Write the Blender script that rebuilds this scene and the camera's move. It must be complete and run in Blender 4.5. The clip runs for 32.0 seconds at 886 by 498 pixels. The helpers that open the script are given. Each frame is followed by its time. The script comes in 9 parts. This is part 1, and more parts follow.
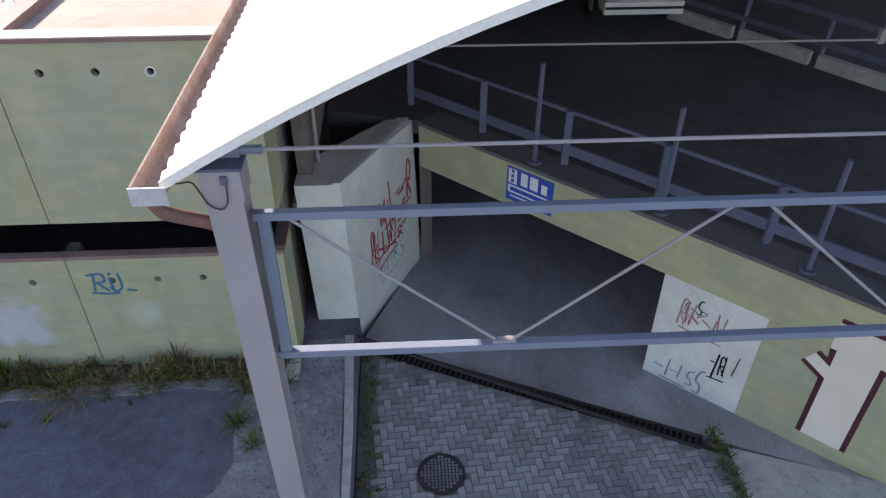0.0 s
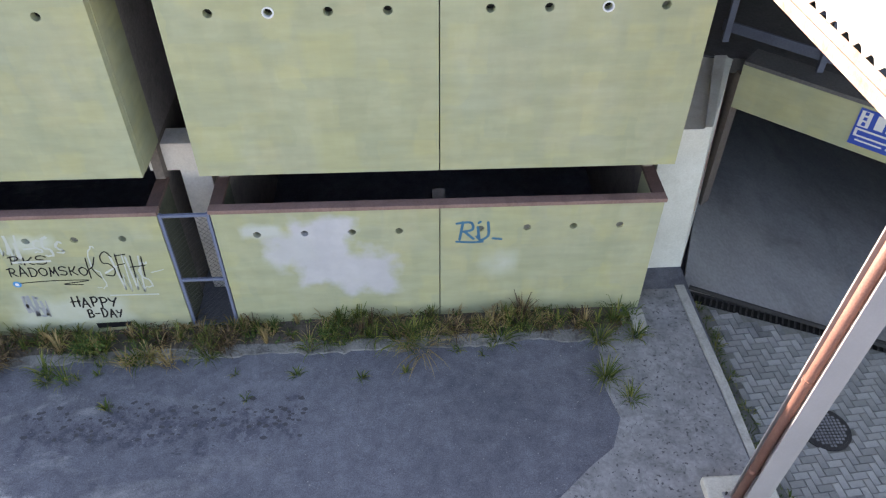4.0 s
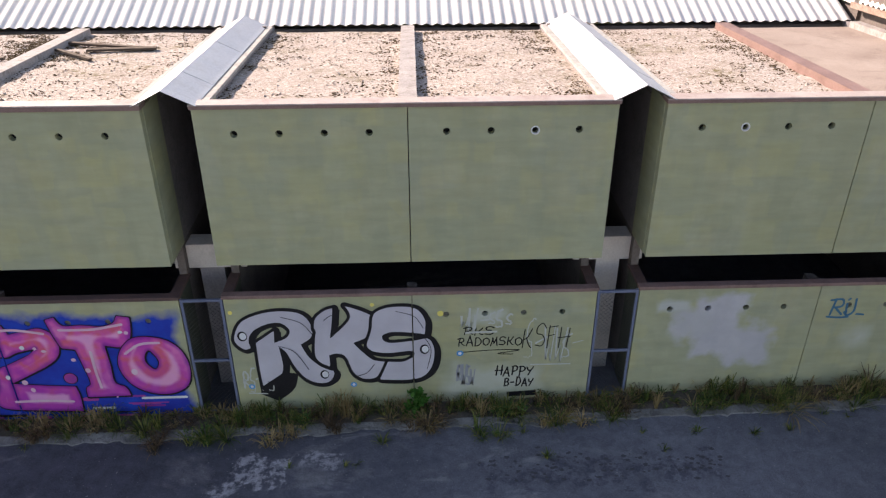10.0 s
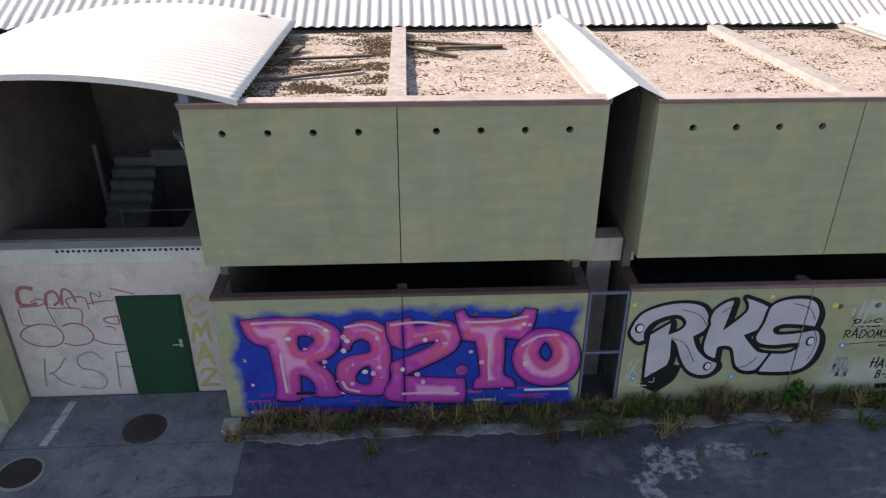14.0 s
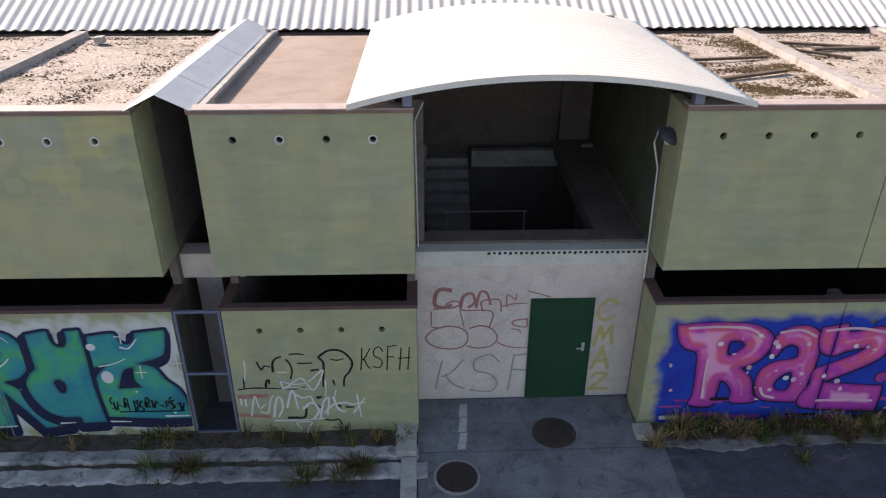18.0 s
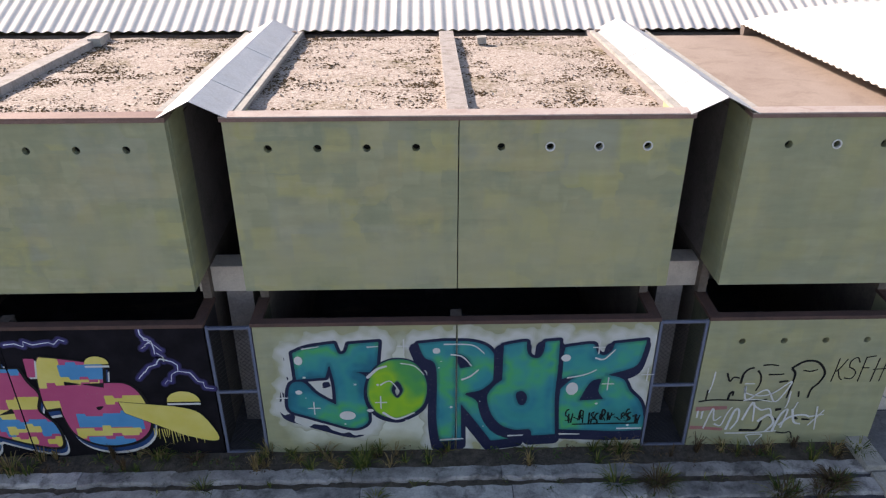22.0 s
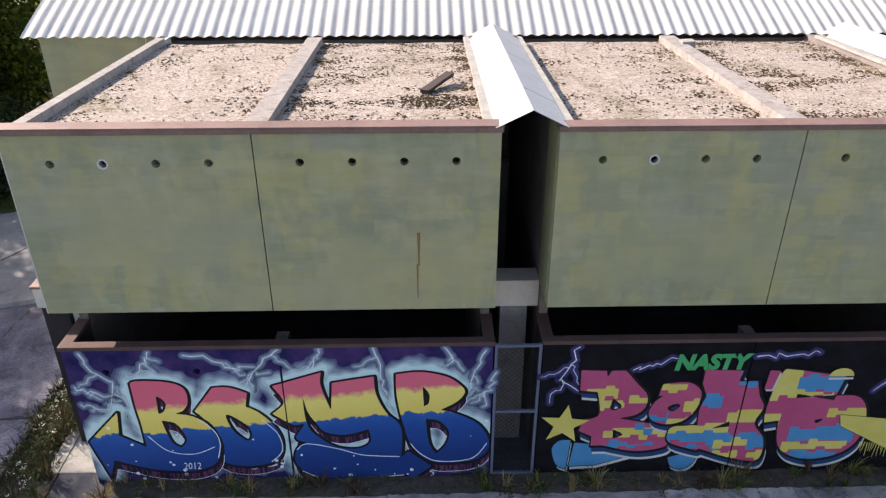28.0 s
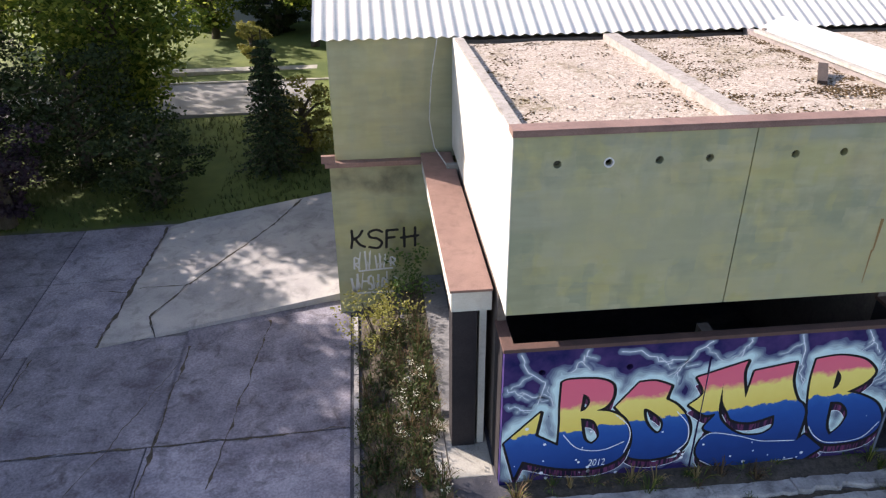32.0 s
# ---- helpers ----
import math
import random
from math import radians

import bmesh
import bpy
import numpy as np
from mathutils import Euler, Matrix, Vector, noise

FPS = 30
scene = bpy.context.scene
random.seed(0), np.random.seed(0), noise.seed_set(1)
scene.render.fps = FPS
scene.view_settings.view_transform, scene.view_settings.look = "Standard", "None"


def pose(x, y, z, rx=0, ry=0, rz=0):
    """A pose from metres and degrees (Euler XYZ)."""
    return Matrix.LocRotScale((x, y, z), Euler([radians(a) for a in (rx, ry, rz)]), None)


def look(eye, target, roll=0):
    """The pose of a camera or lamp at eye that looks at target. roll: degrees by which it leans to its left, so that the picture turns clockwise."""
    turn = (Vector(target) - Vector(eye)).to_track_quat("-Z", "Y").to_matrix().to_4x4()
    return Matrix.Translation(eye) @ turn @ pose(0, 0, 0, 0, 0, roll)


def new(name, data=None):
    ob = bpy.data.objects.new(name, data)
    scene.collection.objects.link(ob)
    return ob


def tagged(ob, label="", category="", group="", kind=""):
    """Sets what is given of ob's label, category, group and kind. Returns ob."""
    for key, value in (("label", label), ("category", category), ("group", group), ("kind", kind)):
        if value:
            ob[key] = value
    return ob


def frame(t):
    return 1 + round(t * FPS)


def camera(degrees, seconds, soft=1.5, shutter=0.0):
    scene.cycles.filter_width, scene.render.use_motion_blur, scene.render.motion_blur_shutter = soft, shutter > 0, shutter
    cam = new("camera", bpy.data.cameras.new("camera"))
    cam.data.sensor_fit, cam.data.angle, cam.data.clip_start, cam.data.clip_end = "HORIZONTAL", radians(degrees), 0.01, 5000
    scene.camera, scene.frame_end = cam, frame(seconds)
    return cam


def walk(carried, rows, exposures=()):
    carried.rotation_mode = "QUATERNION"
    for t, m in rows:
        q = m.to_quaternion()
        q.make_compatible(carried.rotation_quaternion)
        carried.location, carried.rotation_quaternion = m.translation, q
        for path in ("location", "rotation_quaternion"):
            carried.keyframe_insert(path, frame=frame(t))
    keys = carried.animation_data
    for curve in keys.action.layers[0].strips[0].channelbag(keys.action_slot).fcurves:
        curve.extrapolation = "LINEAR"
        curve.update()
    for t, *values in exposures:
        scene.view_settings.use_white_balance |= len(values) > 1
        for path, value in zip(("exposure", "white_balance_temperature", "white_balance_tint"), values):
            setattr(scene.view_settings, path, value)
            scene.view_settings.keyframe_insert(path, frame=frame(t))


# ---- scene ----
cam = camera(61.0, 32.0, soft=1.25)
PATH = [
    (0, (0.098, -7.882, 8.374), (0.185, -6.311, 7.140), 0.14),
    (0.5, (-0.587, -7.789, 8.377), (-0.511, -6.325, 7.016), 0.01),
    (1, (-1.210, -7.698, 8.370), (-1.139, -6.307, 6.934), 0.16),
    (1.5, (-1.787, -7.601, 8.354), (-1.721, -6.231, 6.898), 0.00),
    (2, (-2.380, -7.516, 8.337), (-2.317, -6.144, 6.884), -0.02),
    (2.5, (-2.980, -7.444, 8.318), (-2.912, -6.068, 6.868), 0.34),
    (3, (-3.581, -7.357, 8.302), (-3.525, -5.980, 6.853), -0.00),
    (3.5, (-4.156, -7.275, 8.264), (-4.094, -5.881, 6.831), 0.07),
    (4, (-4.704, -7.184, 8.209), (-4.637, -5.724, 6.844), 0.11),
    (4.5, (-5.237, -7.110, 8.181), (-5.162, -5.597, 6.875), 0.17),
    (6.5, (-7.074, -7.769, 8.303), (-6.993, -6.267, 6.984), 0.2),
    (7, (-7.481, -8.225, 8.35), (-7.38, -6.73, 7.026), 0.8),
    (7.5, (-7.907, -8.597, 8.322), (-7.798, -7.086, 7.016), 0.8),
    (8, (-8.333, -8.926, 8.295), (-8.238, -7.346, 7.073), 0.4),
    (8.5, (-8.758, -9.183, 8.31), (-8.683, -7.51, 7.216), 0.1),
    (9, (-9.26, -9.373, 8.349), (-9.194, -7.646, 7.344), -0.1),
    (9.5, (-9.852, -9.492, 8.369), (-9.788, -7.75, 7.389), -0.2),
    (10, (-10.665, -9.588, 8.373), (-10.593, -7.846, 7.394), -0.0),
    (10.5, (-11.425, -9.665, 8.361), (-11.341, -7.921, 7.386), 0.1),
    (11, (-12.145, -9.689, 8.33), (-12.055, -7.943, 7.359), 0.2),
    (11.5, (-12.883, -9.709, 8.32), (-12.79, -7.962, 7.351), 0.2),
    (12, (-13.698, -9.714, 8.349), (-13.612, -7.969, 7.376), 0.1),
    (12.5, (-14.501, -9.722, 8.329), (-14.411, -7.975, 7.36), 0.1),
    (13, (-15.259, -9.66, 8.291), (-15.17, -7.911, 7.324), 0.1),
    (13.5, (-16.052, -9.607, 8.281), (-15.961, -7.858, 7.315), 0.1),
    (14, (-16.915, -9.568, 8.289), (-16.831, -7.819, 7.322), 0.2),
    (14.5, (-17.741, -9.543, 8.31), (-17.674, -7.795, 7.339), 0.1),
    (15, (-18.517, -9.508, 8.297), (-18.46, -7.76, 7.327), 0.1),
    (15.5, (-19.373, -9.472, 8.301), (-19.325, -7.723, 7.332), 0.0),
    (17.5, (-22.462, -9.225, 8.238), (-22.418, -7.473, 7.274), 0.1),
    (18, (-23.308, -9.186, 8.235), (-23.258, -7.435, 7.27), 0.1),
    (18.5, (-24.214, -9.117, 8.203), (-24.158, -7.365, 7.241), 0.2),
    (19, (-25.154, -9.077, 8.18), (-25.093, -7.322, 7.222), 0.3),
    (19.5, (-25.933, -8.991, 8.184), (-25.88, -7.238, 7.223), 0.2),
    (20, (-26.785, -8.912, 8.182), (-26.733, -7.16, 7.219), 0.2),
    (20.5, (-27.712, -8.848, 8.185), (-27.652, -7.097, 7.221), 0.2),
    (21, (-28.61, -8.781, 8.176), (-28.548, -7.029, 7.212), 0.3),
    (21.5, (-29.398, -8.711, 8.142), (-29.351, -6.958, 7.18), 0.1),
    (22, (-30.219, -8.62, 8.143), (-30.176, -6.869, 7.177), 0.0),
    (22.5, (-31.075, -8.499, 8.137), (-31.027, -6.751, 7.167), 0.1),
    (23, (-31.94, -8.392, 8.153), (-31.883, -6.647, 7.176), 0.2),
    (23.5, (-32.698, -8.368, 8.139), (-32.671, -6.62, 7.166), -0.3),
    (24, (-33.539, -8.294, 8.102), (-33.51, -6.545, 7.132), -0.2),
    (24.5, (-34.42, -8.255, 8.083), (-34.388, -6.504, 7.117), -0.2),
    (25, (-35.261, -8.242, 8.087), (-35.227, -6.49, 7.124), -0.2),
    (25.5, (-36.039, -8.162, 8.106), (-36.018, -6.414, 7.136), -0.4),
    (27.5, (-39.656, -8.094, 8.095), (-39.619, -6.343, 7.129), -0.1),
    (28, (-40.509, -8.083, 8.066), (-40.469, -6.328, 7.107), -0.0),
    (28.5, (-41.355, -8.017, 8.065), (-41.313, -6.263, 7.106), 0.0),
    (29, (-42.161, -7.961, 8.089), (-42.124, -6.21, 7.124), -0.0),
    (29.5, (-42.972, -7.932, 8.119), (-42.936, -6.183, 7.149), -0.1),
    (30, (-43.778, -7.857, 8.116), (-43.755, -6.109, 7.144), -0.3),
    (30.5, (-44.582, -7.825, 8.1), (-44.566, -6.076, 7.13), -0.3),
    (31, (-45.298, -7.748, 8.082), (-45.29, -5.999, 7.112), -0.5),
    (31.5, (-46.109, -7.713, 8.079), (-46.106, -5.962, 7.111), -0.6),
    (31.6, (-46.271, -7.722, 8.08), (-46.233, -5.972, 7.113), -0.6),
    (31.7, (-46.433, -7.732, 8.081), (-46.359, -5.983, 7.115), -0.5),
    (31.8, (-46.595, -7.741, 8.083), (-46.486, -5.994, 7.117), -0.5),
    (31.9, (-46.757, -7.751, 8.084), (-46.612, -6.006, 7.119), -0.4),
    (32, (-46.918, -7.761, 8.086), (-46.739, -6.018, 7.121), -0.3),
]
walk(cam, [(t, look(eye, target, roll)) for t, eye, target, roll in PATH],
     exposures=[(0.0, 1.72, 7000, 16), (0.6, 2.1, 7000, 15), (1.0, 2.47, 7050, 14), (1.5, 2.53, 7100, 14), (2.2, 2.54, 7400, 16), (3.0, 2.50, 7800, 18), (4.0, 2.43, 7900, 17), (4.5, 2.40, 7900, 18), (6.5, 2.51, 7800, 23), (7.6, 2.76, 7750, 25), (8.4, 2.32, 7750, 25), (9.0, 1.43, 7850, 23), (9.6, 1.24, 7700, 20), (12.0, 1.18, 7560, 18), (26.0, 1.05, 7520, 18), (29.0, 1.05, 7350, 16), (31.0, 1.16, 7250, 16), (32.0, 1.24, 7200, 16)])

# ---- world, sun ----
SUN = Vector((-1.0, 0.82, 0.72)).normalized()      # towards the sun: behind the building, from the west
world = bpy.data.worlds.new("sky")
scene.world = world
world.use_nodes = True
wn = world.node_tree
sky = wn.nodes.new("ShaderNodeTexSky")
sky.sky_type = "NISHITA"
sky.sun_disc = False
sky.sun_elevation = math.asin(SUN.z)
sky.sun_rotation = math.atan2(SUN.x, SUN.y)
wn.links.new(sky.outputs[0], wn.nodes["Background"].inputs[0])
wn.nodes["Background"].inputs[1].default_value = 0.13
sun_data = bpy.data.lights.new("sun", "SUN")
sun_data.energy, sun_data.angle, sun_data.color = 4.6, radians(0.6), (1.0, 0.945, 0.88)
sun_lamp = new("sun", sun_data)
sun_lamp.matrix_world = look(SUN * 60, (0, 0, 0))


# ---- materials ----
def nodes_of(name, rough=0.8, metal=0.0, spec=0.35):
    m = bpy.data.materials.new(name)
    m.use_nodes = True
    nt = m.node_tree
    b = nt.nodes["Principled BSDF"]
    b.inputs["Roughness"].default_value = rough
    b.inputs["Metallic"].default_value = metal
    b.inputs["Specular IOR Level"].default_value = spec
    return m, nt, b


def nd(nt, kind, **values):
    n = nt.nodes.new(kind)
    for k, v in values.items():
        n.inputs[k.replace("_", " ")].default_value = v
    return n


def ramp(nt, fac, stops):
    r = nt.nodes.new("ShaderNodeValToRGB")
    el = r.color_ramp.elements
    while len(el) < len(stops):
        el.new(0.5)
    for e, (p, c) in zip(el, stops):
        e.position, e.color = p, (*c, 1) if len(c) == 3 else c
    nt.links.new(fac, r.inputs[0])
    return r.outputs[0]


def mixc(nt, fac, a, b, mode="MIX"):
    n = nt.nodes.new("ShaderNodeMix")
    n.data_type, n.blend_type = "RGBA", mode
    for sock, v in ((n.inputs[0], fac), (n.inputs[6], a), (n.inputs[7], b)):
        if isinstance(v, (int, float)):
            sock.default_value = v
        elif isinstance(v, tuple):
            sock.default_value = (*v, 1)
        else:
            nt.links.new(v, sock)
    return n.outputs[2]


def where(nt, scale=(1, 1, 1)):
    """World-size coordinates: meshes are built in the world's place, so object space will do."""
    c = nt.nodes.new("ShaderNodeTexCoord")
    mp = nt.nodes.new("ShaderNodeMapping")
    mp.inputs["Scale"].default_value = scale
    nt.links.new(c.outputs["Object"], mp.inputs[0])
    return mp.outputs[0]


def noisy(nt, vec, scale, detail=5.0, rough=0.6, distort=0.0):
    n = nd(nt, "ShaderNodeTexNoise", Scale=scale, Detail=detail, Roughness=rough, Distortion=distort)
    nt.links.new(vec, n.inputs["Vector"])
    return n.outputs[0]


def bump(nt, b, height, strength=0.3, dist=0.01):
    n = nd(nt, "ShaderNodeBump", Strength=strength, Distance=dist)
    nt.links.new(height, n.inputs["Height"])
    nt.links.new(n.outputs[0], b.inputs["Normal"])


def surface(name, c1, c2, scale=3.0, fine=40.0, rough=0.85, metal=0.0, relief=0.3, dirt=None, dirt_amount=0.5, dist=0.01, spec=0.3, per_piece=0.0, stretch=(1, 1, 1), grain=0.35, spots=None):
    """A weathered surface: two tones at a broad scale, a fine grain, stains of a third colour, and relief."""
    m, nt, b = nodes_of(name, rough, metal, spec)
    v = where(nt, stretch)
    col = mixc(nt, ramp(nt, noisy(nt, v, scale, 6), [(0.32, (0, 0, 0)), (0.68, (1, 1, 1))]), c1, c2)
    fine_n = noisy(nt, v, fine, 3)
    col = mixc(nt, grain, col, ramp(nt, fine_n, [(0.3, (0.25, 0.25, 0.25)), (0.7, (0.78, 0.78, 0.78))]), "SOFT_LIGHT")
    if dirt:
        d = ramp(nt, noisy(nt, v, scale * 2.3, 8, 0.7, 0.6), [(0.5, (0, 0, 0)), (0.72, (1, 1, 1))])
        k = nt.nodes.new("ShaderNodeMath")
        k.operation = "MULTIPLY"
        k.inputs[1].default_value = dirt_amount
        nt.links.new(d, k.inputs[0])
        col = mixc(nt, k.outputs[0], col, dirt)
    if spots:
        size, least, colour = spots
        col = mixc(nt, ramp(nt, noisy(nt, v, size, 2, 0.4), [(least, (0, 0, 0)), (least + 0.05, (0.9, 0.9, 0.9))]), col, colour)
    if per_piece:
        o = nt.nodes.new("ShaderNodeObjectInfo")
        g = nt.nodes.new("ShaderNodeNewGeometry")
        add = nt.nodes.new("ShaderNodeMath")
        add.operation = "ADD"
        nt.links.new(o.outputs["Random"], add.inputs[0])
        nt.links.new(g.outputs["Random Per Island"], add.inputs[1])
        fr = nt.nodes.new("ShaderNodeMath")
        fr.operation = "FRACT"
        nt.links.new(add.outputs[0], fr.inputs[0])
        lo, hi = 0.5 - per_piece / 2, 0.5 + per_piece / 2
        col = mixc(nt, 0.8, col, ramp(nt, fr.outputs[0], [(0, (lo,) * 3), (1, (hi,) * 3)]), "OVERLAY")
    nt.links.new(col, b.inputs["Base Color"])
    bump(nt, b, fine_n, relief, dist)
    return m


def blot(nt, v, box, edge=0.25, wild=0.35, scale=2.2):
    """A mask that is 1 inside box (x0, x1, z0, z1), with an uneven sprayed edge."""
    sep = nt.nodes.new("ShaderNodeSeparateXYZ")
    n = nd(nt, "ShaderNodeTexNoise", Scale=scale, Detail=4.0)
    nt.links.new(v, n.inputs["Vector"])
    shift = nt.nodes.new("ShaderNodeVectorMath")
    shift.operation = "MULTIPLY_ADD"
    nt.links.new(n.outputs[1], shift.inputs[0])
    shift.inputs[1].default_value = (wild, 0, wild)
    nt.links.new(v, shift.inputs[2])
    nt.links.new(shift.outputs[0], sep.inputs[0])
    out = None
    h = wild / 2
    for axis, lo, hi in (("X", box[0] + h, box[1] + h), ("Z", box[2] + h, box[3] + h)):
        for a, b_ in ((lo, lo + edge), (hi, hi - edge)):
            r = nt.nodes.new("ShaderNodeMapRange")
            r.inputs[1].default_value, r.inputs[2].default_value = a, b_
            nt.links.new(sep.outputs[axis], r.inputs[0])
            if out is None:
                out = r.outputs[0]
            else:
                k = nt.nodes.new("ShaderNodeMath")
                k.operation = "MULTIPLY"
                nt.links.new(out, k.inputs[0])
                nt.links.new(r.outputs[0], k.inputs[1])
                out = k.outputs[0]
    return out


def green_paint(nt, v, patchy=1.0):
    """Sage-green masonry paint, rolled over in rectangular patches of yellower and greyer green."""
    base = mixc(nt, noisy(nt, v, 0.9, 4), (0.312, 0.318, 0.208), (0.345, 0.345, 0.230))
    warp = nt.nodes.new("ShaderNodeVectorMath")
    warp.operation = "MULTIPLY_ADD"
    n = nd(nt, "ShaderNodeTexNoise", Scale=5.0, Detail=4.0)
    nt.links.new(v, n.inputs["Vector"])
    nt.links.new(n.outputs[1], warp.inputs[0])
    warp.inputs[1].default_value = (0.11, 0.0, 0.08)
    nt.links.new(v, warp.inputs[2])
    for k, (sc, colour, lo, hi, amount) in enumerate(((1.5, (0.43, 0.402, 0.19), 0.52, 0.64, 0.62), (2.7, (0.425, 0.39, 0.20), 0.58, 0.66, 0.72), (2.2, (0.275, 0.30, 0.215), 0.55, 0.66, 0.62), (3.6, (0.40, 0.385, 0.255), 0.62, 0.68, 0.55), (0.9, (0.345, 0.345, 0.275), 0.5, 0.7, 0.55))):
        vo = nd(nt, "ShaderNodeTexVoronoi", Scale=sc)
        vo.distance = "CHEBYCHEV"
        sh = nt.nodes.new("ShaderNodeVectorMath")
        sh.operation = "ADD"
        sh.inputs[1].default_value = (3.7 * k, 1.3, 7.1 * k)
        nt.links.new(warp.outputs[0], sh.inputs[0])
        nt.links.new(sh.outputs[0], vo.inputs["Vector"])
        spl = nt.nodes.new("ShaderNodeSeparateColor")
        nt.links.new(vo.outputs["Color"], spl.inputs[0])
        f = ramp(nt, spl.outputs[0], [(lo, (0, 0, 0)), (hi, (amount * patchy,) * 3)])
        soft = ramp(nt, vo.outputs["Distance"], [(0.34, (1, 1, 1)), (0.47, (0, 0, 0))])
        f = mixc(nt, 1.0, f, soft, "MULTIPLY")
        base = mixc(nt, f, base, colour)
    flat = nt.nodes.new("ShaderNodeSeparateXYZ")
    nt.links.new(warp.outputs[0], flat.inputs[0])
    for k, (wide, high, colour, lo, amount) in enumerate(((0.55, 0.42, (0.45, 0.40, 0.20), 0.60, 0.55), (0.36, 0.62, (0.42, 0.37, 0.225), 0.66, 0.50), (0.80, 0.34, (0.265, 0.29, 0.205), 0.58, 0.50), (0.30, 0.30, (0.43, 0.40, 0.27), 0.74, 0.50))):
        spot = nt.nodes.new("ShaderNodeCombineXYZ")
        for axis, slot, shift in (("X", 0, 3.3 * k), ("Z", 1, 1.7 * k + 40)):
            add = nt.nodes.new("ShaderNodeMath")
            add.operation = "ADD"
            add.inputs[1].default_value = shift
            nt.links.new(flat.outputs[axis], add.inputs[0])
            nt.links.new(add.outputs[0], spot.inputs[slot])
        br = nd(nt, "ShaderNodeTexBrick", Scale=1.0)
        br.offset, br.squash = 0.37, 1.25
        for slot, value in (("Color1", (0, 0, 0, 1)), ("Color2", (1, 1, 1, 1)), ("Mortar Size", 0.0), ("Brick Width", wide), ("Row Height", high)):
            br.inputs[slot].default_value = value
        nt.links.new(spot.outputs[0], br.inputs["Vector"])
        f = ramp(nt, br.outputs["Color"], [(lo, (0, 0, 0)), (lo + 0.12, (amount * patchy,) * 3)])
        worn = ramp(nt, noisy(nt, v, 2.3 + 0.7 * k, 5, 0.6), [(0.40, (0, 0, 0)), (0.60, (1, 1, 1))])
        base = mixc(nt, mixc(nt, 1.0, f, worn, "MULTIPLY"), base, colour)
    rolled = noisy(nt, where(nt, (0.7, 1.0, 3.4)), 2.2, 5, 0.6)
    base = mixc(nt, 0.22, base, ramp(nt, rolled, [(0.38, (0.32, 0.33, 0.30)), (0.64, (0.66, 0.655, 0.60))]), "SOFT_LIGHT")
    streak = noisy(nt, where(nt, (1.6, 1.6, 0.35)), 1.3, 6)
    base = mixc(nt, 0.2, base, ramp(nt, streak, [(0.35, (0.3, 0.31, 0.27)), (0.7, (0.66, 0.66, 0.62))]), "SOFT_LIGHT")
    return base


def painted_panel(name, blots=(), speckle=True, patchy=0.42):
    m, nt, b = nodes_of(name, 0.82, 0, 0.25)
    v = where(nt)
    col = green_paint(nt, v, patchy)
    for box, colour, second, edge, wild in blots:
        f = blot(nt, v, box, edge, wild)
        inner = mixc(nt, ramp(nt, noisy(nt, v, 2.6, 5), [(0.35, (0, 0, 0)), (0.65, (1, 1, 1))]), colour, second)
        if patchy > 0.8:
            f = mixc(nt, 0.45, f, (0, 0, 0))
        col = mixc(nt, f, col, inner)
    if not speckle:
        b.inputs["Specular IOR Level"].default_value = 0.12
    chips = ramp(nt, noisy(nt, v, 9, 8, 0.75), [(0.66, (0, 0, 0)), (0.74, (0.5, 0.5, 0.5) if speckle else (0.06, 0.06, 0.06))])
    col = mixc(nt, chips, col, (0.42, 0.42, 0.37))
    nt.links.new(col, b.inputs["Base Color"])
    bump(nt, b, noisy(nt, v, 55, 3), 0.18, 0.006)
    return m


GREEN = painted_panel("green_wall_paint")
PATCHY = painted_panel("green_paint_with_yellowed_patches", [((-44.95, -42.5, 3.3, 4.55), (0.36, 0.355, 0.24), (0.395, 0.38, 0.225), 0.15, 1.0), ((-41.7, -39.75, 2.75, 3.9), (0.445, 0.40, 0.195), (0.385, 0.375, 0.24), 0.15, 1.0), ((-43.4, -41.0, 2.7, 3.35), (0.37, 0.365, 0.24), (0.41, 0.39, 0.23), 0.2, 0.8),
    ((-38.6, -36.0, 3.0, 4.2), (0.36, 0.36, 0.225), (0.39, 0.38, 0.23), 0.25, 0.9), ((-35.2, -33.5, 2.9, 4.0), (0.385, 0.375, 0.25), (0.36, 0.355, 0.23), 0.25, 0.9), ((-32.6, -29.2, 2.75, 3.7), (0.40, 0.38, 0.225), (0.37, 0.36, 0.24), 0.25, 1.0), ((-29.6, -27.0, 2.75, 4.1), (0.41, 0.385, 0.215), (0.375, 0.365, 0.24), 0.25, 1.0)], patchy=1.0)
SMUDGE = painted_panel("green_paint_with_overpainted_patches", [((-6.35, -5.45, 0.85, 2.13), (0.40, 0.385, 0.40), (0.46, 0.445, 0.455), 0.12, 0.55), ((-6.75, -6.0, 1.2, 1.95), (0.40, 0.39, 0.39), (0.44, 0.43, 0.43), 0.2, 0.8), ((-5.75, -4.9, 0.6, 1.55), (0.40, 0.385, 0.40), (0.45, 0.435, 0.445), 0.2, 0.9), ((-3.9, -3.3, 0.9, 1.5), (0.42, 0.43, 0.36), (0.45, 0.46, 0.4), 0.3, 0.4), ((-7.0, -6.4, 1.75, 2.05), (0.42, 0.43, 0.40), (0.44, 0.44, 0.4), 0.1, 0.3)])
BLUE_FIELD = painted_panel("blue_sprayed_field", [((-19.75, -14.25, -0.5, 2.02), (0.008, 0.055, 0.42), (0.016, 0.03, 0.30), 0.16, 0.5)])
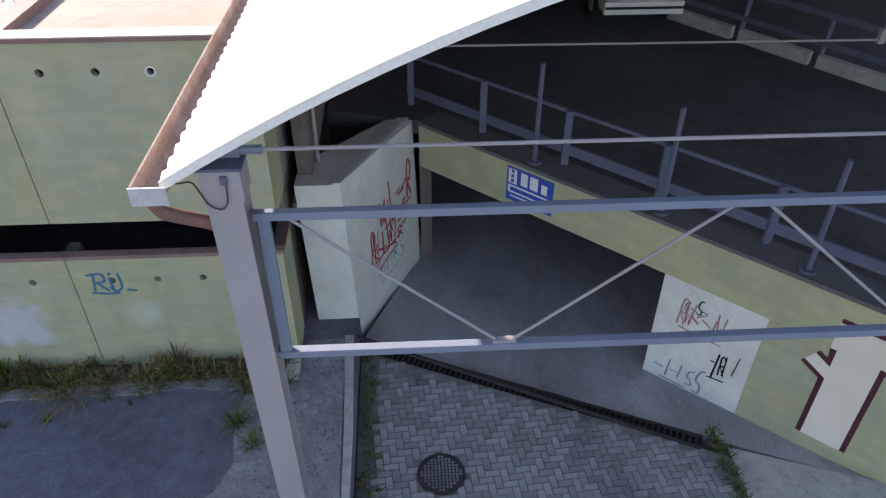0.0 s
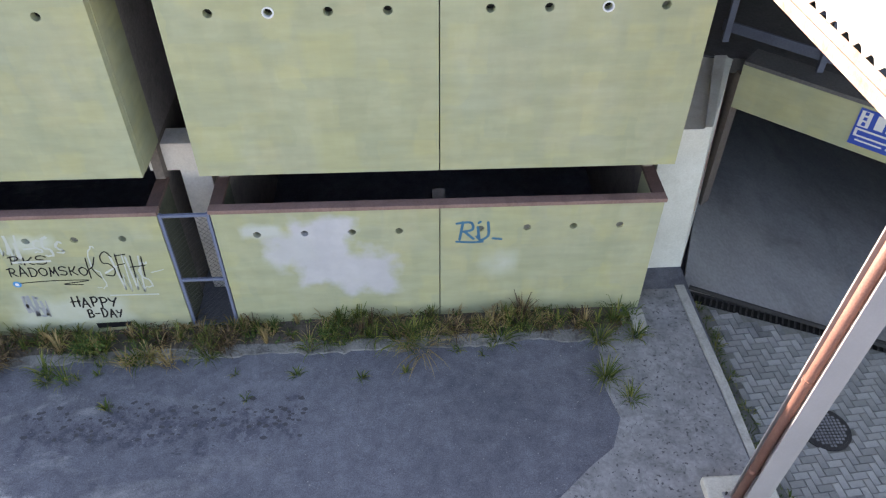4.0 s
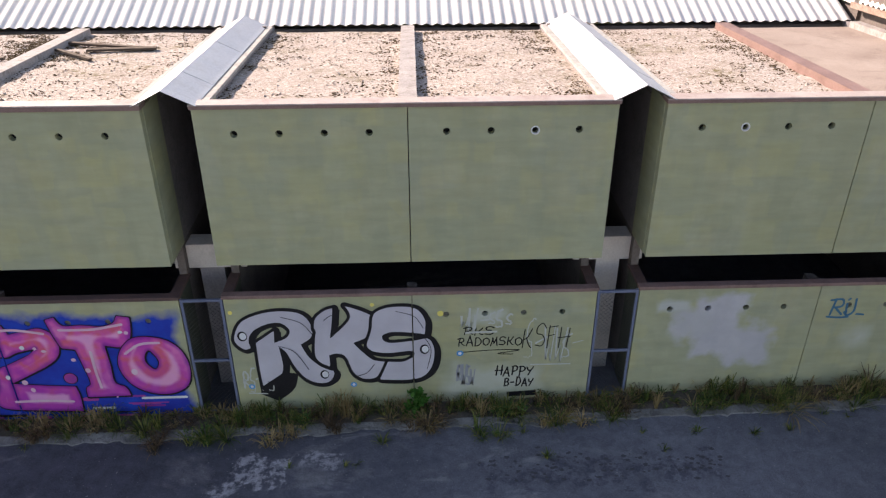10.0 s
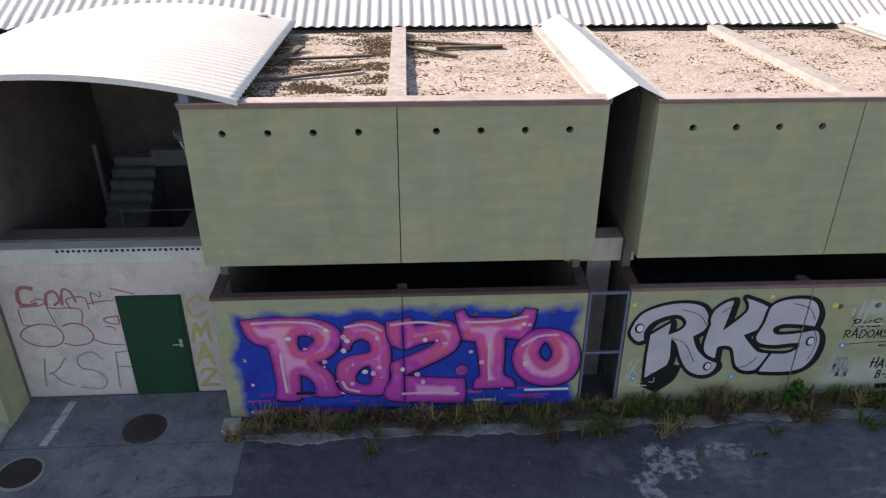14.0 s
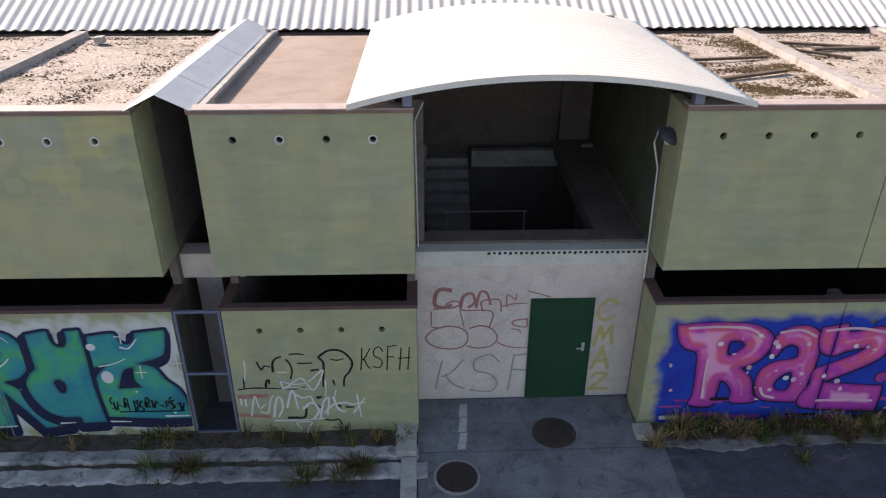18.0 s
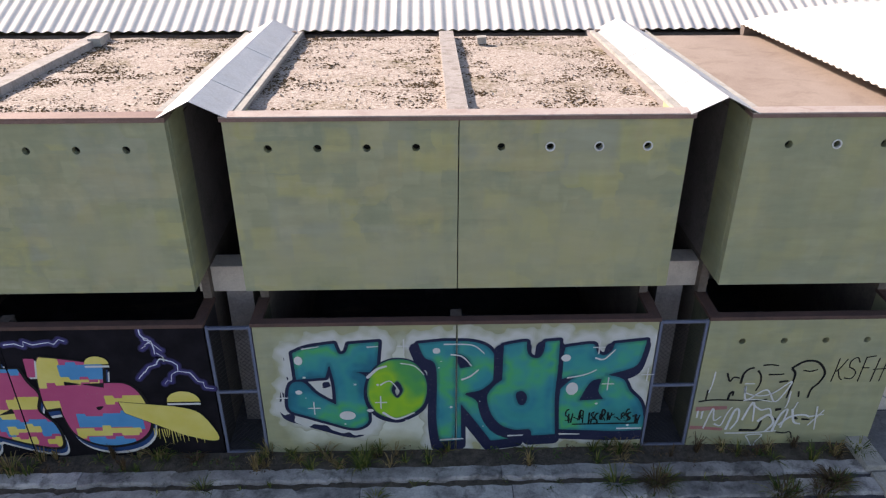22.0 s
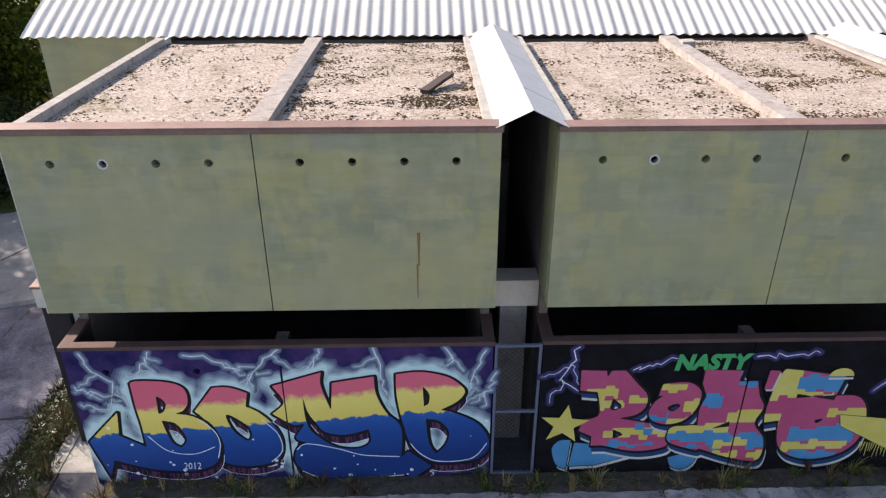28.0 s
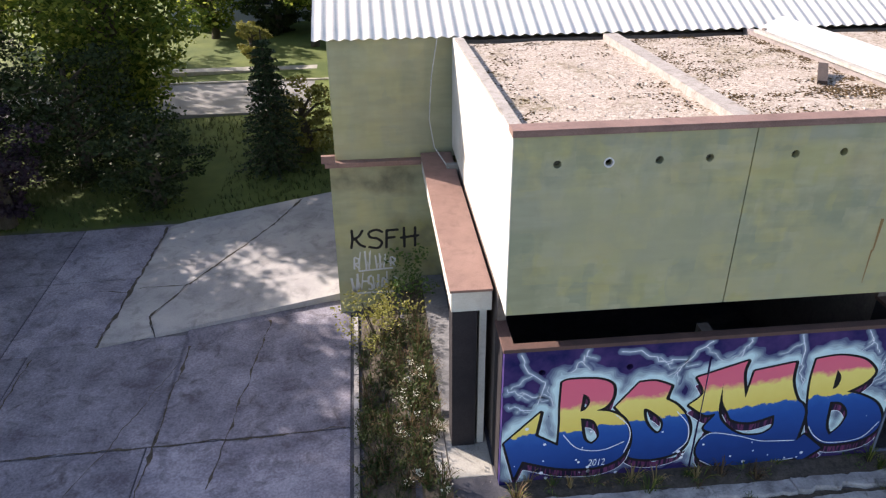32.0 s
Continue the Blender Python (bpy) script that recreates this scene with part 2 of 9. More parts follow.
PALE_FIELD = painted_panel("pale_sprayed_field", [((-32.4, -27.2, 0.0, 2.05), (0.55, 0.57, 0.50), (0.62, 0.64, 0.58), 0.3, 0.45)])
BLACK_FIELD = painted_panel("black_sprayed_field", [((-40, -30, -2, 4), (0.006, 0.0055, 0.008), (0.014, 0.012, 0.017), 0.2, 0.1)], False)
NIGHT_FIELD = painted_panel("night_blue_sprayed_field", [((-47, -38, -2, 4), (0.014, 0.015, 0.085), (0.07, 0.04, 0.15), 0.2, 0.1)], False)
RKS_FIELD = painted_panel("green_paint_with_pale_patch", [((-10.3, -8.6, 0.15, 0.9), (0.40, 0.41, 0.33), (0.44, 0.45, 0.38), 0.25, 0.5), ((-9.9, -9.2, 1.6, 1.95), (0.45, 0.46, 0.38), (0.42, 0.44, 0.36), 0.15, 0.3)])
WHITE_WALL = surface("white_limewashed_concrete", (0.62, 0.61, 0.57), (0.50, 0.49, 0.45), 1.3, 45, 0.9, dirt=(0.33, 0.29, 0.24), dirt_amount=0.3)
PLASTER = surface("pinkish_white_plaster", (0.66, 0.585, 0.535), (0.52, 0.455, 0.42), 1.1, 35, 0.9, dirt=(0.30, 0.255, 0.235), dirt_amount=0.5)
CONCRETE = surface("bare_concrete", (0.30, 0.29, 0.27), (0.24, 0.23, 0.22), 1.6, 40, 0.9, dirt=(0.15, 0.14, 0.13), dirt_amount=0.5)
PALE_CONC = surface("pale_weathered_concrete", (0.42, 0.40, 0.37), (0.31, 0.30, 0.285), 2.2, 38, 0.92, dirt=(0.16, 0.15, 0.13), dirt_amount=0.65, relief=0.5)
DARK_WALL = surface("dull_brown_concrete", (0.185, 0.15, 0.135), (0.135, 0.11, 0.10), 1.2, 20, 0.9, dirt=(0.07, 0.055, 0.05), dirt_amount=0.5)
RAMP_CONC = surface("smooth_ramp_concrete", (0.38, 0.375, 0.38), (0.24, 0.235, 0.24), 0.7, 30, 0.75, dirt=(0.15, 0.145, 0.145), dirt_amount=0.6, stretch=(1.0, 0.45, 1.0))
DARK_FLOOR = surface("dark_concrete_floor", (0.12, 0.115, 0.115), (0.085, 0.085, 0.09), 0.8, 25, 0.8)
BROWN_TRIM = surface("red_brown_sheet_metal", (0.25, 0.155, 0.135), (0.19, 0.115, 0.10), 2.0, 60, 0.6, 0.0, 0.1, dirt=(0.10, 0.06, 0.05), dirt_amount=0.5)
COPING = surface("dark_brown_painted_coping", (0.125, 0.07, 0.06), (0.09, 0.053, 0.048), 2.5, 50, 0.75, 0.0, 0.2, dirt=(0.045, 0.04, 0.035), dirt_amount=0.5)
BROWN_FELT = surface("brown_roofing_felt", (0.26, 0.20, 0.17), (0.33, 0.265, 0.225), 0.7, 60, 0.95, dirt=(0.15, 0.105, 0.085), dirt_amount=0.5)
ZINC = surface("galvanised_sheet", (0.50, 0.50, 0.51), (0.44, 0.45, 0.47), 1.4, 30, 0.5, 0.35, 0.08, dirt=(0.33, 0.31, 0.29), dirt_amount=0.4)
ETERNIT = surface("pale_fibre_cement", (0.70, 0.665, 0.625), (0.62, 0.585, 0.55), 0.5, 30, 0.9, dirt=(0.46, 0.43, 0.39), dirt_amount=0.35)
CANOPY_WHITE = surface("white_coated_roof_sheet", (0.70, 0.665, 0.61), (0.62, 0.59, 0.545), 0.5, 30, 0.7, dirt=(0.50, 0.46, 0.41), dirt_amount=0.3)
BEAM_GREY = surface("lichened_concrete_kerb", (0.37, 0.335, 0.32), (0.28, 0.255, 0.245), 3.0, 45, 0.92, dirt=(0.12, 0.09, 0.06), dirt_amount=0.75, relief=0.5)
# Dark-blue cap plate colour; on railings and posts it paints in canopy shade.
STEEL_DARK = surface("dark_and_shaded_blue_steel", (0.095, 0.11, 0.155), (0.075, 0.085, 0.125), 2.0, 50, 0.6, 0.0, 0.08)
# Trim colour lightened to look sunlit, for the lips of bays A to E.
TRIM_PALE = surface("sunlit_toned_trim_edge", (0.42, 0.36, 0.335), (0.34, 0.275, 0.25), 1.5, 60, 0.6, 0.0, 0.1, dirt=(0.22, 0.13, 0.11), dirt_amount=0.6)
STEEL_BLUE = surface("grey_blue_painted_steel", (0.18, 0.205, 0.265), (0.15, 0.17, 0.23), 2.0, 50, 0.55, 0.0, 0.03, grain=0.1)
STEEL_GREY = surface("grey_painted_steel", (0.30, 0.28, 0.29), (0.26, 0.245, 0.255), 1.5, 50, 0.6, 0.0, 0.03, grain=0.08, dirt=(0.27, 0.25, 0.25), dirt_amount=0.3)
GATE_BLUE = surface("blue_painted_gate_steel", (0.11, 0.13, 0.20), (0.14, 0.155, 0.22), 2.0, 50, 0.6, 0.0, 0.1)
RUST = surface("rusty_gutter_sheet", (0.42, 0.33, 0.29), (0.27, 0.17, 0.125), 4.0, 60, 0.9, 0.0, 0.3, dirt=(0.17, 0.08, 0.04), dirt_amount=0.7)
PIPE_BROWN = surface("dull_brown_downpipe", (0.20, 0.10, 0.08), (0.16, 0.08, 0.065), 3.0, 60, 0.55)
DOOR_GREEN = surface("dark_green_painted_steel", (0.012, 0.060, 0.030), (0.009, 0.047, 0.024), 1.5, 40, 0.5, 0.0, 0.06)
PIPE_WHITE = surface("white_plastic_pipe", (0.66, 0.66, 0.66), (0.56, 0.56, 0.55), 8, 60, 0.6)
BORE = surface("dark_bore", (0.018, 0.016, 0.015), (0.012, 0.011, 0.011), 8, 60, 0.95)
BORE_GREY = surface("plugged_mortar", (0.16, 0.15, 0.12), (0.11, 0.105, 0.09), 20, 60, 0.95)
SOIL = surface("dry_soil_with_litter", (0.055, 0.046, 0.038), (0.115, 0.095, 0.08), 7, 30, 1.0, dirt=(0.03, 0.027, 0.022), dirt_amount=0.8, relief=0.8, dist=0.03)
IRON = surface("rusty_cast_iron", (0.085, 0.062, 0.055), (0.06, 0.048, 0.045), 6, 60, 0.75, 0.3, 0.3)
GRATE = surface("dark_cast_iron", (0.035, 0.033, 0.035), (0.05, 0.047, 0.047), 6, 60, 0.7, 0.3, 0.3)
TIMBER = surface("weathered_timber", (0.13, 0.095, 0.07), (0.07, 0.05, 0.038), 5, 60, 0.95, relief=0.5)
BLACK_PAINT = surface("black_painted_concrete", (0.02, 0.018, 0.022), (0.035, 0.03, 0.034), 2, 40, 0.7)
PAVER = surface("grey_concrete_paver", (0.33, 0.325, 0.31), (0.17, 0.17, 0.178), 0.6, 60, 0.92, dirt=(0.085, 0.087, 0.10), dirt_amount=0.8, per_piece=0.26)
JOINT = surface("gritty_grey_joint_sand", (0.13, 0.128, 0.12), (0.19, 0.185, 0.175), 0.9, 40, 0.97, dirt=(0.05, 0.052, 0.04), dirt_amount=0.8)
# Plaster for inside the gaps, its tone lowered to stand for shade.
GAP_WALL = surface("shaded_grey_plaster", (0.27, 0.235, 0.235), (0.20, 0.175, 0.175), 1.2, 30, 0.92, dirt=(0.09, 0.075, 0.07), dirt_amount=0.5)
# The green wall paint again, darkened to carry the deep shade of gaps.
SHADED_GREEN = surface("shaded_green_paint", (0.095, 0.10, 0.066), (0.06, 0.065, 0.045), 1.5, 30, 0.9, dirt=(0.04, 0.04, 0.03), dirt_amount=0.5)
CHALK = surface("worn_white_paint", (0.50, 0.50, 0.49), (0.36, 0.36, 0.36), 9, 60, 0.9, dirt=(0.2, 0.2, 0.2), dirt_amount=0.6)


def gravel_material():
    m, nt, b = nodes_of("roof_gravel", 0.97, 0, 0.15)
    v = where(nt)
    vo = nd(nt, "ShaderNodeTexVoronoi", Scale=34.0)
    nt.links.new(v, vo.inputs["Vector"])
    spl = nt.nodes.new("ShaderNodeSeparateColor")
    nt.links.new(vo.outputs["Color"], spl.inputs[0])
    stone = ramp(nt, spl.outputs[0], [(0.0, (0.22, 0.17, 0.145)), (0.25, (0.335, 0.28, 0.245)), (0.75, (0.41, 0.352, 0.312)), (1.0, (0.50, 0.45, 0.41))])
    broad = ramp(nt, noisy(nt, v, 0.8, 8, 0.7, 0.8), [(0.50, (0, 0, 0)), (0.64, (0.9, 0.9, 0.9))])
    fine = ramp(nt, noisy(nt, v, 9, 6, 0.75), [(0.42, (0, 0, 0)), (0.6, (1, 1, 1))])
    moss = mixc(nt, 1.0, broad, fine, "MULTIPLY")
    col = mixc(nt, moss, stone, mixc(nt, noisy(nt, v, 3.1, 4), (0.085, 0.058, 0.028), (0.14, 0.12, 0.035)))
    nt.links.new(col, b.inputs["Base Color"])
    bump(nt, b, vo.outputs["Distance"], 0.6, 0.015)
    return m


def asphalt_material():
    """Old asphalt: grey-blue, pale worn patches, dark oil stains and grit."""
    m, nt, b = nodes_of("old_asphalt", 0.9, 0, 0.3)
    v = where(nt)
    col = mixc(nt, ramp(nt, noisy(nt, v, 0.35, 7, 0.65), [(0.35, (0, 0, 0)), (0.65, (1, 1, 1))]), (0.094, 0.097, 0.118), (0.140, 0.142, 0.168))
    away = nt.nodes.new("ShaderNodeSeparateXYZ")
    nt.links.new(v, away.inputs[0])
    worn = nt.nodes.new("ShaderNodeMapRange")
    worn.inputs[1].default_value, worn.inputs[2].default_value = -1.2, -4.5
    worn.inputs[3].default_value, worn.inputs[4].default_value = 0.0, 0.10
    nt.links.new(away.outputs["Y"], worn.inputs[0])
    sum_ = nt.nodes.new("ShaderNodeMath")
    sum_.operation = "ADD"
    nt.links.new(noisy(nt, where(nt, (0.45, 1.0, 1)), 0.9, 9, 0.70, 0.5), sum_.inputs[0])
    nt.links.new(worn.outputs[0], sum_.inputs[1])
    pale = ramp(nt, sum_.outputs[0], [(0.56, (0, 0, 0)), (0.68, (0.85, 0.85, 0.85))])
    west_part = nt.nodes.new("ShaderNodeMapRange")
    west_part.inputs[1].default_value, west_part.inputs[2].default_value = -6.2, -9.5
    nt.links.new(away.outputs["X"], west_part.inputs[0])
    col = mixc(nt, mixc(nt, 1.0, pale, west_part.outputs[0], "MULTIPLY"), col, (0.30, 0.29, 0.295))
    oil = ramp(nt, noisy(nt, where(nt, (0.8, 2.0, 1)), 1.4, 7, 0.7), [(0.66, (0, 0, 0)), (0.72, (0.8, 0.8, 0.8))])
    col = mixc(nt, oil, col, (0.03, 0.03, 0.036))
    ground_xyz = nt.nodes.new("ShaderNodeSeparateXYZ")
    nt.links.new(where(nt), ground_xyz.inputs[0])
    # Multiply darker west of x = -9 and towards the wall.
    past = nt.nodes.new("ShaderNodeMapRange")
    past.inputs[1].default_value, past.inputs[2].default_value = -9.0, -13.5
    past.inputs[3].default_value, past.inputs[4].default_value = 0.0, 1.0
    nt.links.new(ground_xyz.outputs["X"], past.inputs[0])
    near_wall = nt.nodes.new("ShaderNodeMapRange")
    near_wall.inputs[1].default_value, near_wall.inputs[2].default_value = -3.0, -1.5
    nt.links.new(ground_xyz.outputs["Y"], near_wall.inputs[0])
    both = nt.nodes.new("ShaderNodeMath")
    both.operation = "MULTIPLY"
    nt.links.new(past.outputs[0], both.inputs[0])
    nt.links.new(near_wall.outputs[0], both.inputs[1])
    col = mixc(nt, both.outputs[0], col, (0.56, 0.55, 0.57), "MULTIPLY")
    flat = nt.nodes.new("ShaderNodeCombineXYZ")
    nt.links.new(ground_xyz.outputs["X"], flat.inputs[0])
    nt.links.new(ground_xyz.outputs["Y"], flat.inputs[2])
    for box4, colour, edge, wild, amount in (((-10.75, -9.1, -3.6, -2.45), (0.42, 0.41, 0.42), 0.12, 0.9, 0.85), ((-13.9, -9.6, -3.25, -2.75), (0.36, 0.35, 0.37), 0.12, 0.8, 0.6), ((-13.7, -13.3, -2.5, -1.6), (0.40, 0.39, 0.41), 0.06, 0.5, 0.7), ((-13.5, -12.6, -1.65, -0.95), (0.42, 0.40, 0.42), 0.06, 1.1, 0.7), ((-12.5, -11.8, -1.35, -1.0), (0.40, 0.38, 0.40), 0.06, 0.5, 0.6), ((-9.9, -6.3, -1.95, -1.45), (0.055, 0.055, 0.075), 0.12, 1.5, 0.75)):
        spot = blot(nt, flat.outputs[0], box4, edge, wild, 2.6)
        frayed = ramp(nt, noisy(nt, v, 7.0, 6, 0.75), [(0.44, (0, 0, 0)), (0.56, (amount, amount, amount))])
        col = mixc(nt, mixc(nt, 1.0, spot, frayed, "MULTIPLY"), col, colour)
    blotch = noisy(nt, v, 5.0, 8, 0.75)
    col = mixc(nt, 0.55, col, ramp(nt, blotch, [(0.32, (0.22, 0.22, 0.23)), (0.68, (0.78, 0.78, 0.77))]), "SOFT_LIGHT")
    grit = noisy(nt, v, 70, 2)
    col = mixc(nt, 0.5, col, ramp(nt, grit, [(0.3, (0.2, 0.2, 0.2)), (0.7, (0.8, 0.8, 0.8))]), "SOFT_LIGHT")
    dots = ramp(nt, noisy(nt, v, 26, 2, 0.5), [(0.72, (0, 0, 0)), (0.75, (0.8, 0.8, 0.8))])
    col = mixc(nt, dots, col, (0.30, 0.29, 0.28))
    vo = nd(nt, "ShaderNodeTexVoronoi", Scale=0.42)
    vo.feature = "DISTANCE_TO_EDGE"
    wv = nt.nodes.new("ShaderNodeVectorMath")
    wv.operation = "MULTIPLY_ADD"
    n = nd(nt, "ShaderNodeTexNoise", Scale=1.3, Detail=6.0)
    nt.links.new(v, n.inputs["Vector"])
    nt.links.new(n.outputs[1], wv.inputs[0])
    wv.inputs[1].default_value = (0.9, 0.9, 0)
    nt.links.new(v, wv.inputs[2])
    nt.links.new(wv.outputs[0], vo.inputs["Vector"])
    crack = ramp(nt, vo.outputs["Distance"], [(0.004, (0.8, 0.8, 0.8)), (0.016, (0, 0, 0))])
    few = ramp(nt, noisy(nt, v, 0.25, 2), [(0.58, (0, 0, 0)), (0.7, (0.6, 0.6, 0.6))])
    col = mixc(nt, mixc(nt, 1.0, crack, few, "MULTIPLY"), col, (0.03, 0.03, 0.03))
    grass = nt.nodes.new("ShaderNodeSeparateXYZ")
    nt.links.new(wv.outputs[0], grass.inputs[0])
    far = nt.nodes.new("ShaderNodeMapRange")
    far.inputs[1].default_value, far.inputs[2].default_value = 11.2, 11.7
    nt.links.new(grass.outputs["Y"], far.inputs[0])
    lawn = mixc(nt, ramp(nt, noisy(nt, v, 0.5, 6), [(0.35, (0, 0, 0)), (0.65, (1, 1, 1))]), (0.055, 0.085, 0.018), (0.11, 0.14, 0.035))
    col = mixc(nt, far.outputs[0], col, lawn)
    nt.links.new(col, b.inputs["Base Color"])
    bump(nt, b, grit, 0.35, 0.012)
    return m


GRAVEL = gravel_material()
ASPHALT = asphalt_material()


# ---- helpers for building ----
def link(name, bm, material, parent=None, smooth=False):
    me = bpy.data.meshes.new(name)
    bmesh.ops.recalc_face_normals(bm, faces=bm.faces)
    bm.to_mesh(me)
    bm.free()
    me.materials.append(material)
    if smooth:
        for p in me.polygons:
            p.use_smooth = True
    ob = new(name, me)
    if parent:
        ob.parent = parent
    return ob


def part(name, bm, material, parent, label="", smooth=False):
    ob = link(name, bm, material, parent, smooth)
    if label:
        tagged(ob, label)
    return ob


def thing(name, label, category, group="", kind=""):
    return tagged(new(name), label, category, group, kind)


def box(x0, x1, y0, y1, z0, z1, bevel=0.0, bm=None):
    bm = bm or bmesh.new()
    vs = [bm.verts.new(p) for p in ((x0, y0, z0), (x1, y0, z0), (x1, y1, z0), (x0, y1, z0), (x0, y0, z1), (x1, y0, z1), (x1, y1, z1), (x0, y1, z1))]
    fs = [bm.faces.new([vs[i] for i in f]) for f in ((0, 3, 2, 1), (4, 5, 6, 7), (0, 1, 5, 4), (1, 2, 6, 5), (2, 3, 7, 6), (3, 0, 4, 7))]
    if bevel:
        bmesh.ops.bevel(bm, geom=list({e for f in fs for e in f.edges}), offset=bevel, segments=2, affect="EDGES", profile=0.6)
    return bm


def prism(points, z0, z1, bm=None):
    """An upright prism over a plan polygon; z0 and z1 may be functions of x, y."""
    bm = bm or bmesh.new()
    lo = [bm.verts.new((x, y, z0(x, y) if callable(z0) else z0)) for x, y in points]
    hi = [bm.verts.new((x, y, z1(x, y) if callable(z1) else z1)) for x, y in points]
    n = len(points)
    bm.faces.new(hi)
    bm.faces.new(lo[::-1])
    for i in range(n):
        bm.faces.new((lo[i], lo[(i + 1) % n], hi[(i + 1) % n], hi[i]))
    return bm


def tube(points, radius, sides=8, bm=None, caps=True):
    """A round bar along a line of points."""
    bm = bm or bmesh.new()
    pts = [Vector(p) for p in points]
    rings = []
    for i, p in enumerate(pts):
        way = (pts[min(i + 1, len(pts) - 1)] - pts[max(i - 1, 0)]).normalized()
        side = way.cross((0, 0, 1) if abs(way.z) < 0.9 else (1, 0, 0)).normalized()
        up = side.cross(way)
        r = radius[i] if isinstance(radius, (list, tuple)) else radius
        rings.append([bm.verts.new(p + r * (math.cos(a) * side + math.sin(a) * up)) for a in (math.tau * k / sides for k in range(sides))])
    for a, b in zip(rings, rings[1:]):
        for k in range(sides):
            bm.faces.new((a[k], a[(k + 1) % sides], b[(k + 1) % sides], b[k]))
    if caps:
        bm.faces.new(rings[0])
        bm.faces.new(rings[-1])
    return bm


def bar(p, q, w, h, bm=None):
    """A square bar of width w (level) and height h from p to q."""
    bm = bm or bmesh.new()
    p, q = Vector(p), Vector(q)
    way = (q - p).normalized()
    side = way.cross((0, 0, 1) if abs(way.z) < 0.95 else (0, 1, 0)).normalized() * w / 2
    up = side.normalized().cross(way) * h / 2
    a = [bm.verts.new(p + s * side + u * up) for s, u in ((-1, -1), (1, -1), (1, 1), (-1, 1))]
    b = [bm.verts.new(q + s * side + u * up) for s, u in ((-1, -1), (1, -1), (1, 1), (-1, 1))]
    bm.faces.new(a[::-1])
    bm.faces.new(b)
    for i in range(4):
        bm.faces.new((a[i], a[(i + 1) % 4], b[(i + 1) % 4], b[i]))
    return bm


def smooth3(pts, n=5):
    """A rounded line through points in space."""
    p = [Vector(q) for q in pts]
    p = [p[0]] + p + [p[-1]]
    out = []
    for a, b, c, d in zip(p, p[1:], p[2:], p[3:]):
        out += [0.5 * (2 * b + (c - a) * t + (2 * a - 5 * b + 4 * c - d) * t * t + (3 * b - a - 3 * c + d) * t ** 3) for t in (k / n for k in range(n))]
    return out + [p[-1]]


def clamp(v, a=0.0, b=1.0):
    return max(a, min(b, v))


def ease(v):
    v = clamp(v)
    return v * v * (3 - 2 * v)


def ground_z(x, y):
    """The yard's level: it rises to the east, drops into the ramp's forecourt, and lies lower west of the building."""
    if x > -0.72 and y > -5.4:
        z = -0.06 + 0.05 * clamp(-2.0 - y, 0, 3)
        return z - 0.09 * clamp(y - 0.2 + 0.42 * (x + 0.2), 0, 8)
    z = -0.17 + 0.14 * ease((x + 24) / 12) + 0.26 * ease((x + 15) / 15)
    z += 0.035 * clamp(-0.3 - y, 0, 3) * ease((x + 16) / 8)
    low = 0.78 * ease((-45.95 - x) / 1.45) * ease((y + 9) / 5)
    return z - low - 0.03 * clamp(-47.4 - x, 0, 8) * ease((y + 9) / 5)


def paving(points, lift, step=0.25, deep=0.3):
    """A slab over a plan polygon whose top follows the yard's level."""
    bm = bmesh.new()
    bm.faces.new([bm.verts.new((x, y, 0)) for x, y in points])
    for axis in (0, 1):
        lo, hi = min(p[axis] for p in points), max(p[axis] for p in points)
        k = math.floor(lo / step) + 1
        while k * step < hi:
            co, no = [0, 0, 0], [0, 0, 0]
            co[axis], no[axis] = k * step, 1
            bmesh.ops.bisect_plane(bm, geom=bm.verts[:] + bm.edges[:] + bm.faces[:], plane_co=co, plane_no=no)
            k += 1
    rim = [e for e in bm.edges if e.is_boundary]
    skirt = bmesh.ops.extrude_edge_only(bm, edges=rim)["geom"]
    low = {v for v in skirt if isinstance(v, bmesh.types.BMVert)}
    for v in bm.verts:
        v.co.z = ground_z(v.co.x, v.co.y) + (lift - deep if v in low else lift)
    return bm


# ---- ground ----
def build_ground():
    bm = bmesh.new()
    xs = [-400, -250, -150, -100, -80, -70, -62] + [-58 + 0.5 * i for i in range(27)] + [-44.4 + 0.4 * i for i in range(110)] + [-0.73, -0.715, -0.4] + [0.5 * i for i in range(12)] + [7, 10, 15, 25, 40, 80, 160, 300]
    ys = [-300, -150, -80, -40, -25, -15, -10, -7] + [-5 + 0.25 * i for i in range(21)] + [0.5 * i for i in range(1, 22)] + [12, 14, 17, 20, 24, 30, 40, 60, 100, 200, 400]
    grid = [[bm.verts.new((x, y, ground_z(x, y) - (0.2 if -0.72 < x < 9 and y > -4.9 else 0))) for y in ys] for x in xs]
    for i in range(len(xs) - 1):
        for j in range(len(ys) - 1):
            bm.faces.new((grid[i][j], grid[i + 1][j], grid[i + 1][j + 1], grid[i][j + 1]))
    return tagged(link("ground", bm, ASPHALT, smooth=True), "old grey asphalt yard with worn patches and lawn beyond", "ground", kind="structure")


build_ground()

# ---- the two-storey row of bays ----
PANEL, GAP, Z_LOW, Z_UP, Z_TOP = 2.84, 0.65, 2.2, 2.78, 5.15
HOLES_UP, HOLES_LOW = 4.80, 1.83
FIRST = dict(A=-6.735, B=-13.06, C=-19.39, D=-25.75, E=-32.135, F=-38.475, G=-44.81)
LEFT = {k: v - 0.52 for k, v in FIRST.items()}
WIDE = {k: (1 if k == "D" else 2) for k in FIRST}


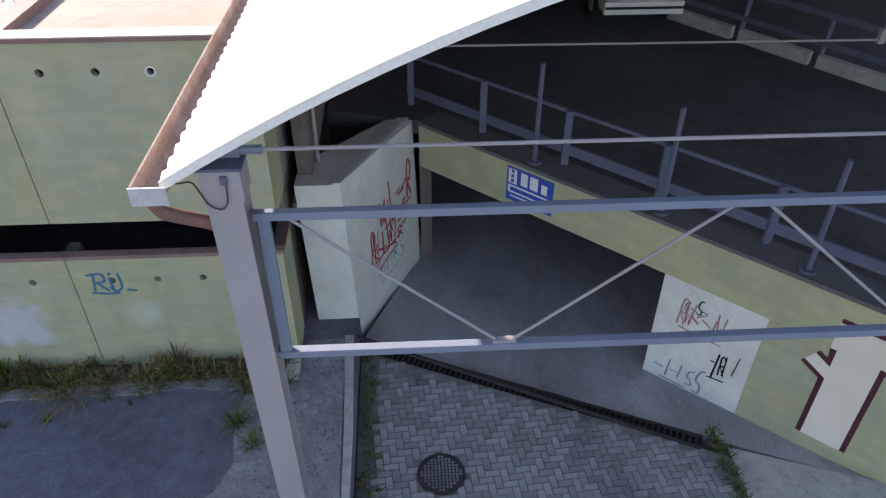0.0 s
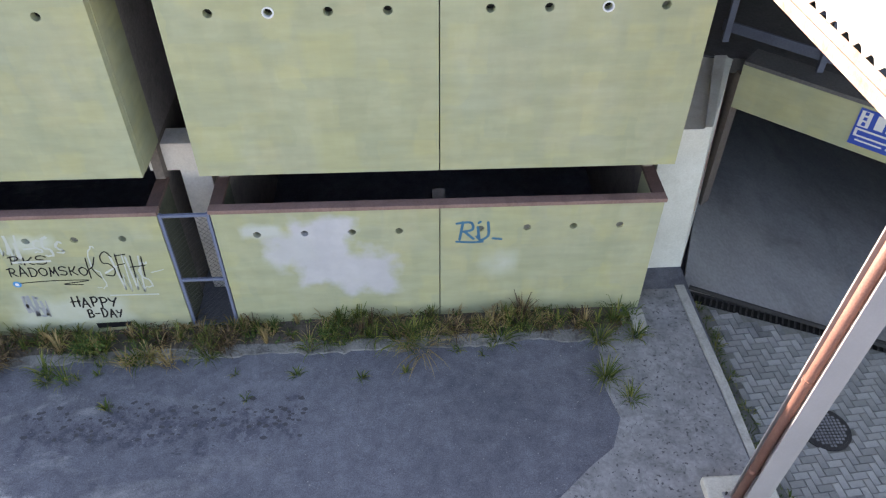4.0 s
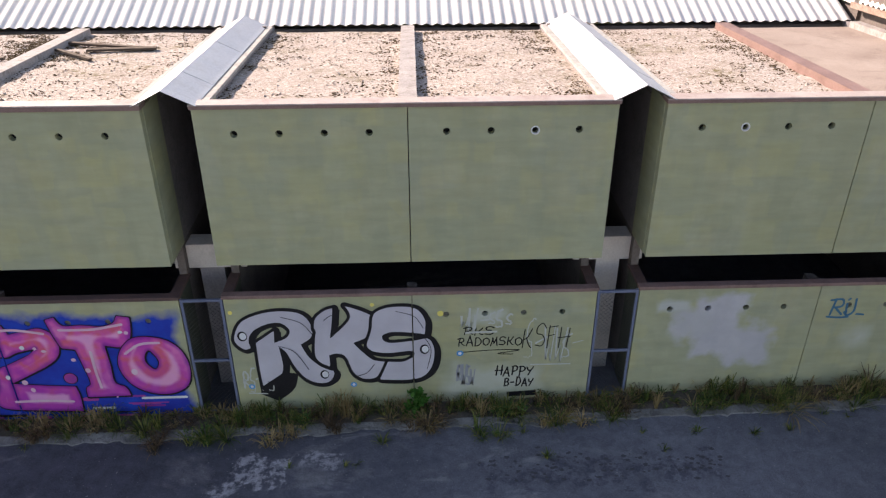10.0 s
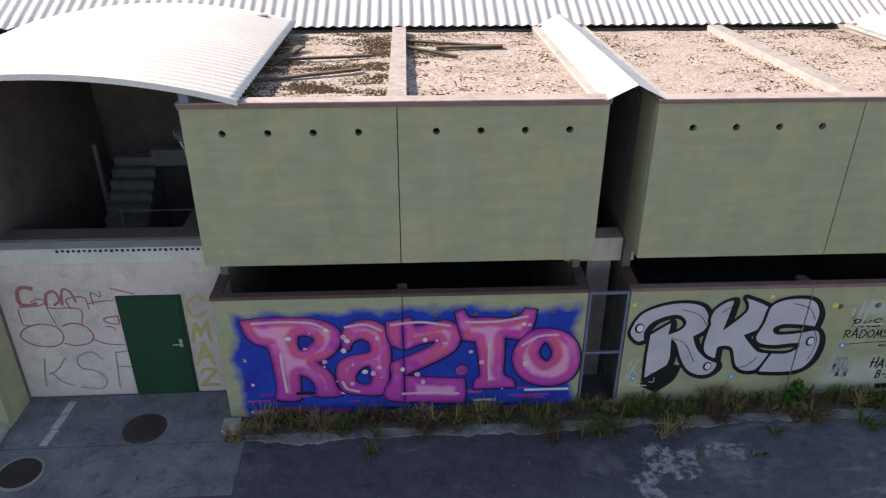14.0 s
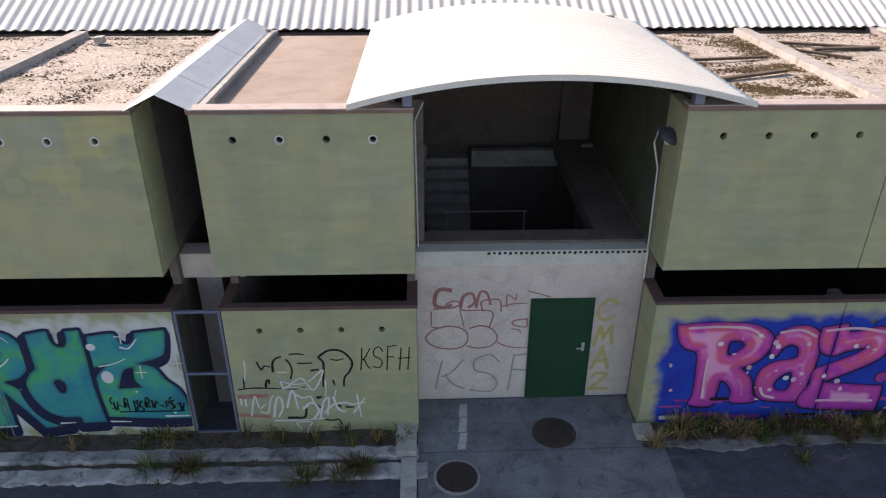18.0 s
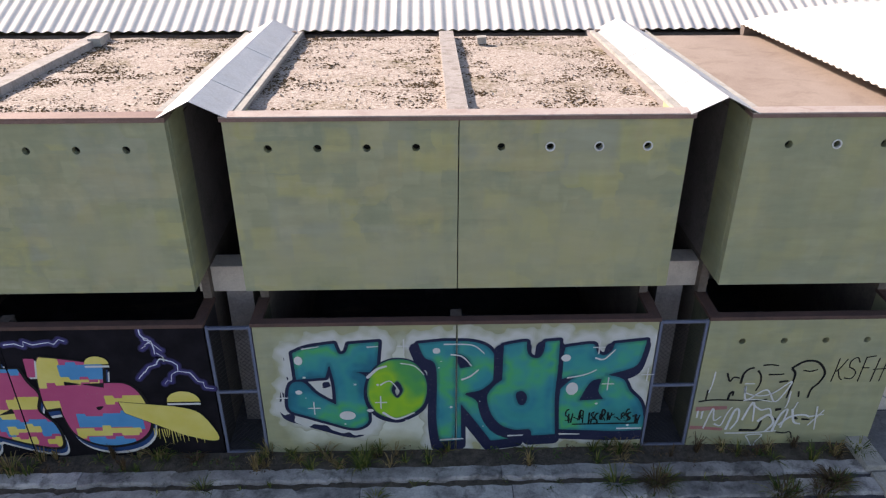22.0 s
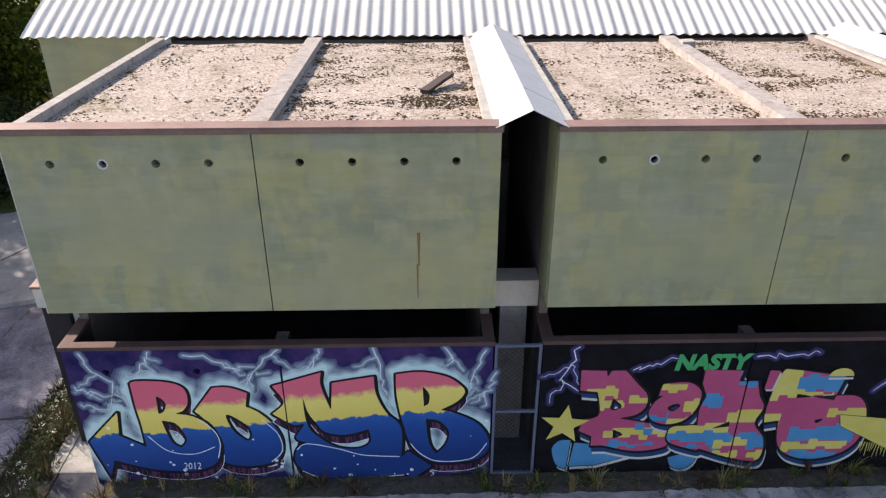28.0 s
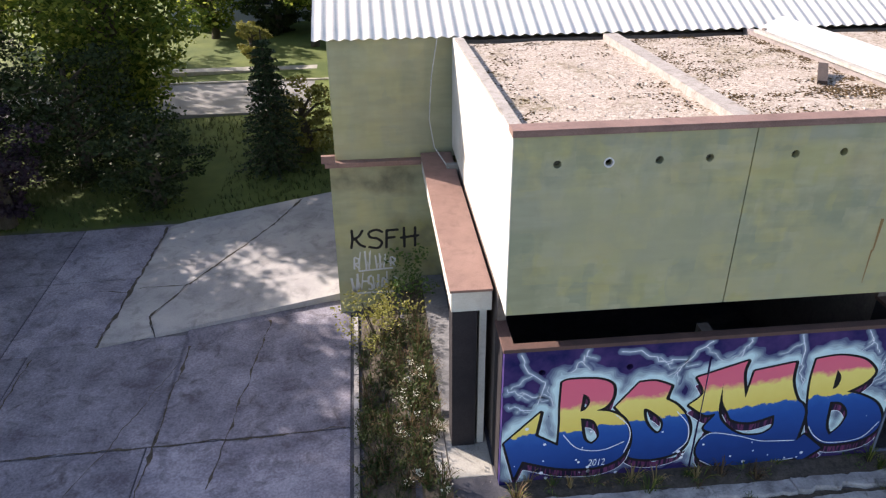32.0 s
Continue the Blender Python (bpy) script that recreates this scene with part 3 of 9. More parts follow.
def holed_panel(x0, x1, z0, z1, hz, hx, r=0.05, thick=0.12):
    """A concrete panel, its front at y = 0, with round holes that go in."""
    bm = bmesh.new()
    half = 0.12

    def quad(a, b, c, d):
        bm.faces.new([bm.verts.new((x, 0, z)) for x, z in ((a, c), (b, c), (b, d), (a, d))])

    edges = [x0] + [e for h in hx for e in (h - half, h + half)] + [x1]
    for a, b in zip(edges, edges[1:]):
        quad(a, b, z0, hz - half)
        quad(a, b, hz + half, z1)
    for a, b in zip(edges[::2], edges[1::2]):
        quad(a, b, hz - half, hz + half)
    for h in hx:
        n = 16
        ring = [(h + r * math.cos(math.tau * (k + 0.5) / n), hz + r * math.sin(math.tau * (k + 0.5) / n)) for k in range(n)]
        front = [bm.verts.new((x, 0, z)) for x, z in ring]
        back = [bm.verts.new((x, 0.14, z)) for x, z in ring]
        corner = [bm.verts.new((h + sx * half, 0, hz + sz * half)) for sx, sz in ((1, 1), (-1, 1), (-1, -1), (1, -1))]
        for k in range(n):
            bm.faces.new((front[k], front[(k + 1) % n], back[(k + 1) % n], back[k]))
            q = (k + 1) * 4 // n % 4 if (k + 1) % 4 == 0 else k * 4 // n
            if (k + 1) % 4 == 0:
                bm.faces.new((front[k], corner[k * 4 // n], corner[q], front[(k + 1) % n]))
            else:
                bm.faces.new((front[k], corner[k * 4 // n], front[(k + 1) % n]))
    for a, b in (((x0, z0), (x1, z0)), ((x1, z0), (x1, z1)), ((x1, z1), (x0, z1)), ((x0, z1), (x0, z0))):
        bm.faces.new([bm.verts.new(p) for p in ((a[0], 0, a[1]), (b[0], 0, b[1]), (b[0], thick, b[1]), (a[0], thick, a[1]))])
    bm.faces.new([bm.verts.new(p) for p in ((x0, thick, z0), (x1, thick, z0), (x1, thick, z1), (x0, thick, z1))])
    bmesh.ops.remove_doubles(bm, verts=bm.verts, dist=1e-5)
    return bm


def disc(x, z, r, y, bm=None, n=16):
    bm = bm or bmesh.new()
    bm.faces.new([bm.verts.new((x + r * math.cos(math.tau * k / n), y, z + r * math.sin(math.tau * k / n))) for k in range(n)])
    return bm


def collar(x, z, r0, r1, y0, y1, n=20):
    """A short pipe end, standing proud of the wall."""
    bm = bmesh.new()
    rows = [(r1, y1), (r1, y0), (r0, y0), (r0, y1)]
    rings = [[bm.verts.new((x + r * math.cos(math.tau * k / n), y, z + r * math.sin(math.tau * k / n))) for k in range(n)] for r, y in rows]
    for a, b in zip(rings, rings[1:]):
        for k in range(n):
            bm.faces.new((a[k], a[(k + 1) % n], b[(k + 1) % n], b[k]))
    return bm


LOW_MAT = dict(A=SMUDGE, B=RKS_FIELD, C=BLUE_FIELD, D=GREEN, E=PALE_FIELD, F=BLACK_FIELD, G=NIGHT_FIELD)
WHITE_PIPES = dict(A=(2, 7), B=(7,), C=(), D=(2, 4), E=(6, 7, 8), F=(2,), G=(2,))
PLUGGED = dict(A=(8,), B=(), C=(), D=(), E=(), F=(1, 3, 4), G=(1, 3, 4))
LOW_PLUG = dict(A=(5, 6, 8), B=(5, 7), C=(5, 6, 7, 8), D=(), E=(), F=(), G=())
LOW_SKIP = dict(A=(), B=(1, 2, 3, 4), C=(1, 2, 3, 4), D=(), E=(2, 3, 4, 6, 7), F=(1, 2, 3, 4, 5, 6, 7, 8), G=())
BASE = dict(A=0.06, B=-0.06, C=-0.22, D=-0.24, E=-0.2, F=-0.2, G=-0.2)
low_panels = {}


def roof_z(y):
    return 5.12 - 0.045 * y


def build_bay(k):
    x0, n = LEFT[k], WIDE[k]
    x1 = x0 + n * PANEL
    upper = thing("wall_upper_" + k.lower(), "sage green painted concrete bay wall with round vent holes", "wall", "upper bays", "structure")
    lower = thing("wall_lower_" + k.lower(), "painted concrete parapet bay wall with brown coping and graffiti", "wall", "lower bays", "structure")
    for i in range(n):
        a, b = x0 + i * PANEL + 0.007, x0 + (i + 1) * PANEL - 0.007
        holes = [a - 0.007 + 0.52 + 0.6 * j for j in range(4)]
        p = part("panel", holed_panel(a, b, Z_UP, Z_TOP, HOLES_UP, holes), PATCHY if k in "EFG" else GREEN, upper)
        for j, h in enumerate(holes):
            m = 4 * i + j + 1
            part("vent_bore", disc(h, HOLES_UP, 0.05, 0.10), BORE_GREY if m in PLUGGED[k] else BORE, p)
            if m in WHITE_PIPES[k]:
                part("vent_pipe", collar(h, HOLES_UP, 0.046, 0.062, -0.012, 0.03), PIPE_WHITE, p, "white plastic pipe end")
        show = [h for j, h in enumerate(holes) if 4 * i + j + 1 not in LOW_SKIP[k]]
        zb = BASE[k]
        p = part("panel", holed_panel(a, b, zb - 0.15, Z_LOW, HOLES_LOW, show), LOW_MAT[k], lower)
        low_panels[k, i] = p
        for j, h in enumerate(holes):
            if h in show:
                part("vent_bore", disc(h, HOLES_LOW, 0.05, 0.03 if 4 * i + j + 1 in LOW_PLUG[k] else 0.1), BORE_GREY if 4 * i + j + 1 in LOW_PLUG[k] else BORE, p)
    # upper side walls, slab and roof trim
    for x, s in ((x0, 1), (x1, -1)):
        # C's stair-bay side gets a darker green that stands in for shade.
        pale = SHADED_GREEN if k == "C" and s == 1 else WHITE_WALL if k == "G" and s == 1 else GAP_WALL
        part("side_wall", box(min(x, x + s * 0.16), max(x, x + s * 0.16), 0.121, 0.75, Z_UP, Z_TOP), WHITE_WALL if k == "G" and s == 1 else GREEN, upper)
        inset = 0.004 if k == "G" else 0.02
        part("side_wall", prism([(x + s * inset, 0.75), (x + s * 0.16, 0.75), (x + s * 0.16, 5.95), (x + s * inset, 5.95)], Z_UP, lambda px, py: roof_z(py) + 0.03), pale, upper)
    part("floor_slab", box(x0 + 0.06, x1 - 0.06, 0.15, 5.9, Z_UP - 0.003, Z_UP + 0.2), CONCRETE, upper)
    part("trim", box(x0 - 0.015, x1 + 0.015, -0.03, 0.22, Z_TOP + 0.002, Z_TOP + (0.065 if k in "CG" else 0.05), 0.006), BROWN_TRIM, upper, "sheet metal roof edge")
    # Added lip: its pale colour on A to E draws the sunlit top edge.
    part("trim_lip", box(x0 - 0.018, x1 + 0.018, -0.036, 0.20, Z_TOP + (0.067 if k in "CG" else 0.052), Z_TOP + (0.085 if k in "CG" else 0.07), 0.004), BROWN_TRIM if k in "FG" else TRIM_PALE, upper, "thin lip added on the sheet metal roof edge")
    if k == "G":
        part("corner_coat", box(x0 - 0.006, x0 + 0.006, -0.001, 0.16, Z_UP, Z_TOP), WHITE_WALL, upper)
    # lower: side cheeks, coping, dividing cross wall
    for x, s in ((x0, 1), (x1, -1)):
        # Most cheeks facing a gap have its shade mixed into their green.
        part("side_wall", box(min(x, x + s * 0.14), max(x, x + s * 0.14), 0.121, 0.66, zb - 0.15, Z_LOW), BLACK_PAINT if k in "FG" else GREEN if (k, s) in (("A", -1), ("D", -1), ("C", 1)) else SHADED_GREEN, lower)
        part("coping", box(min(x - s * 0.015, x + s * 0.145), max(x - s * 0.015, x + s * 0.145), 0.112, 0.70, Z_LOW + 0.002, Z_LOW + 0.055, 0.005), COPING, lower, "dark brown coping")
    part("coping", box(x0 - 0.015, x1 + 0.015, -0.025, 0.11, Z_LOW + 0.002, Z_LOW + 0.06, 0.006), BROWN_TRIM if k in "AB" else COPING, lower, "dark brown coping")
    for i in range(1, n):
        xm = x0 + i * PANEL
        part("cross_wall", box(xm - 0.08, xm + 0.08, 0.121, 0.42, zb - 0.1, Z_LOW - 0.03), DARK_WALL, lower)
    part("back_wall", box(x0 - 0.2, x1 + 0.2, 5.0, 5.1, -0.6, Z_UP), CONCRETE, lower)
    for x in (x0 + 0.02, x1 - 0.14):
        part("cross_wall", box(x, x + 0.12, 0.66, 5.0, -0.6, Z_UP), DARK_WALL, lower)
    part("floor", box(x0 + 0.14, x1 - 0.14, 0.15, 5.0, -0.4, -0.25), CONCRETE, lower)


for key in FIRST:
    build_bay(key)
streak_bm = bmesh.new()
for sx, z0_, z1_, w_ in ((-40.62, 3.42, 3.88, 0.022), (-40.64, 2.95, 3.44, 0.012)):
    streak_bm.faces.new([streak_bm.verts.new((a_, -0.003, b_)) for a_, b_ in ((sx - w_ * 0.4, z0_), (sx + w_ * 0.4, z0_), (sx + w_, z1_), (sx - w_, z1_))])
part("rust_streak", streak_bm, surface("rust_streak_stain", (0.22, 0.12, 0.05), (0.30, 0.20, 0.09), 9, 40, 0.9), bpy.data.objects["wall_upper_g"], "thin rust run on the paint")


def build_roof(k):
    x0 = LEFT[k]
    n = WIDE[k]
    roof = thing("roof_" + k.lower(), "flat bay roof with gravel and concrete upstands" if k != "D" else "flat bay roof of brown felt", "roof", "bay roofs", "structure")
    for i in range(n):
        a, b = x0 + i * PANEL, x0 + (i + 1) * PANEL
        felt = k == "D" or (k == "A" and i == 1)
        bm = bmesh.new()
        nx, ny = 14, 24
        g = [[bm.verts.new((a + (b - a) * u / nx, 0.2 + 5.45 * v / ny, roof_z(0.2 + 5.45 * v / ny) - 0.05 + (0 if felt else 0.03 * (noise.noise((a + 2.84 * u / nx, v * 0.8, 0))) + 0.035 * ease(1 - v / 2)))) for v in range(ny + 1)] for u in range(nx + 1)]
        for u in range(nx):
            for v in range(ny):
                bm.faces.new((g[u][v], g[u + 1][v], g[u + 1][v + 1], g[u][v + 1]))
        part("roof_surface", bm, BROWN_FELT if felt else GRAVEL, roof, "brown roofing felt" if felt else "pale gravel with moss", smooth=True)
    part("roof_slab", box(x0 + 0.06, x0 + n * PANEL - 0.06, 0.15, 5.65, 4.6, 4.76), CONCRETE, roof)
    edges = [(x0 + i * PANEL, 0.26) for i in range(1, n)]
    if k == "G":
        edges.append((x0 + 0.09, 0.15))
    if k == "A":
        edges.append((x0 + 2 * PANEL - 0.1, 0.2))
    for xm, w in edges:
        felt = k == "A" and xm < -3
        bm = bmesh.new()
        pts = [(xm + s * w / 2, y, roof_z(y) + dz) for y in (0.2, 1.9, 3.7, 5.6) for s, dz in ((-1, -0.12), (-1, 0.07), (1, 0.07), (1, -0.12))]
        vs = [bm.verts.new(p) for p in pts]
        for r in range(3):
            for c in range(3):
                bm.faces.new((vs[4 * r + c], vs[4 * r + c + 1], vs[4 * r + 5 + c], vs[4 * r + 4 + c]))
        bm.faces.new(vs[:4])
        bm.faces.new(vs[-4:])
        part("upstand", bm, BROWN_TRIM if felt else BEAM_GREY, roof, "weathered concrete upstand")


for key in FIRST:
    build_roof(key)

GAPS = [("AB", LEFT["A"] - GAP, LEFT["A"]), ("BC", LEFT["B"] - GAP, LEFT["B"]), ("DE", LEFT["E"] + 2 * PANEL, LEFT["D"]), ("EF", LEFT["E"] - GAP, LEFT["E"]), ("FG", LEFT["F"] - GAP, LEFT["F"])]


def build_gap(name, a, b):
    m = (a + b) / 2
    # folded sheet cap over the gap, made of lapped lengths
    cap = thing("ridge_cap", "folded galvanised sheet cap over the gap between roofs", "roof cap", "roof caps")
    ys = [-0.06, 1.0, 2.05, 3.1, 4.15, 5.5]
    for i in range(len(ys) - 1):
        bm = bmesh.new()
        y0, y1 = ys[i], ys[i + 1] + 0.06
        lift = 0.004 * (i % 2)
        prof = [(-0.42, 0.095), (-0.36, 0.12), (0.0, 0.30), (0.36, 0.12), (0.42, 0.095)]
        rows = [[bm.verts.new((m + px, y, roof_z(y) + pz + lift)) for px, pz in prof] for y in (y0, y1)]
        for c in range(4):
            bm.faces.new((rows[0][c], rows[0][c + 1], rows[1][c + 1], rows[1][c]))
        ob = part("cap_sheet", bm, ZINC, cap)
        ob.modifiers.new("thickness", "SOLIDIFY").thickness = 0.006
    for s in (-1, 1):
        part("flashing", bar((m + s * 0.46, 0.2, roof_z(0.2) + 0.06), (m + s * 0.46, 5.5, roof_z(5.5) + 0.06), 0.12, 0.05), PALE_CONC, cap, "pale mortar flashing strip")
    # white pier behind the gap
    pier = thing("wall_pier_" + name.lower(), "white limewashed concrete pier between two bays", "pier", "gap piers", "structure")
    # All piers but AB's are coloured darker than their heads, as shaded.
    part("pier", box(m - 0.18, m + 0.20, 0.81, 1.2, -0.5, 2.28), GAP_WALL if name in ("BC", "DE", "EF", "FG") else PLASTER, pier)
    part("beam", box(m - 0.56, m + 0.56, 0.80, 1.16, 2.282, 2.70, 0.012), PLASTER, pier, "pale plastered beam head")
    part("back_wall", box(a - 0.1, b + 0.1, 5.3, 5.4, -0.5, 5.0), DARK_WALL, pier)
    # steel gate in the lower gap
    if name in ("AB", "BC", "DE", "EF", "FG"):
        zb = ground_z(m, 0) + 0.03
        gate = thing("steel_gate", "narrow blue painted steel gate with wire mesh, closed", "gate", "gap gates")
        for x in (a + 0.03, b - 0.03):
            part("stile", box(x - 0.02, x + 0.02, 0.0, 0.04, zb, 2.2, 0.003), GATE_BLUE, gate)
        for z in (zb + 0.03, 1.05, 2.17):
            part("rail", box(a + 0.05, b - 0.05, 0.0, 0.04, z - 0.02, z + 0.02, 0.003), GATE_BLUE, gate)
        bm = bmesh.new()
        w, h = b - a - 0.1, 2.12 - zb
        step = 0.075
        for s in (1, -1):
            c = -h
            while c < w:
                p = [(max(c, 0), (max(c, 0) - c)), (min(c + h, w), (min(c + h, w) - c))]
                if p[1][0] > p[0][0]:
                    q = [((x if s == 1 else w - x) + a + 0.05, 0.02 + 0.003 * s, z + zb + 0.03) for x, z in p]
                    tube(q, 0.0022, 4, bm, False)
                c += step
        part("wire_mesh", bm, GRATE, gate, "fine woven wire")


for g in GAPS:
    build_gap(*g)


# ---- main hall behind: walls and corrugated roof ----
def hall_profile(u):
    """The arched roof's line: u from 0 at the eave to 1 at the crown."""
    y = 5.85 + 9.0 * u
    return y, 4.90 + 1.9 * (1 - (1 - u) ** 1.9)


def corrugated(x0, x1, profile, steps, pitch=0.217, depth=0.017):
    bm = bmesh.new()
    per = 6
    n = int((x1 - x0) / pitch * per)
    rows = []
    for s in range(steps + 1):
        y, z = profile(s / steps)
        row = []
        for i in range(n + 1):
            x = x0 + (x1 - x0) * i / n
            row.append(bm.verts.new((x, y, z + depth * math.sin(math.tau * x / pitch))))
        rows.append(row)
    for a, b in zip(rows, rows[1:]):
        for i in range(n):
            bm.faces.new((a[i], a[i + 1], b[i + 1], b[i]))
    return bm


hall = thing("building_hall", "long parking hall with arched pale corrugated roof", "building", kind="structure")
x = -47.85
while x < -2:
    for lo, hi, dz in ((0.0, 0.33, 0.0), (0.315, 1.0, -0.012)):
        def prof(u, lo=lo, hi=hi, dz=dz):
            y, z = hall_profile(lo + (hi - lo) * u)
            return y, z - dz
        ob = part("roof_sheet", corrugated(x, min(x + 8.55, -1.6), prof, 8 if lo == 0 else 6), ETERNIT, hall, "corrugated fibre cement sheets", smooth=True)
    x += 8.55
part("hall_wall", box(-47.6, -45.2, 6.02, 6.2, 2.55, 4.86), GREEN, hall)
STAINED_GREEN = painted_panel("green_paint_with_damp_stains", [((-47.8, -45.9, 1.75, 2.5), (0.13, 0.125, 0.085), (0.24, 0.235, 0.15), 0.35, 0.9), ((-46.9, -45.3, -0.2, 1.4), (0.17, 0.165, 0.11), (0.26, 0.255, 0.115), 0.5, 1.2)])
part("hall_wall", box(-47.72, -45.2, 5.96, 6.2, -1.3, 2.45), STAINED_GREEN, hall)
part("ledge", box(-47.80, -45.3, 5.86, 6.2, 2.452, 2.547, 0.006), BROWN_TRIM, hall, "red-brown ledge flashing")
part("ledge", box(-47.86, -47.60, 5.86, 5.95, 2.552, 2.70), BROWN_TRIM, hall)
part("hall_wall", box(-47.6, -47.4, 6.2, 24.5, -2.0, 4.86), GREEN, hall)
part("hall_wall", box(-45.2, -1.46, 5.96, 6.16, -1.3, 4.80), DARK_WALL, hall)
part("hall_wall", box(-47.6, 20, 24.3, 24.5, -2.0, 4.9), GREEN, hall)
def prof_far(u):
    y, z = hall_profile(1 - u)
    return 29.7 - y, z
part("roof_sheet", corrugated(-47.85, -1.6, prof_far, 4, 0.76), ETERNIT, hall, smooth=True)
part("hall_wall", prism([(-47.6, 6.2), (-47.4, 6.2), (-47.4, 24.3), (-47.6, 24.3)], 4.865, lambda x, y: 4.88 if y < 7 or y > 23 else 4.88), GREEN, hall)

# west end: brown-topped beam on a black pillar
west = thing("wall_beam_west", "concrete beam with brown top on a black painted pillar", "beam", kind="structure")
part("beam", box(-45.93, -45.37, 0.80, 5.86, 2.35, 2.66), WHITE_WALL, west)
part("beam_top", box(-45.95, -45.36, 0.78, 5.86, 2.662, 2.70, 0.004), BROWN_TRIM, west, "red-brown painted beam top")
part("pillar", box(-45.91, -45.56, 0.86, 1.25, -0.6, 2.348), BLACK_PAINT, west, "black painted pillar")
part("plinth", box(-46.2, -45.36, 0.2, 1.5, -0.7, -0.16, 0.02), PALE_CONC, west)
part("side_wall", box(-45.52, -45.42, 0.9, 5.9, -0.9, 2.35), WHITE_WALL, west)

# ---- middle bay with the green door ----
mid = thing("wall_door_bay", "white plastered wall of the stair bay with sprayed tags", "wall", kind="structure")
part("plaster_wall", box(-23.47, -19.87, 0.78, 0.98, -0.5, 2.45), PLASTER, mid)
part("lintel", box(-23.49, -19.85, 0.74, 0.99, 2.452, 2.72, 0.01), WHITE_WALL, mid, "white rough-cast parapet")
part("parapet_top", box(-23.47, -19.87, 0.99, 1.35, 2.4, 2.76, 0.01), DARK_WALL, mid)
part("side_ledge", box(-20.60, -19.88, 1.352, 5.5, 2.4, 2.72, 0.01), DARK_WALL, mid)
part("back_lintel", box(-22.3, -20.5, 5.4, 5.6, 2.15, 2.50), PALE_CONC, mid)
part("back_wall", box(-20.5, -19.62, 5.45, 5.6, -0.5, 5.2), DARK_WALL, mid)
part("back_wall", box(-24.2, -19.2, 5.62, 5.8, 3.3, 4.98), DARK_WALL, mid)
part("stair_wall", box(-23.5, -23.3, 1.0, 5.6, -0.5, 5.0), DARK_WALL, mid)
part("landing", box(-23.3, -20.6, 1.36, 5.6, 0.4, 0.55), DARK_FLOOR, mid)
stair = thing("staircase", "concrete staircase in the dark stair bay", "stairs")
for i in range(9):
    part("step", box(-23.25, -22.35, 4.0 + 0.22 * i, 5.98, 0.58 + 0.18 * i, 0.76 + 0.18 * i, 0.008), PALE_CONC, stair)
rail = thing("handrail", "thin white steel handrail in the stair bay", "handrail")
part("bar", tube([(-22.9, 4.6, 1.5), (-21.2, 4.6, 1.5)], 0.015), PIPE_WHITE, rail)
for xx in (-22.85, -21.25):
    part("post", tube([(xx, 4.6, 0.55), (xx, 4.6, 1.5)], 0.015), PIPE_WHITE, rail)

door = thing("door_1", "plain dark green steel door, closed, with lever handle", "door", kind="structure")
part("leaf", box(-21.60, -20.65, 0.735, 0.775, -0.13, 1.80, 0.004), DOOR_GREEN, door)
for a, b, c, d in ((-21.635, -21.603, -0.13, 1.835), (-20.647, -20.615, -0.13, 1.835), (-21.602, -20.648, 1.803, 1.835)):
    part("frame", box(a, b, 0.745, 0.779, c, d), DOOR_GREEN, door)
handle = part("handle", tube([(-20.74, 0.73, 0.92), (-20.74, 0.685, 0.92), (-20.86, 0.68, 0.92)], 0.011), ZINC, door, "steel lever handle")
part("lock_plate", box(-20.765, -20.715, 0.726, 0.734, 0.84, 1.0), ZINC, door)


def barrel(x0, x1, z_eave, rise, y0, y1, drop, waves_along_x, name, label, pitch=0.09, depth=0.008, inset=0.0, edge=0.11):
    """An arched sheet roof that spans x0 to x1; it runs back from y0 to y1, falling by drop."""
    can = thing(name, label, "canopy", kind="structure")
    bm = bmesh.new()
    nx = 40
    ny = max(2, int((y1 - y0) / pitch * 4))
    rows = []
    for j in range(ny + 1):
        y = y0 + (y1 - y0) * j / ny
        f = j / ny
        row = []
        for i in range(nx + 1):
            u = i / nx
            a, b = x0 + inset * f, x1 - inset * f
            z = z_eave - drop * f + rise * (1 - (2 * u - 1) ** 2) + depth * math.sin(math.tau * y / pitch)
            row.append(bm.verts.new((a + (b - a) * u, y, z)))
        rows.append(row)
    for r, s in zip(rows, rows[1:]):
        for i in range(nx):
            bm.faces.new((r[i], r[i + 1], s[i + 1], s[i]))
    ob = part("roof_sheet", bm, CANOPY_WHITE, can, "white corrugated sheet", smooth=True)
    ob.modifiers.new("thickness", "SOLIDIFY").thickness = 0.012
    bm = bmesh.new()
    pts = [(x0 + (x1 - x0) * i / nx, z_eave + rise * (1 - (2 * i / nx - 1) ** 2)) for i in range(nx + 1)]
    lo = [bm.verts.new((px, y0 - 0.02, pz - edge)) for px, pz in pts]
    hi = [bm.verts.new((px, y0 - 0.02, pz + 0.015)) for px, pz in pts]
    for i in range(nx):
        bm.faces.new((lo[i], lo[i + 1], hi[i + 1], hi[i]))
    ob = part("fascia", bm, CANOPY_WHITE, can)
    ob.modifiers.new("thickness", "SOLIDIFY").thickness = 0.015
    return can


mid_can = barrel(-24.25, -19.1, 5.30, 0.36, -0.14, 5.75, 0.28, False, "canopy_middle", "white arched corrugated canopy over the stair bay", pitch=0.19, depth=0.016, edge=0.065)
for xx in (-23.5, -19.8):
    part("bracket", box(xx - 0.06, xx + 0.06, -0.06, 0.08, 5.25, 5.42), STEEL_BLUE, mid_can)

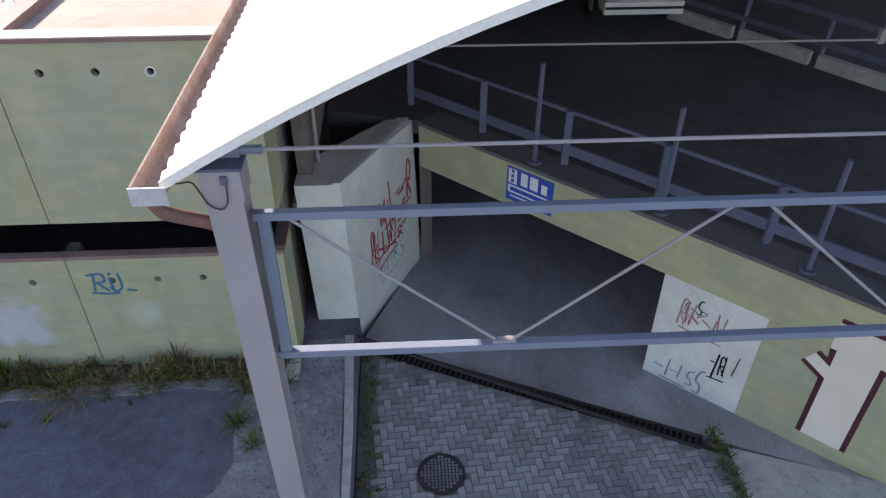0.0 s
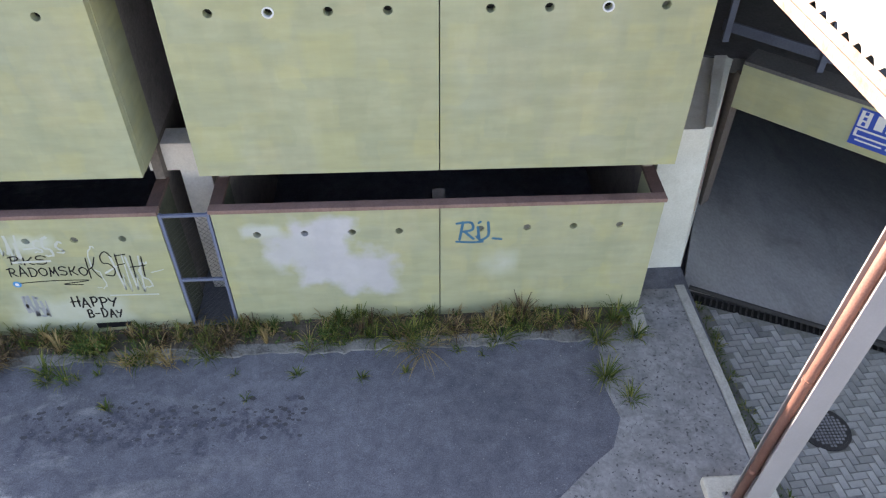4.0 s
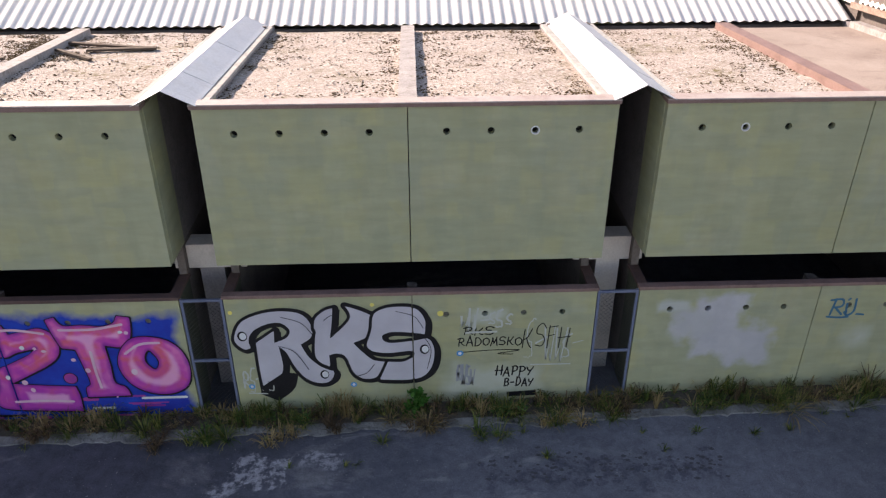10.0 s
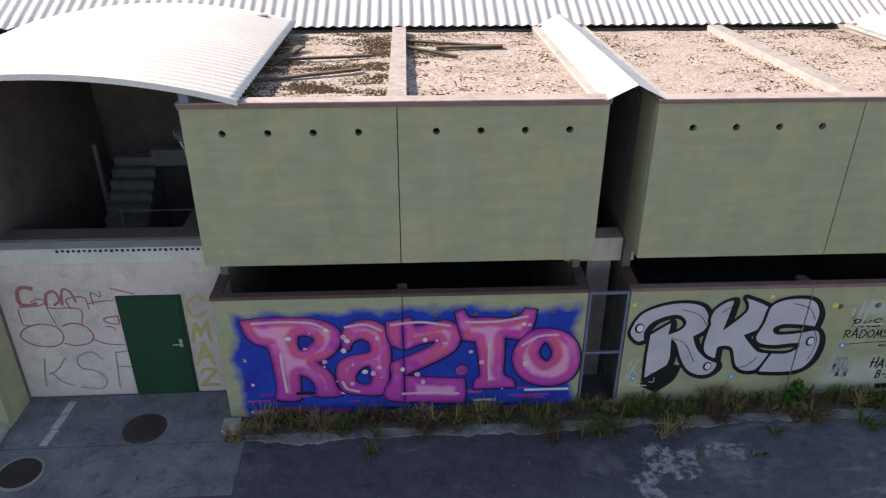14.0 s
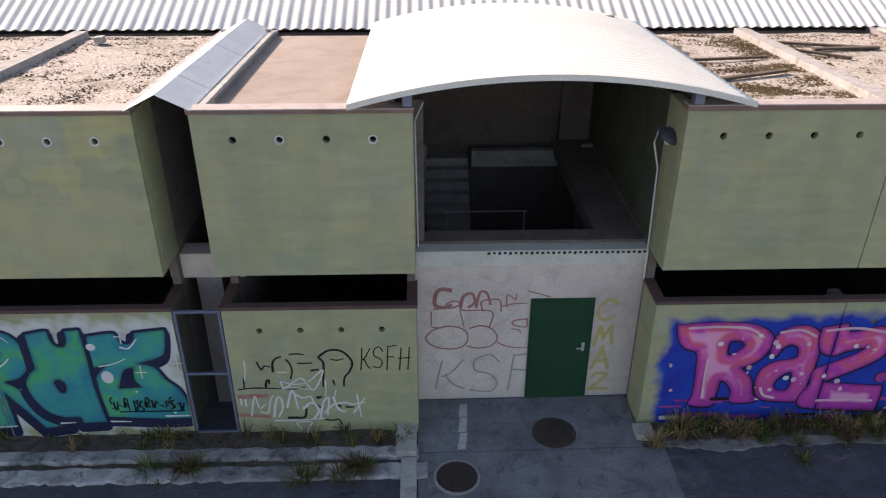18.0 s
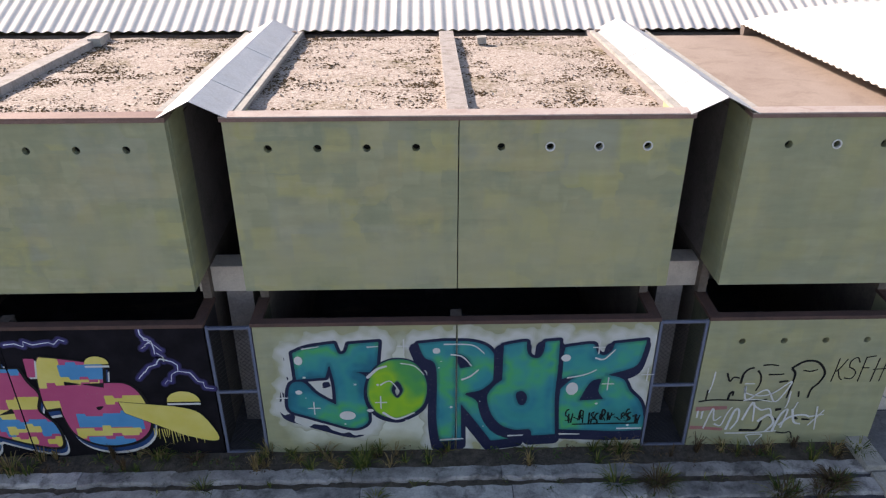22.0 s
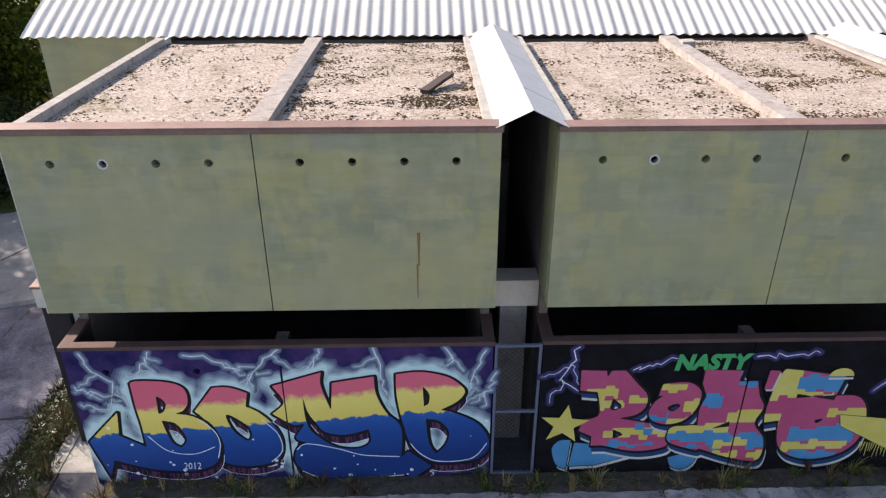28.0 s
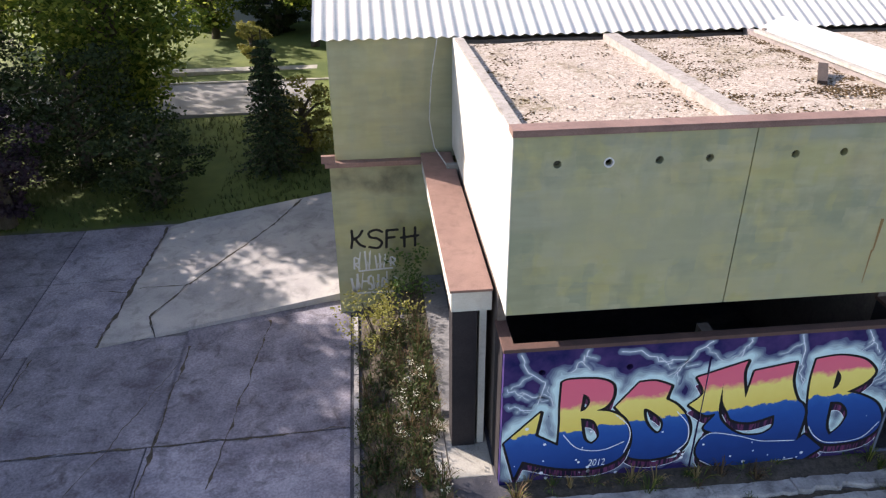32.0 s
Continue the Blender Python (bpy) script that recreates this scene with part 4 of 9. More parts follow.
for k in range(30):
    xx = -22.35 + 0.082 * k
    part("grime_notch", box(xx, xx + 0.045, 0.732, 0.7395, 2.655 + 0.01 * (k % 2), 2.70), GRATE, mid)

# lamp on a thin pole by the door bay
lamp = thing("wall_lamp", "bracket lamp with dark domed shade on a thin white pole", "lamp")
part("pole", tube([(-19.95, 0.60, 2.28), (-19.97, 0.60, 3.2), (-20.0, 0.58, 4.12), (-20.12, 0.52, 4.52), (-20.10, 0.46, 4.72), (-20.0, 0.42, 4.78)], 0.013), PIPE_WHITE, lamp, "thin white pole")
bm = bmesh.new()
bmesh.ops.create_uvsphere(bm, u_segments=20, v_segments=10, radius=0.17)
for v in list(bm.verts):
    v.co.z *= 0.62 if v.co.z > 0 else 0.12
bmesh.ops.transform(bm, matrix=pose(-19.98, 0.38, 4.66, 18, 25, 0), verts=bm.verts)
shade = part("shade", bm, surface("dark_enamel_shade", (0.05, 0.045, 0.06), (0.07, 0.065, 0.08), 4, 50, 0.35), lamp, "dark domed shade", True)
bm = bmesh.new()
bmesh.ops.create_uvsphere(bm, u_segments=12, v_segments=8, radius=0.05)
bmesh.ops.transform(bm, matrix=Matrix.Translation((-20.0, 0.33, 4.61)), verts=bm.verts)
part("bulb", bm, PIPE_WHITE, lamp, "white glass bulb", True)
for xx in (-23.72, -19.63):
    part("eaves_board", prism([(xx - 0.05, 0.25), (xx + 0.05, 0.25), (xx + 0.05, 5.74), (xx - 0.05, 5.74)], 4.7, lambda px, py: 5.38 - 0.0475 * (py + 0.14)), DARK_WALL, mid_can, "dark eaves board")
# Unseen arched board, added to stop a sun shaft entering the stair bay.
bm = bmesh.new()
for i in range(20):
    ends = []
    for j in (i, i + 1):
        u = (j / 20 - 0.5) * 0.97 + 0.5
        ends.append((-24.25 + 5.15 * u, 5.02 + 0.36 * (1 - (2 * u - 1) ** 2) - 0.012))
    (xa, za), (xb, zb) = ends
    for y in (5.66, 5.71):
        bm.faces.new([bm.verts.new(p) for p in ((xa, y, 4.6), (xb, y, 4.6), (xb, y, zb), (xa, y, za))])
part("gable_board", bm, DARK_WALL, mid_can, "added unseen board that shuts sunlight out at the canopy's back")
pole2 = thing("conduit_pole", "thin white conduit standing on the stair bay parapet", "conduit")
part("pole", tube([(-23.40, 0.92, 2.72), (-23.42, 0.92, 4.72), (-23.3, 0.95, 4.98)], 0.013), PIPE_WHITE, pole2)

# ---- east: steel canopy, truss, ramp entrance, upper deck ----
east = barrel(-1.53, 10.67, 5.67, 1.86, -3.64, 5.9, 0.42, False, "canopy_east", "large white arched corrugated canopy over the ramp", pitch=0.19, depth=0.034, edge=0.06)
gutter = thing("gutter", "rusty sheet metal eaves gutter", "gutter")
bm = bmesh.new()
prof = [(0.03, -0.045), (0.02, -0.09), (-0.07, -0.135), (-0.145, -0.11), (-0.165, 0.012), (-0.178, 0.016), (-0.182, 0.002)]
rows = [[bm.verts.new((-1.535 + px, y, 5.665 + pz - 0.042 * (y + 3.7))) for px, pz in prof] for y in (-3.70, 0.0, 5.9)]
for a, b in zip(rows, rows[1:]):
    for i in range(len(prof) - 1):
        bm.faces.new((a[i], a[i + 1], b[i + 1], b[i]))
ob = part("trough", bm, RUST, gutter)
ob.modifiers.new("thickness", "SOLIDIFY").thickness = 0.006
part("end_plate", box(-1.722, -1.475, -3.715, -3.70, 5.535, 5.675, 0.004), ZINC, gutter)
part("outlet", tube([(-1.63, -3.56, 5.55), (-1.63, -3.56, 5.44), (-1.60, -3.54, 5.36), (-1.52, -3.50, 5.30), (-1.36, -3.42, 5.19), (-1.29, -3.38, 5.12), (-1.275, -3.36, 5.02)], 0.052, 12), PIPE_BROWN, gutter, smooth=True)
part("downpipe", tube([(-1.275, -3.36, 5.04), (-1.295, -3.17, 0.52)], 0.05, 12), PIPE_BROWN, gutter, "brown downpipe", True)
part("outlet_hole", tube([(-1.63, -3.56, 5.551), (-1.63, -3.56, 5.556)], 0.045, 12), BORE, gutter)
for zz in (4.6, 2.8, 1.2):
    yy = -3.36 + 0.19 * (5.04 - zz) / 4.5
    part("clip", tube([(-1.285, yy, zz), (-1.285, yy, zz + 0.05)], 0.058, 12), PIPE_BROWN, gutter)

FOOTING = surface("pale_footing_concrete", (0.52, 0.50, 0.45), (0.42, 0.40, 0.36), 2.5, 34, 0.92, dirt=(0.22, 0.20, 0.16), dirt_amount=0.5, relief=0.5)
col = thing("canopy_column", "grey painted steel column with wide flanges on a concrete footing", "column")


def lean_bar(x0, x1, y0, y1, z0, z1):
    """An upright plate whose foot stands 0.2 m further back than its head."""
    bm = box(x0, x1, y0, y1, z0, z1)
    for v in bm.verts:
        v.co.y += 0.20 * (5.4 - v.co.z) / 4.94
    return bm


part("front_flange", lean_bar(-1.305, -1.05, -3.50, -3.484, 0.465, 5.393), STEEL_GREY, col)
part("back_flange", lean_bar(-1.305, -1.05, -3.276, -3.26, 0.465, 5.393), STEEL_GREY, col)
part("web", lean_bar(-1.195, -1.18, -3.483, -3.277, 0.465, 5.393), STEEL_GREY, col)
part("head", box(-1.318, -1.035, -3.507, -3.23, 5.395, 5.655, 0.008), STEEL_GREY, col)
part("cap_plate", box(-1.33, -1.02, -3.515, -3.22, 5.657, 5.68), STEEL_DARK, col)
part("base_plate", box(-1.37, -0.99, -3.34, -3.02, 0.442, 0.464, 0.004), STEEL_GREY, col)
for bx, by in ((-1.34, -3.31), (-1.02, -3.31), (-1.34, -3.05), (-1.02, -3.05)):
    part("bolt", tube([(bx, by, 0.464), (bx, by, 0.50)], 0.014, 6), GRATE, col)
bm = box(-1.535, -0.735, -3.58, -2.80, -0.2, 0.44, 0.035)
for v in bm.verts:
    v.co.z += 0.025 * noise.noise((v.co.x * 5, v.co.y * 5, 1)) * (v.co.z > 0)
part("footing", bm, FOOTING, col, "pale concrete footing")
part("cable", tube(smooth3([(-1.52, -3.62, 5.66), (-1.44, -3.58, 5.62), (-1.36, -3.54, 5.60), (-1.32, -3.525, 5.50), (-1.28, -3.52, 5.40), (-1.20, -3.52, 5.36), (-1.15, -3.52, 5.42), (-1.14, -3.52, 5.56)]), 0.006, 6), GRATE, col, "thin black cable")
part("cable_plug", tube([(-1.54, -3.63, 5.665), (-1.46, -3.60, 5.655)], 0.022, 8), GRATE, col)
part("junction_box", box(-1.175, -1.125, -3.53, -3.508, 5.56, 5.625, 0.005), STEEL_DARK, col)

truss = thing("canopy_truss", "grey-blue steel tie frame between canopy columns", "truss")
TX, TY = 10.4, -3.32
part("lower_chord", box(-1.048, TX, TY - 0.04, TY + 0.04, 3.69, 3.765, 0.006), STEEL_BLUE, truss)
part("upper_chord", box(-1.048, TX, TY - 0.035, TY + 0.035, 5.125, 5.195, 0.006), STEEL_BLUE, truss)
part("end_post", box(-1.02, -0.93, TY - 0.03, TY + 0.03, 3.765, 5.125, 0.004), STEEL_BLUE, truss)
for a, b in (((-0.79, 5.12), (0.83, 3.77)), ((0.93, 3.77), (2.56, 5.12)), ((2.84, 5.12), (4.46, 3.77)), ((4.56, 3.77), (6.2, 5.12))):
    part("diagonal", tube([(a[0], TY, a[1]), (b[0], TY, b[1])], 0.014), STEEL_GREY, truss)
for xx in (0.88, 4.51):
    part("node", box(xx - 0.10, xx + 0.10, TY - 0.03, TY + 0.03, 3.766, 3.80), STEEL_GREY, truss)
part("tie_rod", tube([(-1.03, TY, 5.715), (TX, TY, 5.715)], 0.016), STEEL_GREY, truss)
part("tie_end", tube([(-1.05, TY, 5.715), (-0.90, TY, 5.715)], 0.035), STEEL_BLUE, truss)
part("tie_lug", box(-1.22, -1.05, TY - 0.05, TY + 0.05, 5.681, 5.77, 0.006), STEEL_BLUE, truss)
rod2 = thing("tie_rod", "thin steel tie rod under the canopy", "tie rod")
part("rod", tube([(-1.2, 2.2, 4.10), (TX, 2.2, 4.03)], 0.018), STEEL_GREY, rod2)
part("hanger", tube([(7.0, 2.2, 4.05), (7.0, 2.2, 6.4)], 0.012), STEEL_GREY, rod2)
part("hanger_clamp", box(6.95, 7.05, 2.16, 2.24, 4.0, 4.22), STEEL_GREY, rod2)

# diagonal beam over the ramp mouth
DA, DB = Vector((0.293, 2.80)), Vector((6.2, -2.53))
DW = (DB - DA).normalized()
DN = Vector((-DW.y, DW.x))


def dp_(s, off=0.0):
    p = DA + DW * s + DN * off
    return p.x, p.y


entry = thing("wall_ramp_mouth", "sage green concrete beam over the dark ramp mouth with white side walls", "wall", kind="structure")
part("beam", prism([dp_(0), dp_(7.9), dp_(7.9, 0.3), dp_(0, 0.3)], 1.76, 2.50), GREEN, entry)
part("beam_cap", prism([dp_(0, 0.004), dp_(7.9, 0.004), dp_(7.9, 0.5), dp_(0, 0.5)], 2.502, 2.56), DARK_FLOOR, entry)
part("right_wall", prism([dp_(5.86), dp_(7.9), dp_(7.9, 0.28), dp_(5.86, 0.28)], -0.8, 1.757), GREEN, entry)
part("white_side_wall", prism([dp_(4.42, 0.005), dp_(5.857, 0.005), dp_(5.857, 0.28), dp_(4.42, 0.28)], -0.8, 1.757), WHITE_WALL, entry, "white wall with sprayed tags")
lean = 0.045                                        # the pier's faces lean back by this much to a metre
bm = prism([(-1.36, 0.80), (-0.73, 0.80), (0.29, 2.95), (0.29, 3.2), (0.0, 3.2), (-1.36, 1.5)], -0.6, lambda px, py: 2.69 - 0.11 * clamp(py - 0.8, 0, 2.15))
for v in bm.verts:
    v.co.x -= lean * 0.904 * v.co.z
    v.co.y += lean * 0.427 * v.co.z
part("left_pillar", bm, WHITE_WALL, entry, "white angled pillar wall")
bm = prism([(-0.83, 0.80), (-0.725, 0.80), (0.295, 2.94), (0.295, 3.2), (0.1, 3.2)], lambda px, py: 2.695 - 0.11 * clamp(py - 0.8, 0, 2.15), lambda px, py: 2.72 - 0.11 * clamp(py - 0.8, 0, 2.15))
for v in bm.verts:
    v.co.x -= lean * 0.904 * v.co.z
    v.co.y += lean * 0.427 * v.co.z
part("pillar_coping", bm, WHITE_WALL, entry)
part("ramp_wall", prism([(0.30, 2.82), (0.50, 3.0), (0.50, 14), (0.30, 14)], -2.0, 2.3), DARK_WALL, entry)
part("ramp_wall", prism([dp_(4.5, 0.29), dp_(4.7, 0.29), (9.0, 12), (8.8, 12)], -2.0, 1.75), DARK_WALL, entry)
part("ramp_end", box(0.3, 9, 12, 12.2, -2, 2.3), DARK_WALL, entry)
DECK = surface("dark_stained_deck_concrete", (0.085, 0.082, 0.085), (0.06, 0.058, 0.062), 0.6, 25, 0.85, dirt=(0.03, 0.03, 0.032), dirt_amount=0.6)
deck = thing("floor_upper_deck", "dark concrete upper parking deck", "floor", kind="structure")
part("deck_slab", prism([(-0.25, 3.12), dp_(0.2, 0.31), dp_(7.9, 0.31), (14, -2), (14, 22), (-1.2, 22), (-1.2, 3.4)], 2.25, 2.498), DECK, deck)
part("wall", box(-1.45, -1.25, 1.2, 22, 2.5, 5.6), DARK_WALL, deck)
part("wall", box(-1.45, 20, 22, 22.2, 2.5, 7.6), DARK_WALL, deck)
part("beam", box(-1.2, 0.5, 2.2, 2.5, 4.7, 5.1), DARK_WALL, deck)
part("door_frame", tube([(-1.2, 1.6, 2.4), (-1.2, 1.6, 4.6)], 0.03), STEEL_GREY, deck)
part("step", box(-1.55, -0.95, 1.0, 1.6, 2.2, 2.30), CONCRETE, deck)
# hall roof over the deck behind the canopy
over = thing("roof_deck", "dark underside of the hall roof over the deck", "roof", kind="structure")
part("sheet", box(-1.6, 20, 5.95, 22.2, 5.2, 5.3), ETERNIT, over)
arch = [(-1.5 + 12.14 * i / 20, 5.20 + 1.86 * (1 - (i / 10 - 1) ** 2)) for i in range(21)]
bm = bmesh.new()
for (xa, za), (xb, zb) in zip(arch, arch[1:]):
    for y in (5.86, 5.90):
        bm.faces.new([bm.verts.new(p) for p in ((xa, y, min(4.6, za)), (xb, y, min(4.6, zb)), (xb, y, zb), (xa, y, za))])
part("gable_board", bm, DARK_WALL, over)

# railing and guard posts along the beam
railing = thing("deck_railing", "grey-blue steel railing along the deck edge", "railing")
for s in (-0.5, 0.97, 2.46, 3.95, 5.45, 6.95):
    bx, by = dp_(s, 0.40)
    part("post", bar((bx, by, 2.56), (bx, by, 3.42), 0.1, 0.06), STEEL_DARK, railing)
for zz, hh in ((3.40, 0.05), (2.80, 0.16)):
    a, b = dp_(-0.6, 0.43), dp_(7.6, 0.43)
    part("rail", bar((*a, zz), (*b, zz), 0.04, hh), STEEL_DARK, railing)
for s in (2.1, 4.12, 6.05, 7.5):
    bx, by = dp_(s, 0.16)
    post = thing("guard_post", "slender grey steel guard post on the beam", "post", "guard posts")
    part("shaft", tube([(bx, by, 2.56), (bx, by, 4.12)], 0.035, 10), STEEL_DARK, post)
    part("foot", tube([(bx, by, 2.56), (bx, by, 2.60)], 0.10, 12), STEEL_DARK, post)
far_rail = thing("deck_railing", "grey-blue steel railing with white kerb at the far deck side", "railing")
FA, FB = Vector((5.6, 7.2)), Vector((9.6, 2.2))
for i in range(4):
    p, q = FA.lerp(FB, i / 4 + 0.01), FA.lerp(FB, (i + 1) / 4 - 0.015)
    part("kerb_block", bar((p.x, p.y, 2.62), (q.x, q.y, 2.62), 0.14, 0.24), PALE_CONC, far_rail, "white kerb block")
    part("post", bar((p.x, p.y, 2.5), (p.x + 0.05, p.y, 3.5), 0.08, 0.06), STEEL_DARK, far_rail)
for zz in (2.95, 3.45):
    part("rail", bar((FA.x, FA.y, zz), (FB.x, FB.y, zz), 0.05, 0.1), STEEL_DARK, far_rail)

# ---- sprayed lettering: fat strokes, laid in thin coats on the wall ----
def paint(name, *tones, scale=2.5, rough=0.6, wear=0.35):
    m, nt, b = nodes_of(name, rough, 0, 0.3)
    v = where(nt)
    n = noisy(nt, v, scale, 4, 0.55)
    k = len(tones)
    col = ramp(nt, n, [(0.32 + 0.36 * i / max(1, k - 1), t) for i, t in enumerate(tones)]) if k > 1 else mixc(nt, n, tones[0], tuple(c * 0.85 for c in tones[0]))
    worn = ramp(nt, noisy(nt, v, 30, 4), [(0.62, (0, 0, 0)), (0.8, (wear, wear, wear))])
    col = mixc(nt, worn, col, (0.30, 0.31, 0.27))
    nt.links.new(col, b.inputs["Base Color"])
    return m


def banded(name, stops, z0, z1, wild=0.16, scale=5.0, rise=0.0, x0=0.0):
    """Paint that changes colour with height, along a ragged line."""
    m, nt, b = nodes_of(name, 0.55, 0, 0.3)
    v = where(nt)
    sep = nt.nodes.new("ShaderNodeSeparateXYZ")
    nt.links.new(v, sep.inputs[0])
    k = nt.nodes.new("ShaderNodeMath")
    k.operation = "MULTIPLY_ADD"
    nt.links.new(noisy(nt, v, scale, 6, 0.65), k.inputs[0])
    k.inputs[1].default_value = wild
    lean = nt.nodes.new("ShaderNodeMath")
    lean.operation = "MULTIPLY_ADD"
    nt.links.new(sep.outputs["X"], lean.inputs[0])
    lean.inputs[1].default_value = -rise
    nt.links.new(sep.outputs["Z"], lean.inputs[2])
    nt.links.new(lean.outputs[0], k.inputs[2])
    z0, z1 = z0 - rise * x0, z1 - rise * x0
    r = nt.nodes.new("ShaderNodeMapRange")
    r.inputs[1].default_value, r.inputs[2].default_value = z0 + wild / 2, z1 + wild / 2
    nt.links.new(k.outputs[0], r.inputs[0])
    col = ramp(nt, r.outputs[0], stops)
    nt.links.new(col, b.inputs["Base Color"])
    return m


def airbrush(name, tones, rims, scale=1.6, shift=0.05, foot=None):
    """Sprayed paint that runs through tones over the letter and changes from its edge inwards: rims are (depth, colour, amount)."""
    m, nt, b = nodes_of(name, 0.5, 0, 0.3)
    v = where(nt)
    n = noisy(nt, v, scale, 3, 0.5)
    col = ramp(nt, n, [(0.34 + 0.32 * i / (len(tones) - 1), t) for i, t in enumerate(tones)])
    if foot:
        low = nt.nodes.new("ShaderNodeMapRange")
        low.inputs[1].default_value, low.inputs[2].default_value, low.inputs[3].default_value, low.inputs[4].default_value = foot[0], foot[1], foot[3], 0.0
        high = nt.nodes.new("ShaderNodeSeparateXYZ")
        nt.links.new(v, high.inputs[0])
        nt.links.new(high.outputs["Z"], low.inputs[0])
        col = mixc(nt, low.outputs[0], col, foot[2])
    at = nt.nodes.new("ShaderNodeAttribute")
    at.attribute_name = "edge_depth"
    wob = nt.nodes.new("ShaderNodeMath")
    wob.operation = "MULTIPLY_ADD"
    nt.links.new(noisy(nt, v, 5.0, 3, 0.5), wob.inputs[0])
    wob.inputs[1].default_value = shift
    nt.links.new(at.outputs["Fac"], wob.inputs[2])
    for lo, hi, colour, amount in rims:
        r = nt.nodes.new("ShaderNodeMapRange")
        r.interpolation_type = "SMOOTHSTEP"
        r.inputs[1].default_value, r.inputs[2].default_value = lo + shift / 2, hi + shift / 2
        r.inputs[4].default_value = amount
        nt.links.new(wob.outputs[0], r.inputs[0])
        col = mixc(nt, r.outputs[0], col, colour)
    nt.links.new(col, b.inputs["Base Color"])
    return m


BLACK = paint("black_spray", (0.007, 0.006, 0.008), (0.013, 0.011, 0.013), wear=0.12)
WHITE = paint("white_spray", (0.66, 0.66, 0.66), (0.58, 0.58, 0.59))
SILVER = paint("silver_spray", (0.42, 0.39, 0.43), (0.52, 0.49, 0.53), scale=1.4)
PINK_1 = paint("magenta_spray", (0.16, 0.02, 0.25), (0.30, 0.032, 0.25), (0.36, 0.04, 0.18), scale=1.6)
PINK_2 = paint("deep_pink_spray", (0.23, 0.035, 0.28), (0.38, 0.055, 0.27), (0.42, 0.06, 0.17), scale=1.6)
PINK_LIGHT = paint("pale_pink_spray", (0.62, 0.36, 0.47), (0.70, 0.48, 0.56))
TEAL = airbrush("teal_airbrushed_spray", [(0.012, 0.15, 0.22), (0.016, 0.23, 0.29), (0.03, 0.27, 0.29), (0.05, 0.38, 0.14), (0.018, 0.25, 0.30)], [(0.10, 0.2, (0.03, 0.33, 0.27), 0.45), (0.06, 0.0, (0.008, 0.10, 0.15), 0.6)], 1.2, 0.06)
NAVY = paint("dark_navy_spray", (0.008, 0.014, 0.05), (0.02, 0.022, 0.06))
NAVY_BLUE = paint("deep_blue_spray", (0.012, 0.05, 0.16), (0.015, 0.06, 0.19))
YELLOW = paint("yellow_spray", (0.68, 0.56, 0.12), (0.74, 0.63, 0.2))
SKY_BLUE = paint("light_blue_spray", (0.05, 0.25, 0.52), (0.07, 0.30, 0.58))
NEON_GREEN = paint("green_spray", (0.03, 0.36, 0.12), (0.05, 0.44, 0.17))
SUNSET = banded("pink_to_yellow_to_blue", [(0.0, (0.010, 0.045, 0.22)), (0.30, (0.012, 0.085, 0.36)), (0.385, (0.02, 0.12, 0.44)), (0.39, (0.86, 0.66, 0.15)), (0.57, (0.92, 0.76, 0.22)), (0.62, (0.82, 0.16, 0.24)), (1.0, (0.80, 0.13, 0.22))], 0.0, 2.0, 0.34, 4.5, 0.075, -44.6)
BOLT = paint("pale_lightning_spray", (0.72, 0.78, 0.92), (0.88, 0.90, 0.95), scale=6, wear=0.1)
MAROON = paint("dark_maroon_spray", (0.05, 0.012, 0.02), (0.09, 0.02, 0.03))
CREAM = paint("cream_spray", (0.62, 0.54, 0.45), (0.68, 0.62, 0.55), scale=1)
RED_TAG = paint("red_marker_spray", (0.33, 0.05, 0.045), (0.42, 0.10, 0.085))
RED_FAINT = paint("faded_red_spray", (0.36, 0.19, 0.18), (0.36, 0.13, 0.13), scale=5)
GREY_TAG = paint("faded_grey_spray", (0.26, 0.27, 0.29), (0.32, 0.32, 0.33), scale=5)
YELLOW_TAG = paint("faded_yellow_spray", (0.50, 0.42, 0.13), (0.45, 0.40, 0.22), scale=5)
BLUE_TAG = paint("blue_tag_spray", (0.03, 0.11, 0.19), (0.05, 0.16, 0.24), scale=8)
VIOLET_TAG = paint("violet_tag_spray", (0.20, 0.19, 0.29), (0.27, 0.26, 0.34), scale=8)


def striped(name, dark, bright, step):
    """Sprayed upright stripes of uneven strength."""
    m, nt, b = nodes_of(name, 0.6, 0, 0.3)
    n = noisy(nt, where(nt, (1.0, 1.0, 0.12)), step, 2, 0.5)
    nt.links.new(ramp(nt, n, [(0.44, dark), (0.54, bright), (0.60, dark)]), b.inputs["Base Color"])
    return m


PURPLE_EDGE = striped("purple_striped_spray", (0.014, 0.010, 0.035), (0.20, 0.05, 0.14), 14)


def smooth_line(pts, n=7):
    if len(pts) < 3:
        return [Vector(p) for p in pts]
    p = [Vector(q) for q in pts]
    closed = (p[0] - p[-1]).length < 1e-6
    out = []
    for i in range(len(p) - 1):
        a = p[i - 1] if i else (p[-2] if closed else p[0])
        d = p[i + 2] if i + 2 < len(p) else (p[1] if closed else p[-1])
        b, c = p[i], p[i + 1]
        for k in range(n):
            t = k / n
            out.append(0.5 * ((2 * b) + (c - a) * t + (2 * a - 5 * b + 4 * c - d) * t * t + (3 * b - a - 3 * c + d) * t ** 3))
    out.append(p[-1])
    return out


FRONT = Matrix(((1, 0, 0, 0), (0, 0, 1, 0), (0, 1, 0, 0), (0, 0, 0, 1)))   # (u, v, depth) to a wall that faces -y


